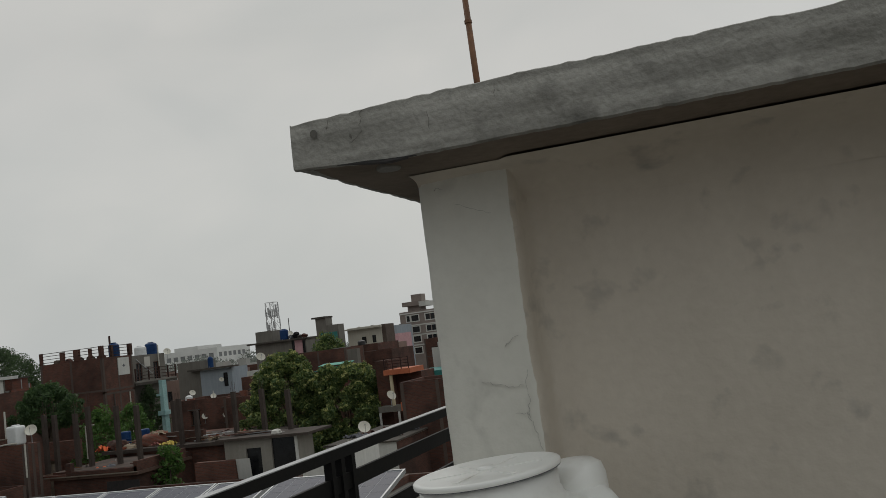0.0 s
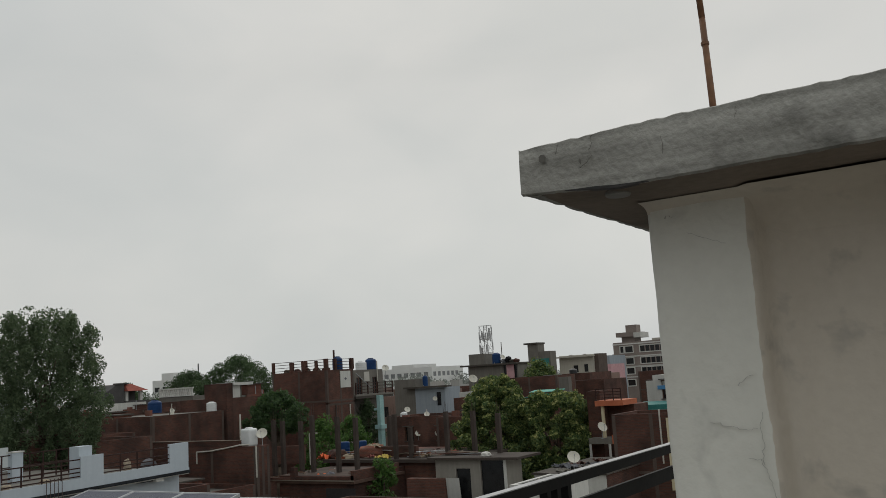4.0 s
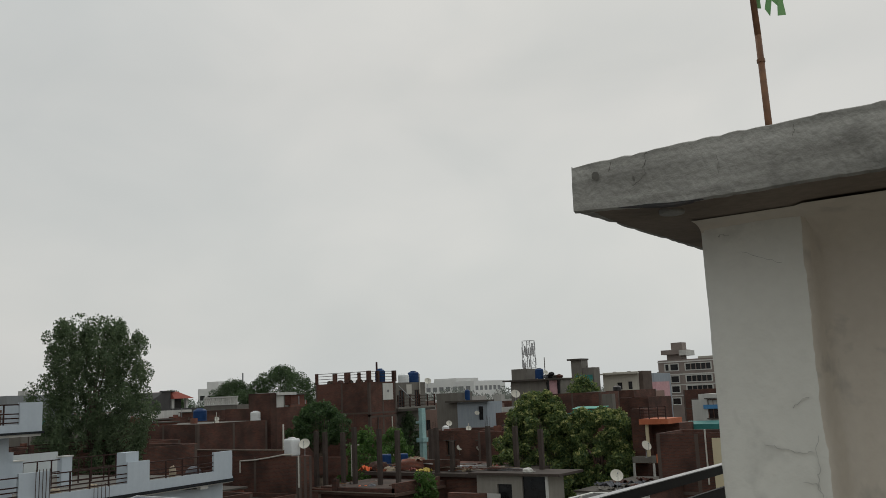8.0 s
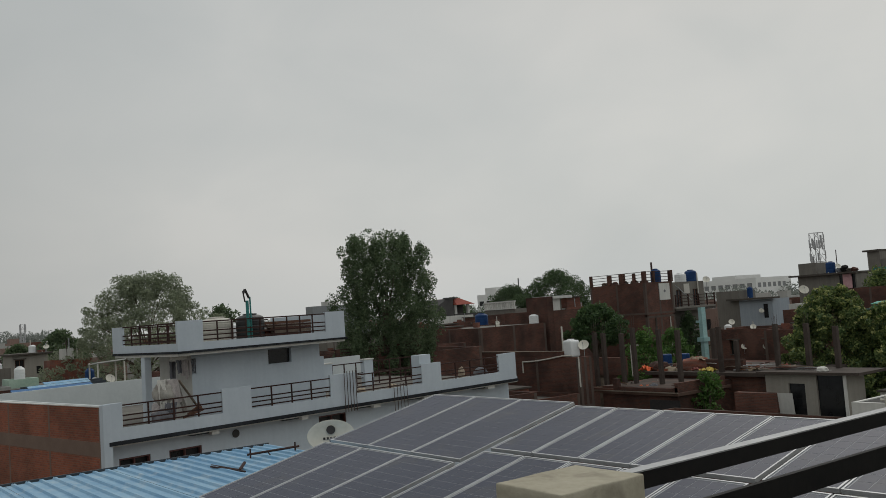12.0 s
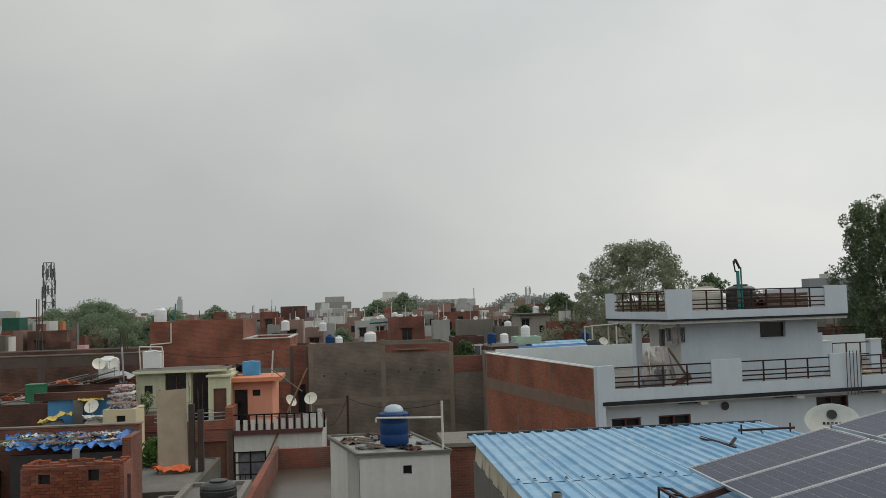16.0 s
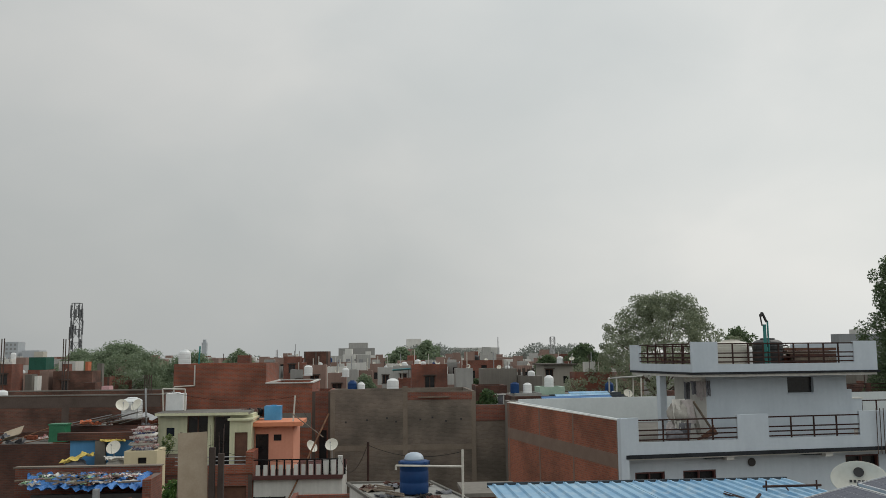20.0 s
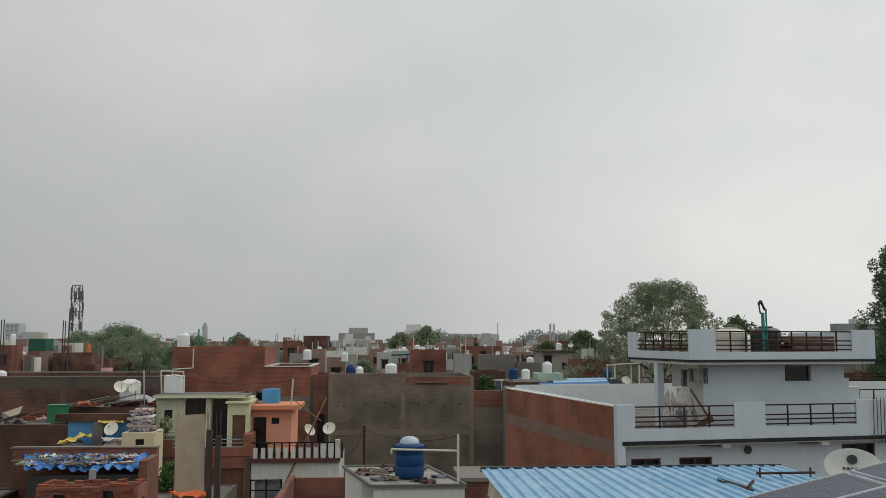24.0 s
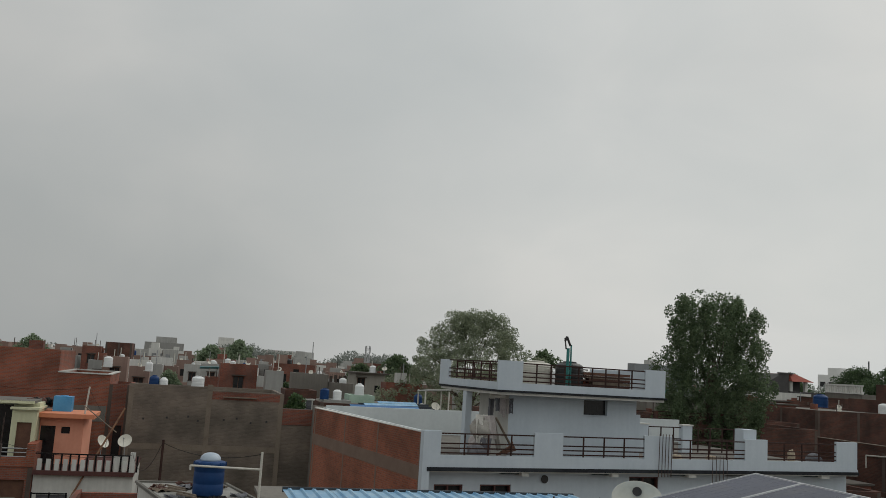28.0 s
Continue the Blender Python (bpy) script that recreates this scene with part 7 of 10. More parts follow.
# loose things along the brown wall top and the low dark roofs behind the blue hut
heap = random.Random(77)
for k in range(34):
    x, y = heap.uniform(-56.5, -51.6), heap.uniform(-23.5, -13.0)
    z = 6.2 if y > -15.7 else 5.42
    m = heap.randrange(4)
    if m == 0:
        single("scrap_sheet", Geo().obox(pose(x, y, z + 0.35, heap.uniform(-30, 30), heap.uniform(-35, 35), heap.uniform(0, 180)), heap.uniform(0.8, 1.8), heap.uniform(0.5, 0.9), 0.02), (STEEL, BOARD_TAN, CEMENT)[k % 3], "bent scrap sheet leaning on the low roof", "scrap", group="roof scrap")
    elif m == 1:
        single("bamboo_stick", Geo().rod((x, y, z), (x + heap.uniform(-0.8, 0.8), y + heap.uniform(0.5, 2.2), z + heap.uniform(0.2, 0.9)), 0.03, 6), BAMBOO, "bamboo stick leaning on the low roof", "stick", group="roof sticks")
    elif m == 2:
        rag("rag", "faded rag on the low roof", "rag", (x, y, z), 0.9, 0.7, (CLOTH_GREY, CLOTH_PALE, CLOTH_PRINT, RUST)[k % 4], k + 200, 0.35, 25 * k, 0, "roof rags")
    else:
        brick_pile(x, y, z, heap.randrange(2, 6), k, "the low roof")



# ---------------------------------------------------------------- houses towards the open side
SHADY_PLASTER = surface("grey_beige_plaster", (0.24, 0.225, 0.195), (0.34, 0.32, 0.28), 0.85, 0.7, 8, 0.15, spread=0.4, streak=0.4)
br = flat_house("brown_brick_house", "tall brown brick house with a railed roof", -62.4, 64.4, -55.4, 68.4, 11.66, BRICK_DARK, 0.5)
bands(br, -62.4, 64.4, -55.4, 68.4, (8.4,), BRICK_DARK, 0.2)
def roof_rail(a, b, z, h, stations, label):
    """Railing of thin rails between uneven brick piers, along one roof edge."""
    r = thing("roof_railing", label, "railing", (*a, z), group="roof railings")
    a, b = Vector((*a, z)), Vector((*b, z))
    for k, q in enumerate(stations):
        p, w, top = a.lerp(b, q), 0.12 + 0.05 * (k % 3), h * (1.04 if k in (0, len(stations) - 1) else 0.98 - 0.05 * (k % 2))
        part("pier", Geo().box(p.x - w, p.y - w, z, p.x + w, p.y + w, z + top), BRICK_DARK, r, "short dark brick pier")
    for f in (0.16, 0.46, 0.74, 0.98):
        o = Vector((0, 0, h * f))
        part("rail", Geo().beam(a + o, b + o, 0.035, 0.05), RAIL_BROWN, r, "thin brown rail")


roof_rail((-62.3, 64.5), (-55.5, 64.5), 11.66, 1.02, (0.0, 0.36, 0.60, 0.82, 1.0), "brown roof railing with uneven brick piers")
roof_rail((-55.5, 64.5), (-55.5, 68.3), 11.66, 1.02, (0.35, 1.0), "brown side railing of the tall brick house roof")
for k in range(5):
    lump("flower_pot_plant", "dry potted plant on the brown house roof", "plant", (-61.2 + 1.25 * k, 65.3, 11.6), 0.34, (BARK, RUST, COLUMN_GREY)[k % 3], k + 60, (1.2, 1, 1.1))
sh = thing("white_board", "white painted board with a small dark emblem on the brown house", "board", (-55.36, 67.1, 9.9))
part("board", Geo().box(-55.385, 66.35, 9.92, -55.33, 67.86, 11.5), WHITE_WALL, sh)
part("emblem", Geo().obox(pose(-55.325, 67.1, 10.75, 45), 0.012, 0.22, 0.22).obox(pose(-55.324, 67.1, 10.75), 0.012, 0.36, 0.07), CLOTH_GREY, sh, "small dark cross-shaped mark")
single("mast", Geo().rod((-56.6, 67.0, 11.16), (-56.6, 67.0, 13.6), 0.10, 6), BRICK_DARK, "dark mast on the brown house roof", "mast")
blue_tank(-56.1, 66.9, 11.16, 0, "dark blue plastic water tank on the brown house").scale = (1.05, 1.05, 1.55)
part("tie_band", Geo().box(-55.4, 64.4, 8.3, -55.385, 68.4, 8.48), COLUMN_BROWN, br, "cement tie band")
for y in (65.5, 67.6):
    part("rain_pipe", Geo().rod((-55.33, y, 3.5), (-55.33, y, 8.3), 0.06, 6), (COLUMN_GREY, PIPE_CREAM)[y > 67], br, "thin rain pipe down the brick wall")
bw = flat_house("grey_wing", "stained grey concrete wing with a railed balcony", -61.5, 69.6, -56.5, 74.6, 11.55, CEMENT, 0.3, east=((0.6, 8.9, 0.9, 1.9), (3.2, 8.9, 0.8, 1.9)), base=0.0)
part("pale_panel", Geo().box(-56.5, 71.45, 10.4, -56.47, 72.3, 11.35), WHITEWASH, bw, "pale blocked window")
part("balcony_slab", Geo().box(-56.5, 68.45, 8.95, -55.2, 74.6, 9.12), CEMENT, bw, "thin concrete balcony slab")
part("balcony_beam", Geo().box(-55.5, 68.45, 8.72, -55.25, 74.6, 8.95), COLUMN_GREY, bw, "dark edge beam")
brl = thing("balcony_railing", "dark rusty balcony railing with a broken stay", "railing", (-55.3, 71.5, 9.12), group="roof railings")
for z in (9.3, 9.6, 9.9, 10.2):
    part("rail", Geo().beam((-55.25, 68.5, z), (-55.25, 74.5, z), 0.04, 0.06), RAIL_BROWN, brl)
for y in (68.5, 70.4, 72.0, 73.3, 74.5):
    part("post", Geo().box(-55.3, y - 0.06, 9.12, -55.2, y + 0.06, 10.3), RAIL_BROWN, brl)
part("stay", Geo().rod((-55.3, 68.7, 11.2), (-55.25, 70.9, 9.7), 0.05, 6), STEEL, brl, "slanting pale pipe")
white_tank(-57.3, 72.05, 11.28, 0, "white plastic water tank on the grey wing").scale = (1.15, 1.15, 1.05)
blue_tank(-57.3, 73.7, 11.28, 0, "dark blue plastic water tank on the grey wing").scale = (1.25, 1.25, 1.28)
single("roof_pole", Geo().rod((-57.3, 74.5, 11.2), (-57.3, 74.5, 12.6), 0.04, 6), STEEL, "thin pole behind the grey wing", "pole", group="roof poles")
single("stand_pipe", Geo().rod((-56.4, 73.55, 9.0), (-56.4, 73.55, 12.4), 0.06, 6), PIPE_CREAM, "pale water pipe up to the blue tank", "pipe")
dish(-56.35, 74.9, 10.85, -40, "satellite dish at the end of the grey wing")
tp = thing("teal_tower_pipe", "pale teal painted stair column beside the grey wing", "column", (-53.5, 70.0, 0))
part("shaft", Geo().box(-53.75, 69.75, 0, -53.35, 70.35, 8.95), surface("pale_teal_paint", (0.26, 0.45, 0.45), (0.38, 0.57, 0.56), 0.8, 1, 8, 0.1), tp)
part("ledge", Geo().box(-54.0, 69.6, 5.7, -53.2, 70.5, 6.1), tp.children[0].data.materials[0], tp, "pale teal ledge")
part("ledge", Geo().box(-54.0, 69.6, 7.5, -53.6, 70.4, 7.7), tp.children[0].data.materials[0], tp)
bc = flat_house("brick_house", "brown brick house with a lower wing and a pale roof room", -60.05, 53.6, -57.3, 54.3, 10.93, BRICK_DARK, 0.2)
part("wing", Geo().box(-64, 54.3, 0, -57.3, 60.6, 9.68), BRICK_DARK, bc, "lower brick wing")
part("wing_parapet", Geo().box(-57.5, 55.9, 9.68, -57.3, 60.6, 9.86).box(-64, 60.4, 9.68, -57.5, 60.6, 9.86), BRICK, bc, "low brick parapet")
cp = thing("roof_shelter", "pale concrete roof room under an overhanging slab", "shelter", (-58.5, 55, 9.68))
part("wall", Geo().box(-59.6, 54.32, 9.68, -57.45, 55.3, 10.70), WHITE_WALL, cp, "weathered white wall")
# the side's shade is put into a greyer material than the front
part("side_wall", Geo().box(-59.6, 55.3, 9.68, -57.9, 55.9, 10.70), CEMENT, cp, "side wall coloured grey for its shade")
part("slab", Geo().box(-60.0, 54.31, 10.72, -57.2, 56.6, 10.96), WHITE_WALL, cp, "thick pale slab")
part("base", Geo().box(-58.4, 55.9, 9.69, -57.32, 56.9, 9.82), WHITE_WALL, cp, "pale plinth")
for y, h in ((57.6, 0.7), (58.4, 0.35)):
    single("roof_pole", Geo().rod((-57.9, y, 9.68), (-57.9, y, 9.9 + h), 0.04, 6), STEEL, "thin upright pole on a brick roof", "pole", group="roof poles")
nk = small_white_tank(-58.2, 52.7, 8.66, 0, "white plastic water tank on a brown brick wall")
nk.scale = (1.25, 1.25, 0.95)
flat_house("brick_house", "low brown brick house with blind walls", -66, 46.0, -57.5, 53.4, 8.68, BRICK_DARK, 0.04)
flat_house("brick_house", "wide low brown brick house", -76, 50.8, -66.9, 59.7, 8.7, BRICK_DARK, 0.5, east=((3, 6.2, 0.9, 1.2), (7, 6.2, 0.9, 1.2)))
flat_house("brick_house", "brown brick house with a plain parapet", -67.5, 36.0, -58, 44.8, 7.6, BRICK_DARK, 0.5)
blue_tank(-69.4, 55.85, 8.25, 0, "blue plastic water tank on a pipe stand").scale = (1.4, 1.4, 1.4)
RED_TILE = surface("weathered_red_tile", (0.22, 0.05, 0.035), (0.32, 0.085, 0.06), 0.85, 1.2, 14, 0.2)
rr = thing("red_roofed_house", "charcoal house with a sloping roof and a small red tiled porch", "house", (-98, 73, 0))
part("wall", Geo().box(-101.5, 72.0, 0, -95.0, 76.6, 9.85), CHARCOAL, rr)
part("sloping_block", Geo().add([(-101.5, 68.95, 0), (-95.2, 68.95, 0), (-95.2, 71.98, 0), (-101.5, 71.98, 0), (-101.5, 69.1, 10.95), (-95.2, 69.1, 10.95), (-95.2, 71.0, 11.95), (-101.5, 71.0, 11.95), (-95.2, 71.98, 11.95), (-101.5, 71.98, 11.95)],
     [(3, 2, 1, 0), (0, 1, 5, 4), (4, 5, 6, 7), (7, 6, 8, 9), (2, 3, 9, 8), (1, 2, 8, 6, 5), (3, 0, 4, 7, 9)]), CHARCOAL, rr, "charcoal block with a sloping top")
part("ridge_tiles", Geo().box(-95.6, 70.6, 11.95, -95.1, 72.6, 12.12), CHARCOAL, rr)
part("red_porch", Geo().add([(-101, 72.0, 11.08), (-94.5, 72.0, 11.08), (-94.5, 75.15, 11.08), (-101, 75.15, 11.08), (-100, 72.3, 12.0), (-95.5, 72.3, 12.0), (-95.5, 73.2, 12.0), (-100, 73.2, 12.0)],
     [(0, 1, 5, 4), (1, 2, 6, 5), (2, 3, 7, 6), (3, 0, 4, 7), (4, 5, 6, 7), (3, 2, 1, 0)]), RED_TILE, rr, "red hipped tile roof")
part("porch_room", Geo().box(-100.5, 72.2, 9.86, -96.5, 74.6, 11.07), CHARCOAL, rr, "shaded porch wall")
for y in (72.15, 74.3):
    part("porch_post", Geo().box(-95.5, y, 9.86, -95.1, y + 0.35, 11.07), WHITE_WALL, rr, "white porch post")
flat_house("grey_house", "grey house with a pale roof balustrade", -99.2, 80.6, -92.5, 84, 10.0, CEMENT, 0.1)
blr = thing("roof_balustrade", "pale concrete balustrade along a roof edge", "balustrade", (-95.8, 80.6, 10.0))
part("top_rail", Geo().box(-99.2, 80.5, 10.95, -92.45, 80.75, 11.15), WHITE_WALL, blr)
part("base_rail", Geo().box(-99.2, 80.5, 10.0, -92.45, 80.75, 10.15), WHITE_WALL, blr)
for k in range(17):
    part("baluster", Geo().box(-99.15 + 0.4 * k, 80.55, 10.15, -98.95 + 0.4 * k, 80.7, 10.95), WHITE_WALL, blr)
flat_house("white_house", "long white house with a flat eave", -94.9, 65.9, -92.05, 69.5, 9.44, WHITE_WALL, 0.3, south=((0.4, 7.4, 0.8, 1.2), (1.6, 7.4, 0.8, 1.2)))
gt = flat_house("grey_house", "slate grey house with a roof box behind the tall tree", -96.8, 50.65, -95, 58.5, 12.0, GREY_BLUE, 0.4)
part("roof_box", Geo().box(-96.4, 52.6, 11.6, -95.05, 54.25, 12.5), WHITE_WALL, gt, "pale roof box")
flat_house("grey_house", "low grey wing before the slate grey house", -94.9, 49.6, -90, 62, 8.25, CEMENT, 0.2, east=((3.4, 5.6, 1.2, 1.3), (7, 5.6, 1.2, 1.3)))
single("teal_sheet", Geo().box(-90.4, 51.2, 8.05, -90.34, 52.4, 9.45), TEAL, "teal painted sheet standing on a low grey roof", "sheet")
flat_house("brick_house", "brown brick house in the middle ground", -92, 60, -82, 68.9, 8.9, BRICK_DARK, 0.4)

wk = flat_house("brick_house", "low red brick house carrying a white tank", -54.7, 42.0, -42.35, 43.2, 6.6, BRICK_DARK, 0.05)
sq = thing("water_tank", "white square-shouldered plastic water tank on a low red brick house", "water tank", (-43.55, 42.60, 6.58))
bx = new("body", rounded_box("body", -43.97, 42.18, 6.58, -43.13, 43.02, 7.72, 0.14, PVC_WHITE, 12, 0.004))
bx.parent, bx.matrix_parent_inverse = sq, Matrix.Translation((43.55, -42.60, -6.58))
part("lid", Geo().lathe([(0.26, 0), (0.26, 0.06), (0.2, 0.09), (0.001, 0.1)], 20, (-43.55, 42.60, 7.70)), PVC_WHITE, sq, "round screw lid")
for zz in (6.9, 7.2):
    part("band", Geo().box(-43.95, 42.172, zz, -43.15, 42.184, zz + 0.05), PVC_WHITE, sq)
dish(-42.75, 43.0, 6.56, -60, "pale satellite dish beside the white tank")
part("upper_wall", Geo().box(-54.7, 42.02, 6.6, -43.85, 42.24, 6.98), BRICK_DARK, wk, "raised brick parapet")
part("capping", Geo().box(-54.7, 42.0, 6.981, -43.82, 42.27, 7.02), SMEAR, wk, "pale mortar capping")
pipe_run([(-47.9, 41.95, 5.5), (-47.9, 41.95, 6.28), (-46.6, 41.95, 6.34), (-45.2, 41.95, 6.50), (-43.8, 41.95, 6.70), (-42.9, 41.95, 6.72)], 0.05)
pipe_run([(-42.30, 41.95, 6.66), (-42.30, 41.95, 4.65)], 0.05)
single("pale_pole", Geo().rod((-44.76, 43.0, 6.2), (-44.76, 43.0, 8.65), 0.06, 6), PIPE_CREAM, "pale pole beside the white tank", "pole")
flat_house("brick_house", "low brown brick house in front of the unfinished building", -52, 36.5, -42, 41.5, 4.3, BRICK_DARK, 0.3, east=((2, 2.2, 1.2, 1.3),))
flat_house("brick_house", "low brick house behind the blue house end", -50, 30, -40.5, 36.4, 5.0, BRICK_DARK, 0.3)

BRICK_DUST = surface("brick_dust_floor", (0.085, 0.05, 0.038), (0.15, 0.092, 0.068), 0.95, 1.4, 16, 0.4, spread=0.45, blotch=((0.045, 0.034, 0.03), 2.2, 0.54))
un = thing("unfinished_house", "unfinished brick house with bare concrete columns", "house", (-38, 50, 0))
part("ground_storey", Geo().box(-42.5, 44.2, 0, -36.2, 56, 4.5), BRICK_DARK, un)
part("slab", Geo().box(-43.2, 49.4, 4.72, -31.5, 57, 4.95), COLUMN_DARK, un, "rough concrete floor slab")
part("lower_slab", Geo().box(-42.6, 44.0, 4.02, -36.0, 49.4, 4.2), BRICK_DUST, un, "brick-strewn lower floor")
part("wall", Geo().box(-42.8, 49.7, 0, -32, 61, 4.72), BRICK_DARK, un)
for bx in ((-48.3, 50.0, 4.6, -45.6, 50.3, 5.9), (-36.4, 44.2, 4.2, -36.15, 49.0, 4.8), (-44.2, 44.0, 4.2, -41.35, 44.22, 4.36), (-40.9, 44.02, 4.2, -36.4, 44.22, 4.48), (-41.32, 43.98, 4.2, -40.92, 44.3, 5.0), (-39.0, 50.9, 4.95, -36.0, 51.2, 5.7)):
    part("parapet", Geo().box(*bx), BRICK_DARK, un, "half-built brick parapet")
part("slab_lip", Geo().box(-44.3, 43.9, 4.18, -36.0, 44.0, 4.24), SMEAR, un, "pale broken slab edge")
# no opening here: its shade is a dark sheet on the wall
part("dark_opening", Geo().box(-38.3, 43.985, 2.6, -35.9, 43.996, 3.75), INK, un, "dark sheet standing in for an open bay's shade")
for x, y, z0, z1 in ((-44.61, 46.0, 4.0, 8.2), (-43.96, 46.2, 4.0, 8.15), (-42.09, 46.0, 4.2, 8.1), (-41.05, 46.0, 4.2, 8.45), (-38.84, 46.0, 4.2, 8.3), (-37.29, 46.0, 4.2, 8.2), (-36.85, 49.7, 4.95, 8.15), (-36.0, 50.3, 4.95, 7.2), (-32.81, 50.0, 4.95, 8.2), (-28.86, 47.0, 5.2, 8.3), (-27.1, 47.0, 5.2, 8.1), (-40.5, 53.98, 4.95, 7.87)):
    column(x, y, z0, z1 - z0)
pipe_run([(-41.6, 46.3, 4.95), (-41.6, 46.3, 7.0), (-40.9, 46.3, 7.05)], 0.04)
rag("tarpaulin", "orange tarpaulin thrown over a heap on the unfinished floor", "tarpaulin", (-43.4, 50.0, 4.97), 1.0, 0.9, TARP_ORANGE, 31, 0.42)
rag("tarpaulin", "orange tarpaulin on the lower floor", "tarpaulin", (-39.4, 45.0, 4.22), 0.8, 0.8, TARP_ORANGE, 34, 0.42)
tagged(lump("rubble", "heap of broken brick on the unfinished floor", "rubble", (-42.6, 50.4, 5.1), 0.62, BRICK_DARK, 35, (1.3, 0.8, 0.75)), kind="stuff")
lump("sand_mound", "tan mound of sand on the unfinished floor", "sand", (-41.6, 50.3, 5.02), 0.42, BOARD_TAN, 39, (1.3, 0.8, 0.55))
tagged(lump("rubble", "heap of broken brick with sand on top", "rubble", (-40.0, 51.0, 5.25), 0.85, BRICK, 36, (1.3, 0.8, 0.7)), kind="stuff")
rag("cloth", "tan sheet thrown over the broken brick", "cloth", (-39.6, 50.9, 5.62), 1.1, 0.7, BOARD_TAN, 38, 0.3)
rag("cloth", "yellow cloth on the unfinished floor", "cloth", (-38.2, 50.0, 4.97), 1.0, 0.7, CLOTH_YELLOW, 37, 0.3)
lump("sack", "dark sack on the lower floor beside the tarpaulin", "sack", (-38.8, 45.1, 4.42), 0.26, CLOTH_GREY, 52, (1.3, 0.8, 0.9))
for k in range(7):
    single("scrap_stick", Geo().beam((-43.9 + 0.32 * k, 44.3 + 0.12 * k, 4.30), (-42.7 + 0.36 * k, 44.9, 4.42 + 0.06 * (k % 3)), 0.06, 0.06), (TIMBER, BAMBOO, SMEAR)[k % 3], "pale stick lying on the lower floor", "stick", group="lower floor sticks")
bdm = thing("plastic_drum", "blue plastic drum on the unfinished floor", "drum", (-43.35, 52.0, 4.95))
part("body", Geo().lathe([(0.001, 0), (0.42, 0), (0.44, 0.05), (0.44, 0.45), (0.46, 0.5), (0.44, 0.55), (0.44, 0.95), (0.4, 1.02), (0.001, 1.02)], 20, (-43.35, 52.0, 4.95)), PVC_BLUE, bdm)
part("body_pair", Geo().lathe([(0.001, 0), (0.42, 0), (0.44, 0.05), (0.44, 0.95), (0.4, 1.02), (0.001, 1.02)], 20, (-42.2, 52.6, 4.95)), PVC_BLUE, bdm)
for k in range(12):
    a = (-38.5 + pile.uniform(-3, 4), 49.6 + pile.uniform(0, 2), 5.0 + 0.04 * k)
    single("scrap_plank", Geo().obox(pose(*a, 0, 0, pile.uniform(-30, 30)), pile.uniform(1.5, 3), 0.14, 0.05), (TIMBER, STEEL)[k % 2], "loose plank on the unfinished floor", "plank", group="loose planks")

lh = flat_house("low_plaster_house", "low grey-beige plastered house with a dark doorway and an open bay", -30.35, 44.8, -25.5, 46.6, 5.42, SHADY_PLASTER, 0.02, south=((1.42, 2.6, 1.0, 2.3), (3.12, 1.6, 1.6, 3.76)))
part("brick_base", Geo().box(-32.2, 44.35, 0, -29.45, 44.795, 4.36), BRICK_DARK, lh, "dark brick lean-to beside the door")
part("roof_slab", Geo().box(-30.7, 44.45, 5.423, -24.6, 47.4, 5.56), COLUMN_DARK, lh, "rough concrete roof slab")
# brown shadow of the bay, put in as a coloured sheet
part("bay_shade", Geo().box(-27.2, 45.6, 1.6, -25.65, 45.62, 5.3), SMEAR, lh, "brown sheet standing in for the shade inside the bay")
part("leaning_sheet", Geo().obox(pose(-28.97, 44.5, 3.75, 6), 0.92, 0.03, 1.3), WHITE_WALL, lh, "white sheet leaning at the door")
part("white_post", Geo().box(-25.66, 44.72, 0, -25.5, 44.8, 5.42), WHITE_WALL, lh, "white corner post")
for k in range(7):
    single("scrap_plank", Geo().obox(pose(-29.5 + pile.uniform(-1.0, 1.6), 45.2 + pile.uniform(0, 1.6), 5.5 + 0.04 * k, 0, 0, pile.uniform(-15, 15)), 2.6, 0.16, 0.05), (TIMBER, STEEL, RUST)[k % 3], "loose plank on the low roof", "plank", group="low roof planks")
lump("sack", "pale sack on the low roof", "sack", (-26.9, 45.0, 5.66), 0.26, CLOTH_WHITE, 51, (1.2, 0.8, 0.7))

flat_house("brick_house", "dark brick house wall with small dishes", -49.0, 64.9, -43.3, 69.9, 7.02, BRICK_DARK, 0.5, south=((2, 4.9, 0.9, 1.2), (5.4, 4.9, 0.9, 1.2)))
flat_house("brick_house", "dark brick house beside the yellow-green tree", -42, 62.5, -35.5, 70, 7.0, BRICK_DARK, 0.4)
dish(-45.6, 64.9, 4.95, -50, "white dish on the unfinished floor edge").scale = (0.75, 0.75, 0.75)
dish(-43.6, 65.0, 4.9, -40).scale = (0.75, 0.75, 0.75)
dish(-47.5, 66.1, 7.0, -40).scale = (0.75, 0.75, 0.75)
BLUE_DULL = surface("faded_blue_grey_paint", (0.26, 0.30, 0.34), (0.37, 0.41, 0.45), 0.85, 0.6, 8, 0.12, spread=0.45, streak=0.4)
bg = flat_house("blue_grey_house", "pale blue-grey house with a dark doorway", -58.95, 83.8, -54.9, 87.0, 9.2, BLUE_DULL, 0.3, south=((2.9, 7.2, 0.6, 1.5),))
part("eave", Geo().box(-60.2, 83.2, 9.22, -54.2, 84.2, 9.42), COLUMN_GREY, bg, "dark overhanging slab")
part("side_block", Geo().box(-62.0, 84.0, 0, -59.0, 87.0, 10.3), CEMENT, bg, "grey plastered stair block")
blue_tank(-58.3, 85, 9.42, 0)
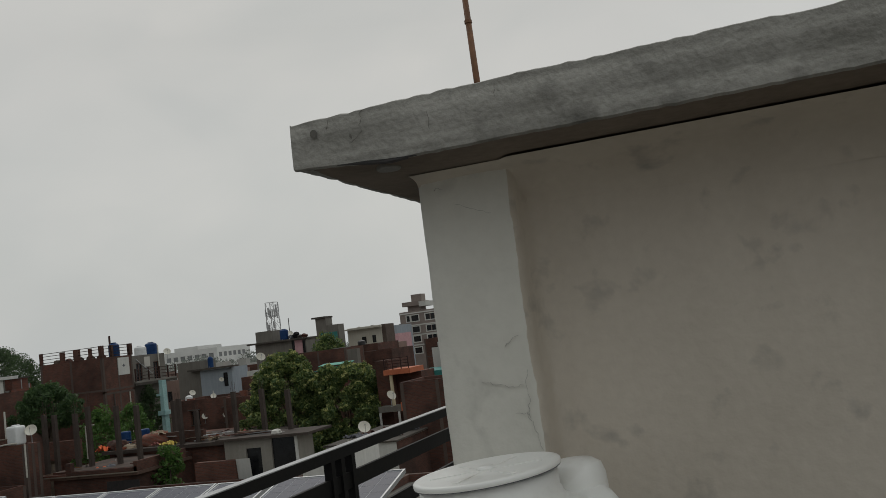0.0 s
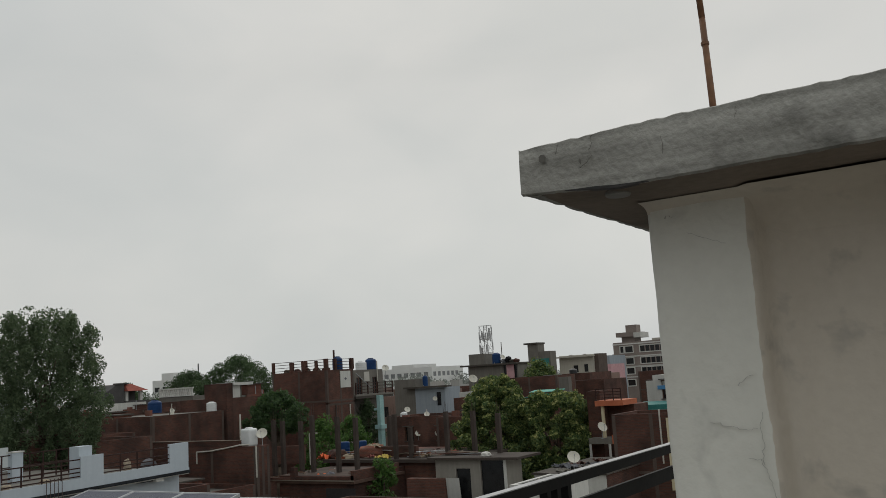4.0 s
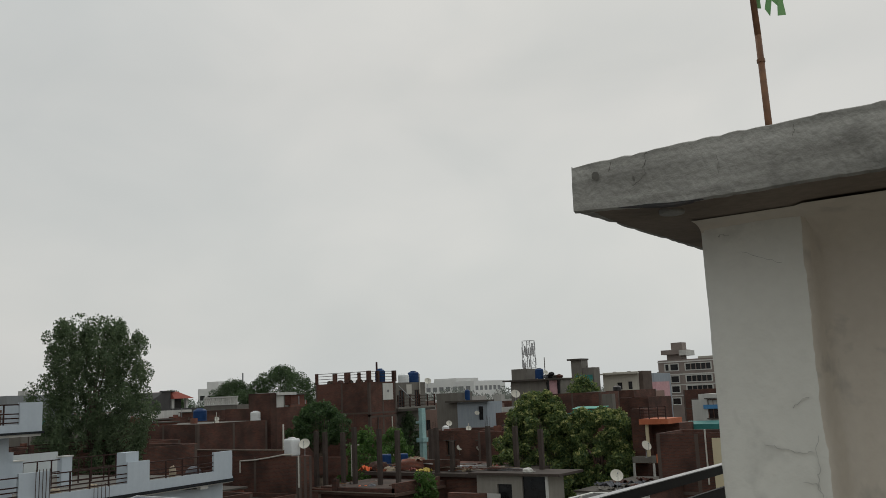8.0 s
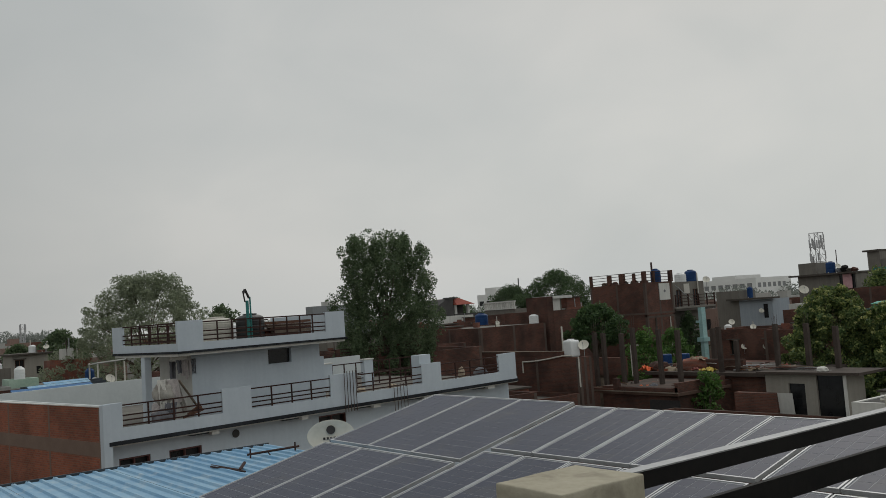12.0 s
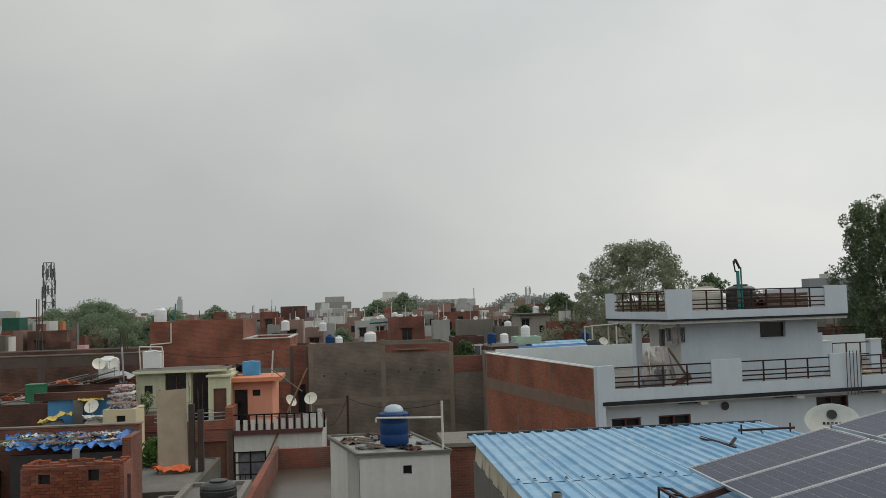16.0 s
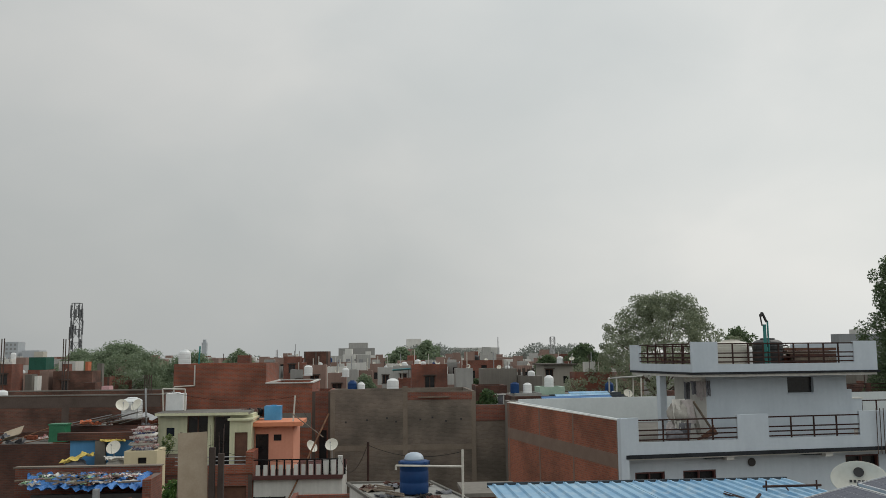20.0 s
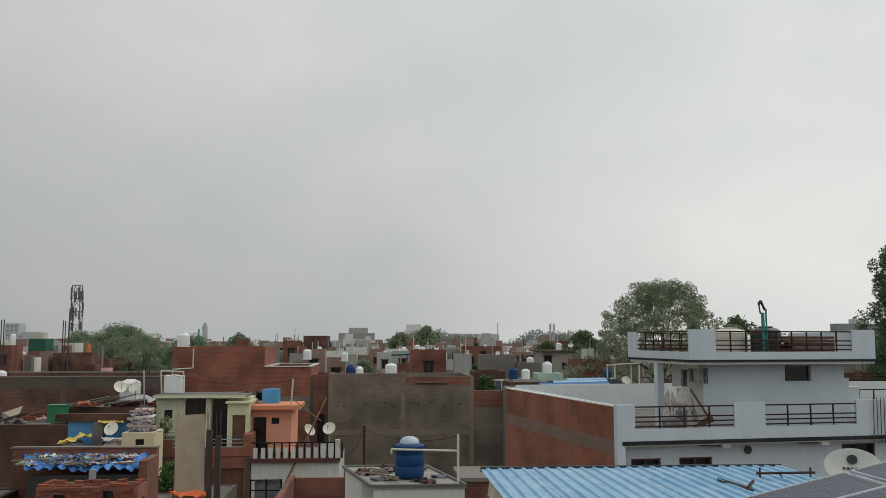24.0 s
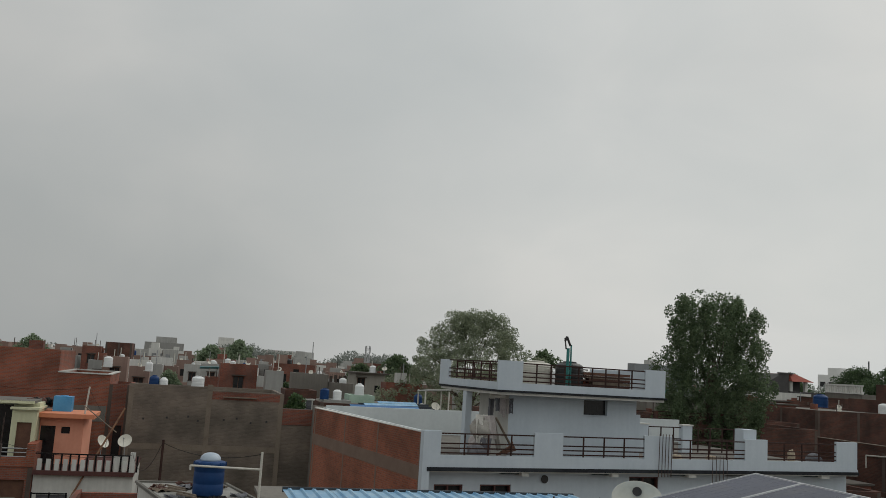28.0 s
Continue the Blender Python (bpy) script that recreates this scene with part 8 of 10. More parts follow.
dish(-56.1, 83.5, 7.4, -45).scale = (0.75, 0.75, 0.75)
g85 = flat_house("grey_house", "grey concrete house with a pink strip and a cluttered roof", -65.0, 105.5, -57.2, 110.5, 11.5, CEMENT, 0.1, south=((5.6, 9.6, 0.45, 1.8), (7.15, 9.4, 0.5, 2.0)))
part("pink_strip", Geo().box(-58.9, 105.42, 9.45, -57.75, 105.5, 11.45), PINK_STRIPE, g85, "pink painted strip")
part("roof_slab", Geo().box(-65.9, 104.8, 11.5, -57.0, 110.5, 11.72), COLUMN_GREY, g85, "overhanging slab")
part("stair_head", Geo().box(-65.1, 106, 11.72, -62.6, 109, 13.2), CEMENT, g85)
blue_tank(-60.95, 106.5, 11.7, 0, "dark blue water tank on the grey concrete house").scale = (1.25, 1.25, 1.3)
for k, (x, h) in enumerate(((-59.9, 0.7), (-59.2, 1.0), (-58.6, 0.5), (-57.9, 0.6))):
    lump("scrap_bundle", "dark bundle of scrap on the grey concrete roof", "scrap", (x, 106.6, 11.72 + h * 0.4), 0.45, (CLOTH_GREY, BLACK_PAINT, COLUMN_GREY, RUST)[k], 90 + k, (1.0, 0.8, h))
single("roof_pole", Geo().rod((-60.0, 106.4, 11.7), (-60.0, 106.4, 14.6), 0.06, 6), RAIL_BROWN, "thin dark pole on the grey concrete roof", "pole", group="roof poles")
dish(-59.6, 105.8, 11.72, -30, "satellite dish on the grey concrete roof")
dish(-63.4, 103.9, 8.5, -40, "satellite dish before the grey concrete house").scale = (1.7, 1.7, 1.7)
single("dish_stand", Geo().box(-63.8, 103.5, 0, -63.0, 104.3, 8.5), CEMENT, "plastered shaft under the satellite dish", "shaft")
flat_house("brick_house", "long low brick house in the middle ground", -53.8, 95.0, -46.4, 100.0, 9.7, BRICK_DARK, 0.3)
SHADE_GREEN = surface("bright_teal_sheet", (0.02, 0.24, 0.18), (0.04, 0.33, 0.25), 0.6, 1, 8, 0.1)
flat_house("brick_house", "low brick house under the green canopy", -44.6, 84.0, -40.6, 88, 7.56, BRICK_DARK, 0.05)
gc = thing("green_canopy", "teal green sheet canopy on a roof", "canopy", (-42.5, 84.4, 7))
part("sheet", Geo().obox(pose(-42.6, 84.6, 8.2, 8, 0, 0), 3.6, 1.4, 0.06), SHADE_GREEN, gc, "green sheet")
part("apron", Geo().box(-44.3, 83.86, 7.55, -40.9, 83.9, 7.95), SHADE_GREEN, gc, "green front apron")
part("bar", Geo().box(-45.4, 83.9, 7.6, -40.4, 84.0, 7.68), TEAL, gc)
flat_house("grey_house", "small grey plastered block", -43.8, 90, -42.6, 90.8, 9.5, CEMENT, 0.1)
flat_house("white_house", "low white wall beside the flowering tree", -50.6, 80, -49.2, 82, 8.6, WHITE_WALL, 0.1)
flat_house("brick_house", "dark brick house under a white tank", -47.5, 74, -43.5, 79, 8.2, BRICK_DARK, 0.1)
white_tank(-45.4, 75, 8.15, 0, "white plastic water tank above the flowering tree").scale = (0.9, 0.9, 0.8)
small_white_tank(-48.4, 66.8, 6.52, 0)
PALE_CREAM = surface("pale_cream_paint", (0.40, 0.375, 0.315), (0.53, 0.505, 0.44), 0.82, 0.5, 6, 0.12, spread=0.4, streak=0.4)
ch = flat_house("cream_house", "pale cream storeyed house with a recessed lower storey", -74.2, 153.5, -67.2, 159.5, 12.9, PALE_CREAM, 0.4, south=((2.8, 9.7, 1.0, 1.3), (5.0, 9.7, 0.8, 1.4), (2.4, 6.2, 1.6, 2.2), (5.0, 6.2, 1.4, 2.2)))
part("cornice", Geo().box(-75.4, 152.6, 12.5, -66.9, 153.5, 12.75), PALE_CREAM, ch, "pale roof cornice")
part("balcony", Geo().box(-74.4, 151.9, 9.0, -66.9, 153.5, 9.35), PALE_CREAM, ch, "pale balcony slab")
for x in (-71.4, -69.2, -67.3):
    part("balcony_post", Geo().box(x, 152.0, 0, x + 0.35, 152.35, 9.0), PALE_CREAM, ch, "pale square post")
part("side_wing", Geo().box(-67.2, 153.9, 0, -66.4, 158, 12.95), COLUMN_BROWN, ch, "taupe side wing")
for k in range(6):
    black_tank(-73.6 + 0.95 * k, 155.5, 11.87, 0) if k in (1, 4) else small_white_tank(-73.6 + 0.95 * k, 156, 11.87, 0)
flat_house("pillar_house", "unfinished white house with open columns", -58.5, 128.9, -54.6, 132.5, 7.8, WHITE_WALL, 0.4, south=((0.4, 4.6, 1.2, 2.2), (1.9, 4.6, 1.2, 2.2)))
gb2 = flat_house("grey_tower_house", "grey concrete stair tower with rods", -76.8, 146.0, -74.7, 148.6, 15.55, CEMENT, 0.2)
part("cap_slab", Geo().box(-77.4, 145.6, 15.3, -74.6, 148.8, 15.6), COLUMN_GREY, gb2, "thin overhanging slab")
part("side_room", Geo().box(-74.7, 146.2, 0, -72.4, 148.6, 13.9), CEMENT, gb2, "lower grey stair room")
part("teal_wall", Geo().box(-76.0, 145.9, 10.8, -72.6, 146.0, 12.6), TEAL, gb2, "faded teal lower wall")
for k in range(5):
    single("rebar", Geo().rod((-75.4 + 0.5 * k, 147.5, 12.1), (-75.4 + 0.5 * k, 147.5, 15.0 - 0.4 * k), 0.06, 5), REBAR, "upright steel rod on a far roof", "rod", group="far rods")
flat_house("brick_house", "brown house under the far tower", -84, 142, -77.6, 149, 11.2, BRICK_DARK, 0.5)
# striped office block
TAUPE = surface("taupe_cladding", (0.21, 0.172, 0.155), (0.27, 0.225, 0.20), 0.7, 0.5, 5, 0.05)
OFFICE_ROWS = ((13.75, 1.5), (10.8, 1.45), (8.3, 1.45), (5.3, 1.45))
OFFICE_BAYS = ((1.9, 0.85), (3.25, 2.0), (7.25, 6.4))
sb = flat_house("striped_block", "taupe office block with white window surrounds and strip windows", -89.3, 217.2, -74.1, 232, 16.4, TAUPE, 0.6, south=tuple((a, z, w, h) for z, h in OFFICE_ROWS for a, w in OFFICE_BAYS))
for z, h in OFFICE_ROWS:
    for a, w in OFFICE_BAYS:
        x0, x1 = -89.3 + a, -89.3 + a + w
        fr = part("surround", Geo().box(x0 - 0.25, 217.1, z + h, x1 + 0.25, 217.2, z + h + 0.22).box(x0 - 0.25, 217.1, z - 0.22, x1 + 0.25, 217.2, z).box(x0 - 0.25, 217.1, z, x0, 217.2, z + h).box(x1, 217.1, z, x1 + 0.25, 217.2, z + h), WHITE_WALL, sb, "white window surround")
        if w > 3:
            for q in range(1, 5):
                part("mullion", Geo().box(x0 + w * q / 5 - 0.12, 217.24, z, x0 + w * q / 5 + 0.12, 217.32, z + h), TAUPE, fr)
for z in (12.55, 9.95, 7.3, 15.75):
    part("white_band", Geo().box(-89.4, 217.08, z, -74.0, 217.2, z + 0.30), WHITE_WALL, sb, "white band")
part("stair_head", Geo().box(-87.1, 218, 16.4, -83.4, 222, 17.75), TAUPE, sb)
part("head_slab", Geo().box(-88.2, 217.0, 17.75, -82.6, 223, 18.9), TAUPE, sb, "overhanging upper storey")
part("head_canopy", Geo().box(-83.4, 216.9, 17.4, -81.6, 223, 18.7), WHITE_WALL, sb, "pale canopy end")
part("water_room", Geo().box(-86, 218.5, 18.9, -83.1, 221.5, 20.75), TAUPE, sb)
part("parapet_room", Geo().box(-79.0, 218, 16.4, -74.3, 222, 16.95), PALE_CREAM, sb, "low pale roof room")
flat_house("far_block", "blue-grey far house beside the cream house", -85.5, 200, -83.4, 210, 13.1, BLUE_DULL, 0.4)
flat_house("far_block", "dusty pink far house beside the cream house", -80.3, 190, -79.0, 198, 11.0, PINK_STRIPE, 0.2)
flat_house("far_block", "blue-grey far house beside the office block", -93, 225, -90.3, 235, 13.6, CEMENT, 0.4)
flat_house("brick_house", "brown brick house before the office block", -46, 120, -36, 130, 9.4, BRICK_DARK, 0.5)
flat_house("brick_house", "brown brick house before the office block", -36, 96, -27, 104, 8.6, BRICK_DARK, 0.5)
# white house with the teal shade and blue tank, brick house by the pier
flat_house("brick_house", "brown brick house under the teal canopy", -24.0, 63.8, -20.5, 68, 6.6, BRICK_DARK, 0.05)
tr = thing("roof_canopy", "dark teal sheet canopy on a roof", "canopy", (-23, 64, 7))
part("sheet", Geo().obox(pose(-22.6, 64.4, 7.35, 10, 0, 0), 4.2, 1.3, 0.05), TEAL, tr, "dark teal sheet")
part("apron", Geo().box(-24.7, 63.74, 6.85, -20.5, 63.78, 7.30), TEAL, tr, "dark teal apron")
part("white_gutter", Geo().rod((-24.7, 63.7, 6.85), (-20.5, 63.7, 6.80), 0.05, 6), PIPE_CREAM, tr, "pale gutter pipe")
hw = flat_house("white_house", "small white roof room with a blue shade", -24.9, 66.5, -21.5, 70, 8.3, WHITE_WALL, 0.3, south=((1.2, 7.6, 0.8, 1.4),))
part("blue_shade", Geo().box(-24.0, 66.4, 8.3, -22.9, 66.48, 8.6), SKYBLUE_WALL, hw, "blue sheet shade")
part("roof_room", Geo().box(-24.4, 66.6, 8.3, -22.0, 69.5, 9.4), WHITE_WALL, hw)
rbk = flat_house("brick_house", "brown brick house with a cream side and a pipe", -21.4, 50.8, -16.5, 54.8, 7.38, BRICK_DARK, 0.3)
part("cream_side", Geo().box(-18.0, 50.66, 3.0, -16.5, 50.8, 7.1), CREAM_WALL, rbk, "cream painted strip")
pipe_run([(-18.4, 50.75, 4.5), (-18.4, 50.75, 7.6)], 0.05)
ob_ = flat_house("orange_balcony_house", "dark brick house with an orange balcony slab and thin rails", -26.97, 59.8, -25.95, 63.8, 8.6, BRICK_DARK, 0.2)
part("rear_block", Geo().box(-25.95, 61.0, 0, -23.9, 63.8, 7.5), BRICK_DARK, ob_, "recessed brick wall")
part("balcony_slab", Geo().box(-25.94, 58.8, 7.55, -23.85, 61.5, 7.92), ORANGE_TRIM, ob_, "orange balcony slab")
part("balcony_post", Geo().box(-25.60, 59.0, 4.9, -25.42, 59.2, 7.55), CREAM_WALL, ob_, "cream balcony post")
part("lower_slab", Geo().box(-26.6, 58.7, 4.95, -24.85, 60.0, 5.35), CEMENT, ob_, "grey lower balcony")
part("orange_panel", Geo().box(-24.85, 58.75, 4.95, -24.2, 59.6, 5.55), ORANGE_TRIM, ob_, "orange painted parapet end")
part("terrace_slab", Geo().box(-26.6, 58.2, 3.7, -24.1, 60.0, 3.95), CEMENT, ob_, "rough grey terrace edge")
for x in (-26.45, -25.0, -24.3):
    part("terrace_post", Geo().box(x, 58.4, 3.95, x + 0.13, 58.53, 4.95), WHITE_WALL, ob_, "white terrace post")
part("dark_doorway", Geo().box(-24.95, 59.9, 3.95, -24.2, 59.96, 4.9), INK, ob_, "dark doorway")
bra = thing("balcony_railing", "thin dark railing on the orange balcony slab", "railing", (-25, 58.9, 7.92), group="roof railings")
for z in (8.12, 8.32, 8.52, 8.72):
    part("rail", Geo().beam((-25.9, 58.9, z), (-23.95, 58.9, z), 0.03, 0.045), RAIL_BROWN, bra)
for x in (-25.85, -25.2, -24.55, -23.98):
    part("post", Geo().box(x - 0.03, 58.87, 7.92, x + 0.03, 58.93, 8.78), RAIL_BROWN, bra)
dish(-25.4, 58.4, 5.35, -30, "grey satellite dish on the lower balcony")
lj = flat_house("junk_roof_house", "low white house with a dark coated roof", -22.1, 39, -19.9, 43.4, 4.8, WHITE_WALL, 0.06)
part("roof_coating", Geo().box(-21.9, 39.2, 4.742, -20.1, 43.2, 4.757), BITUMEN, lj, "dark bitumen roof coating")
part("vent_pipe", Geo().rod((-20.5, 39.05, 4.0), (-20.5, 39.05, 5.15), 0.07, 10).rod((-20.75, 39.05, 4.95), (-20.25, 39.05, 4.95), 0.06, 10), PIPE_CREAM, lj, "cream plastic vent tee")
we = flat_house("white_end_house", "white plastered house end with scrap on its roof slab", -24.4, 46.0, -20.0, 54.0, 4.42, WHITE_WALL, 0.04)
part("brick_side", Geo().box(-20.0, 46.02, 0, -19.985, 54.0, 4.40), BRICK_DARK, we, "unplastered brick side")
part("roof_slab", Geo().box(-24.5, 45.85, 4.424, -19.9, 54.1, 4.53).ragged(0.012, 5), COLUMN_GREY, we, "rough grey roof slab")
for k in range(13):
    rag("roof_scrap", "grey scrap sheet on the low roof", "scrap", (-24.0 + 0.28 * k, 46.6 + pile.uniform(0, 5), 4.53), pile.uniform(0.7, 1.4), pile.uniform(0.5, 1.1), (CLOTH_GREY, CEMENT, RUST)[k % 3], k + 80, 0.25, 30 * k, 0, "roof scrap")
dish(-22.2, 46.7, 4.53, -50)
pale = flat_house("white_wall_house", "white end wall below the railing", -9.6, 19, -5.5, 25, 5.2, WHITE_WALL, 0.2)
flat_house("brick_house", "brown brick house beyond the lower roof", -14.5, 22, -9.8, 34, 4.6, BRICK_DARK, 0.3)
lp = flat_house("low_plaster_house", "low plastered house below the array", -22, 14, -11.5, 26, 3.6, CEMENT, 0.3)
part("roof_coating", Geo().box(-21.79, 14.21, 3.304, -11.71, 25.79, 3.32), BITUMEN, lp, "dark bitumen roof coating")
flat_house("low_plaster_house", "low brick house in the lane", -36, 33, -24.5, 43.5, 3.4, BRICK_DARK, 0.3)
# small things on the brick roofs of the middle ground
mid = random.Random(31)
for i, (x, y, z) in enumerate(((-64, 47.5, 8.1), (-60, 50, 8.1), (-72, 53, 8.2), (-69, 57.5, 8.2), (-65, 38, 7.1), (-60.5, 42.5, 7.1), (-60, 58.6, 9.68), (-87, 63, 8.5), (-84, 66.5, 8.5), (-46, 67, 6.52), (-40, 66, 6.6), (-37, 64.5, 6.6), (-45.5, 38.5, 3.9), (-48, 33, 4.7))):
    if i % 2 == 0:
        hh = mid.uniform(0.7, 1.6)
        sh_ = thing("rooftop_hut", "small brick stair head with a thin slab on a roof", "stair head", (x, y, z), group="stair heads")
        part("wall", Geo().box(x - 1.1, y - 0.8, z, x + 0.9, y + 0.9, z + hh), (BRICK, BRICK_DARK, CEMENT)[i // 2 % 3], sh_)
        part("slab", Geo().box(x - 1.25, y - 0.95, z + hh, x + 1.05, y + 1.05, z + hh + 0.1), COLUMN_GREY, sh_)
    else:
        dish(x, y, z, mid.uniform(-70, -20)).scale = (0.7, 0.7, 0.7)
    px, py, ph_ = x + mid.uniform(-1.3, 1.3), y + mid.uniform(-1.3, -1.0), mid.uniform(0.8, 2.2)
    single("roof_pole", Geo().rod((px, py, z), (px, py, z + ph_), 0.035, 6), (PIPE_CREAM, REBAR, STEEL)[i % 3], "thin upright pole on a brick roof", "pole", group="roof poles")
    for k in range(3):
        qx, qy = x + mid.uniform(-2.2, 2.2), y + mid.uniform(-1.2, 1.8)
        rag("roof_scrap", "dusty scrap lying on a brick roof", "scrap", (qx, qy, z), mid.uniform(0.5, 1.2), mid.uniform(0.4, 0.9), (CLOTH_GREY, RUST, BOARD_TAN, CLOTH_PALE)[(i + k) % 4], i * 5 + k, 0.35, 40 * k, 0, "roof scrap")
    single("parapet_stub", Geo().box(x - 1.9, y - 1.2, z, x - 1.2, y - 1.0, z + mid.uniform(0.5, 1.0)), BRICK, "half-built brick parapet stub on a roof", "parapet", group="parapet stubs")
# rubble, bricks and planks strewn over the unfinished floors
for k in range(46):
    x, y, z = ((mid.uniform(-42.6, -36.4), mid.uniform(44.4, 49.0), 4.2), (mid.uniform(-42.8, -32.0), mid.uniform(49.6, 53.5), 4.95))[k % 2]
    kind_ = k % 5
    if kind_ < 2:
        brick_pile(x, y, z, mid.randrange(2, 5), k + 50, "the unfinished floor")
    elif kind_ == 2:
        rag("rag", "faded rag on the unfinished floor", "rag", (x, y, z), 0.7, 0.6, (CLOTH_GREY, CLOTH_RED, CLOTH_PALE, BOARD_TAN)[k % 4], k, 0.3, 30 * k, 0, "floor rags")
    else:
        single("scrap_plank", Geo().obox(pose(x, y, z + 0.25, mid.uniform(-8, 8), mid.uniform(-12, 12), mid.uniform(0, 180)), mid.uniform(1.0, 2.2), 0.1, 0.05), (TIMBER, RUST, BAMBOO)[k % 3], "loose plank on the unfinished floor", "plank", group="loose planks")



# ---------------------------------------------------------------- trees
def leaf_cloud(g_v, g_f, centre, radius, count, size, rng, squash=1.0):
    """Adds count small leaves near the surface of a lump."""
    d = rng.normal(size=(count, 3))
    d /= np.linalg.norm(d, axis=1)[:, None]
    rad = radius * (0.45 + 0.6 * rng.random(count) ** 0.6)
    p = d * rad[:, None]
    p[:, 2] *= squash
    p += np.array(centre)
    a = rng.normal(size=(count, 3))
    a /= np.linalg.norm(a, axis=1)[:, None]
    b = np.cross(a, rng.normal(size=(count, 3)))
    b /= np.linalg.norm(b, axis=1)[:, None]
    s = size * (0.6 + 0.8 * rng.random(count))[:, None]
    n = sum(len(k) for k in g_v)
    g_v.append(np.stack([p - a * s, p - b * s * 0.45, p + a * s, p + b * s * 0.45], 1).reshape(-1, 3))
    g_f.append(np.arange(count * 4).reshape(-1, 4) + n)


def tree(name, label, x, y, z0, height, width, material, seed, crown_from=0.3, lumps=26, leaves=260, leaf=0.16, lump_size=0.2, squash=0.9, droop=0.0, trunk=0.22, top_heavy=0.0):
    rng = np.random.default_rng(seed)
    t = thing(name, label, "tree", (x, y, z0))
    g = Geo()
    fork = height * (crown_from + 0.05)
    g.rod((x, y, z0), (x + 0.1, y, z0 + fork * 0.55), trunk, 9, trunk * 0.8).rod((x + 0.1, y, z0 + fork * 0.55), (x, y + 0.1, z0 + fork), trunk * 0.8, 9, trunk * 0.62)
    vs, fs = [], []
    for k in range(lumps):
        h = crown_from + (1 - crown_from) * ((k + 0.5) / lumps)
        q = (h - crown_from) / (1 - crown_from)
        prof = math.sin(math.pi * min(1.0, (0.18 + 0.74 * q)) ** (1.0 + top_heavy)) ** 0.6
        a = rng.random() * math.tau
        r = width / 2 * prof * rng.random() ** 0.45 * 0.84
        c = np.array((x + r * math.cos(a), y + r * math.sin(a), z0 + height * (h * 0.93)))
        size = width * lump_size * (0.65 + 0.6 * rng.random()) * (0.75 + 0.25 * prof)
        leaf_cloud(vs, fs, c, size, int(leaves * (0.7 + 0.6 * rng.random())), leaf, rng, squash)
        if droop:
            for _ in range(3):
                o = rng.normal(size=2) * size * 0.5
                leaf_cloud(vs, fs, c + np.array((o[0], o[1], -size * droop)), size * 0.4, leaves // 6, leaf, rng, 2.0)
        if k % 2 == 0:
            e = Vector(c)
            s = Vector((x, y, z0 + fork * (0.7 + 0.3 * q) + (height - fork) * 0.25 * q))
            mid = s.lerp(e, 0.5) + Vector((0, 0, 0.06 * height))
            rr = trunk * (0.42 - 0.26 * q)
            g.rod(s, mid, rr, 6, rr * 0.7).rod(mid, e, rr * 0.7, 6, rr * 0.25)
    part("trunk", g, BARK, t, smooth=True)
    me = bpy.data.meshes.new("crown")
    me.from_pydata(np.concatenate(vs).tolist(), [], np.concatenate(fs).tolist())
    me.materials.append(material)
    crown = new("crown", me)
    crown.parent = t
    crown.matrix_parent_inverse = Matrix.Translation((-x, -y, -z0))
    tagged(crown, kind="stuff")
    return t


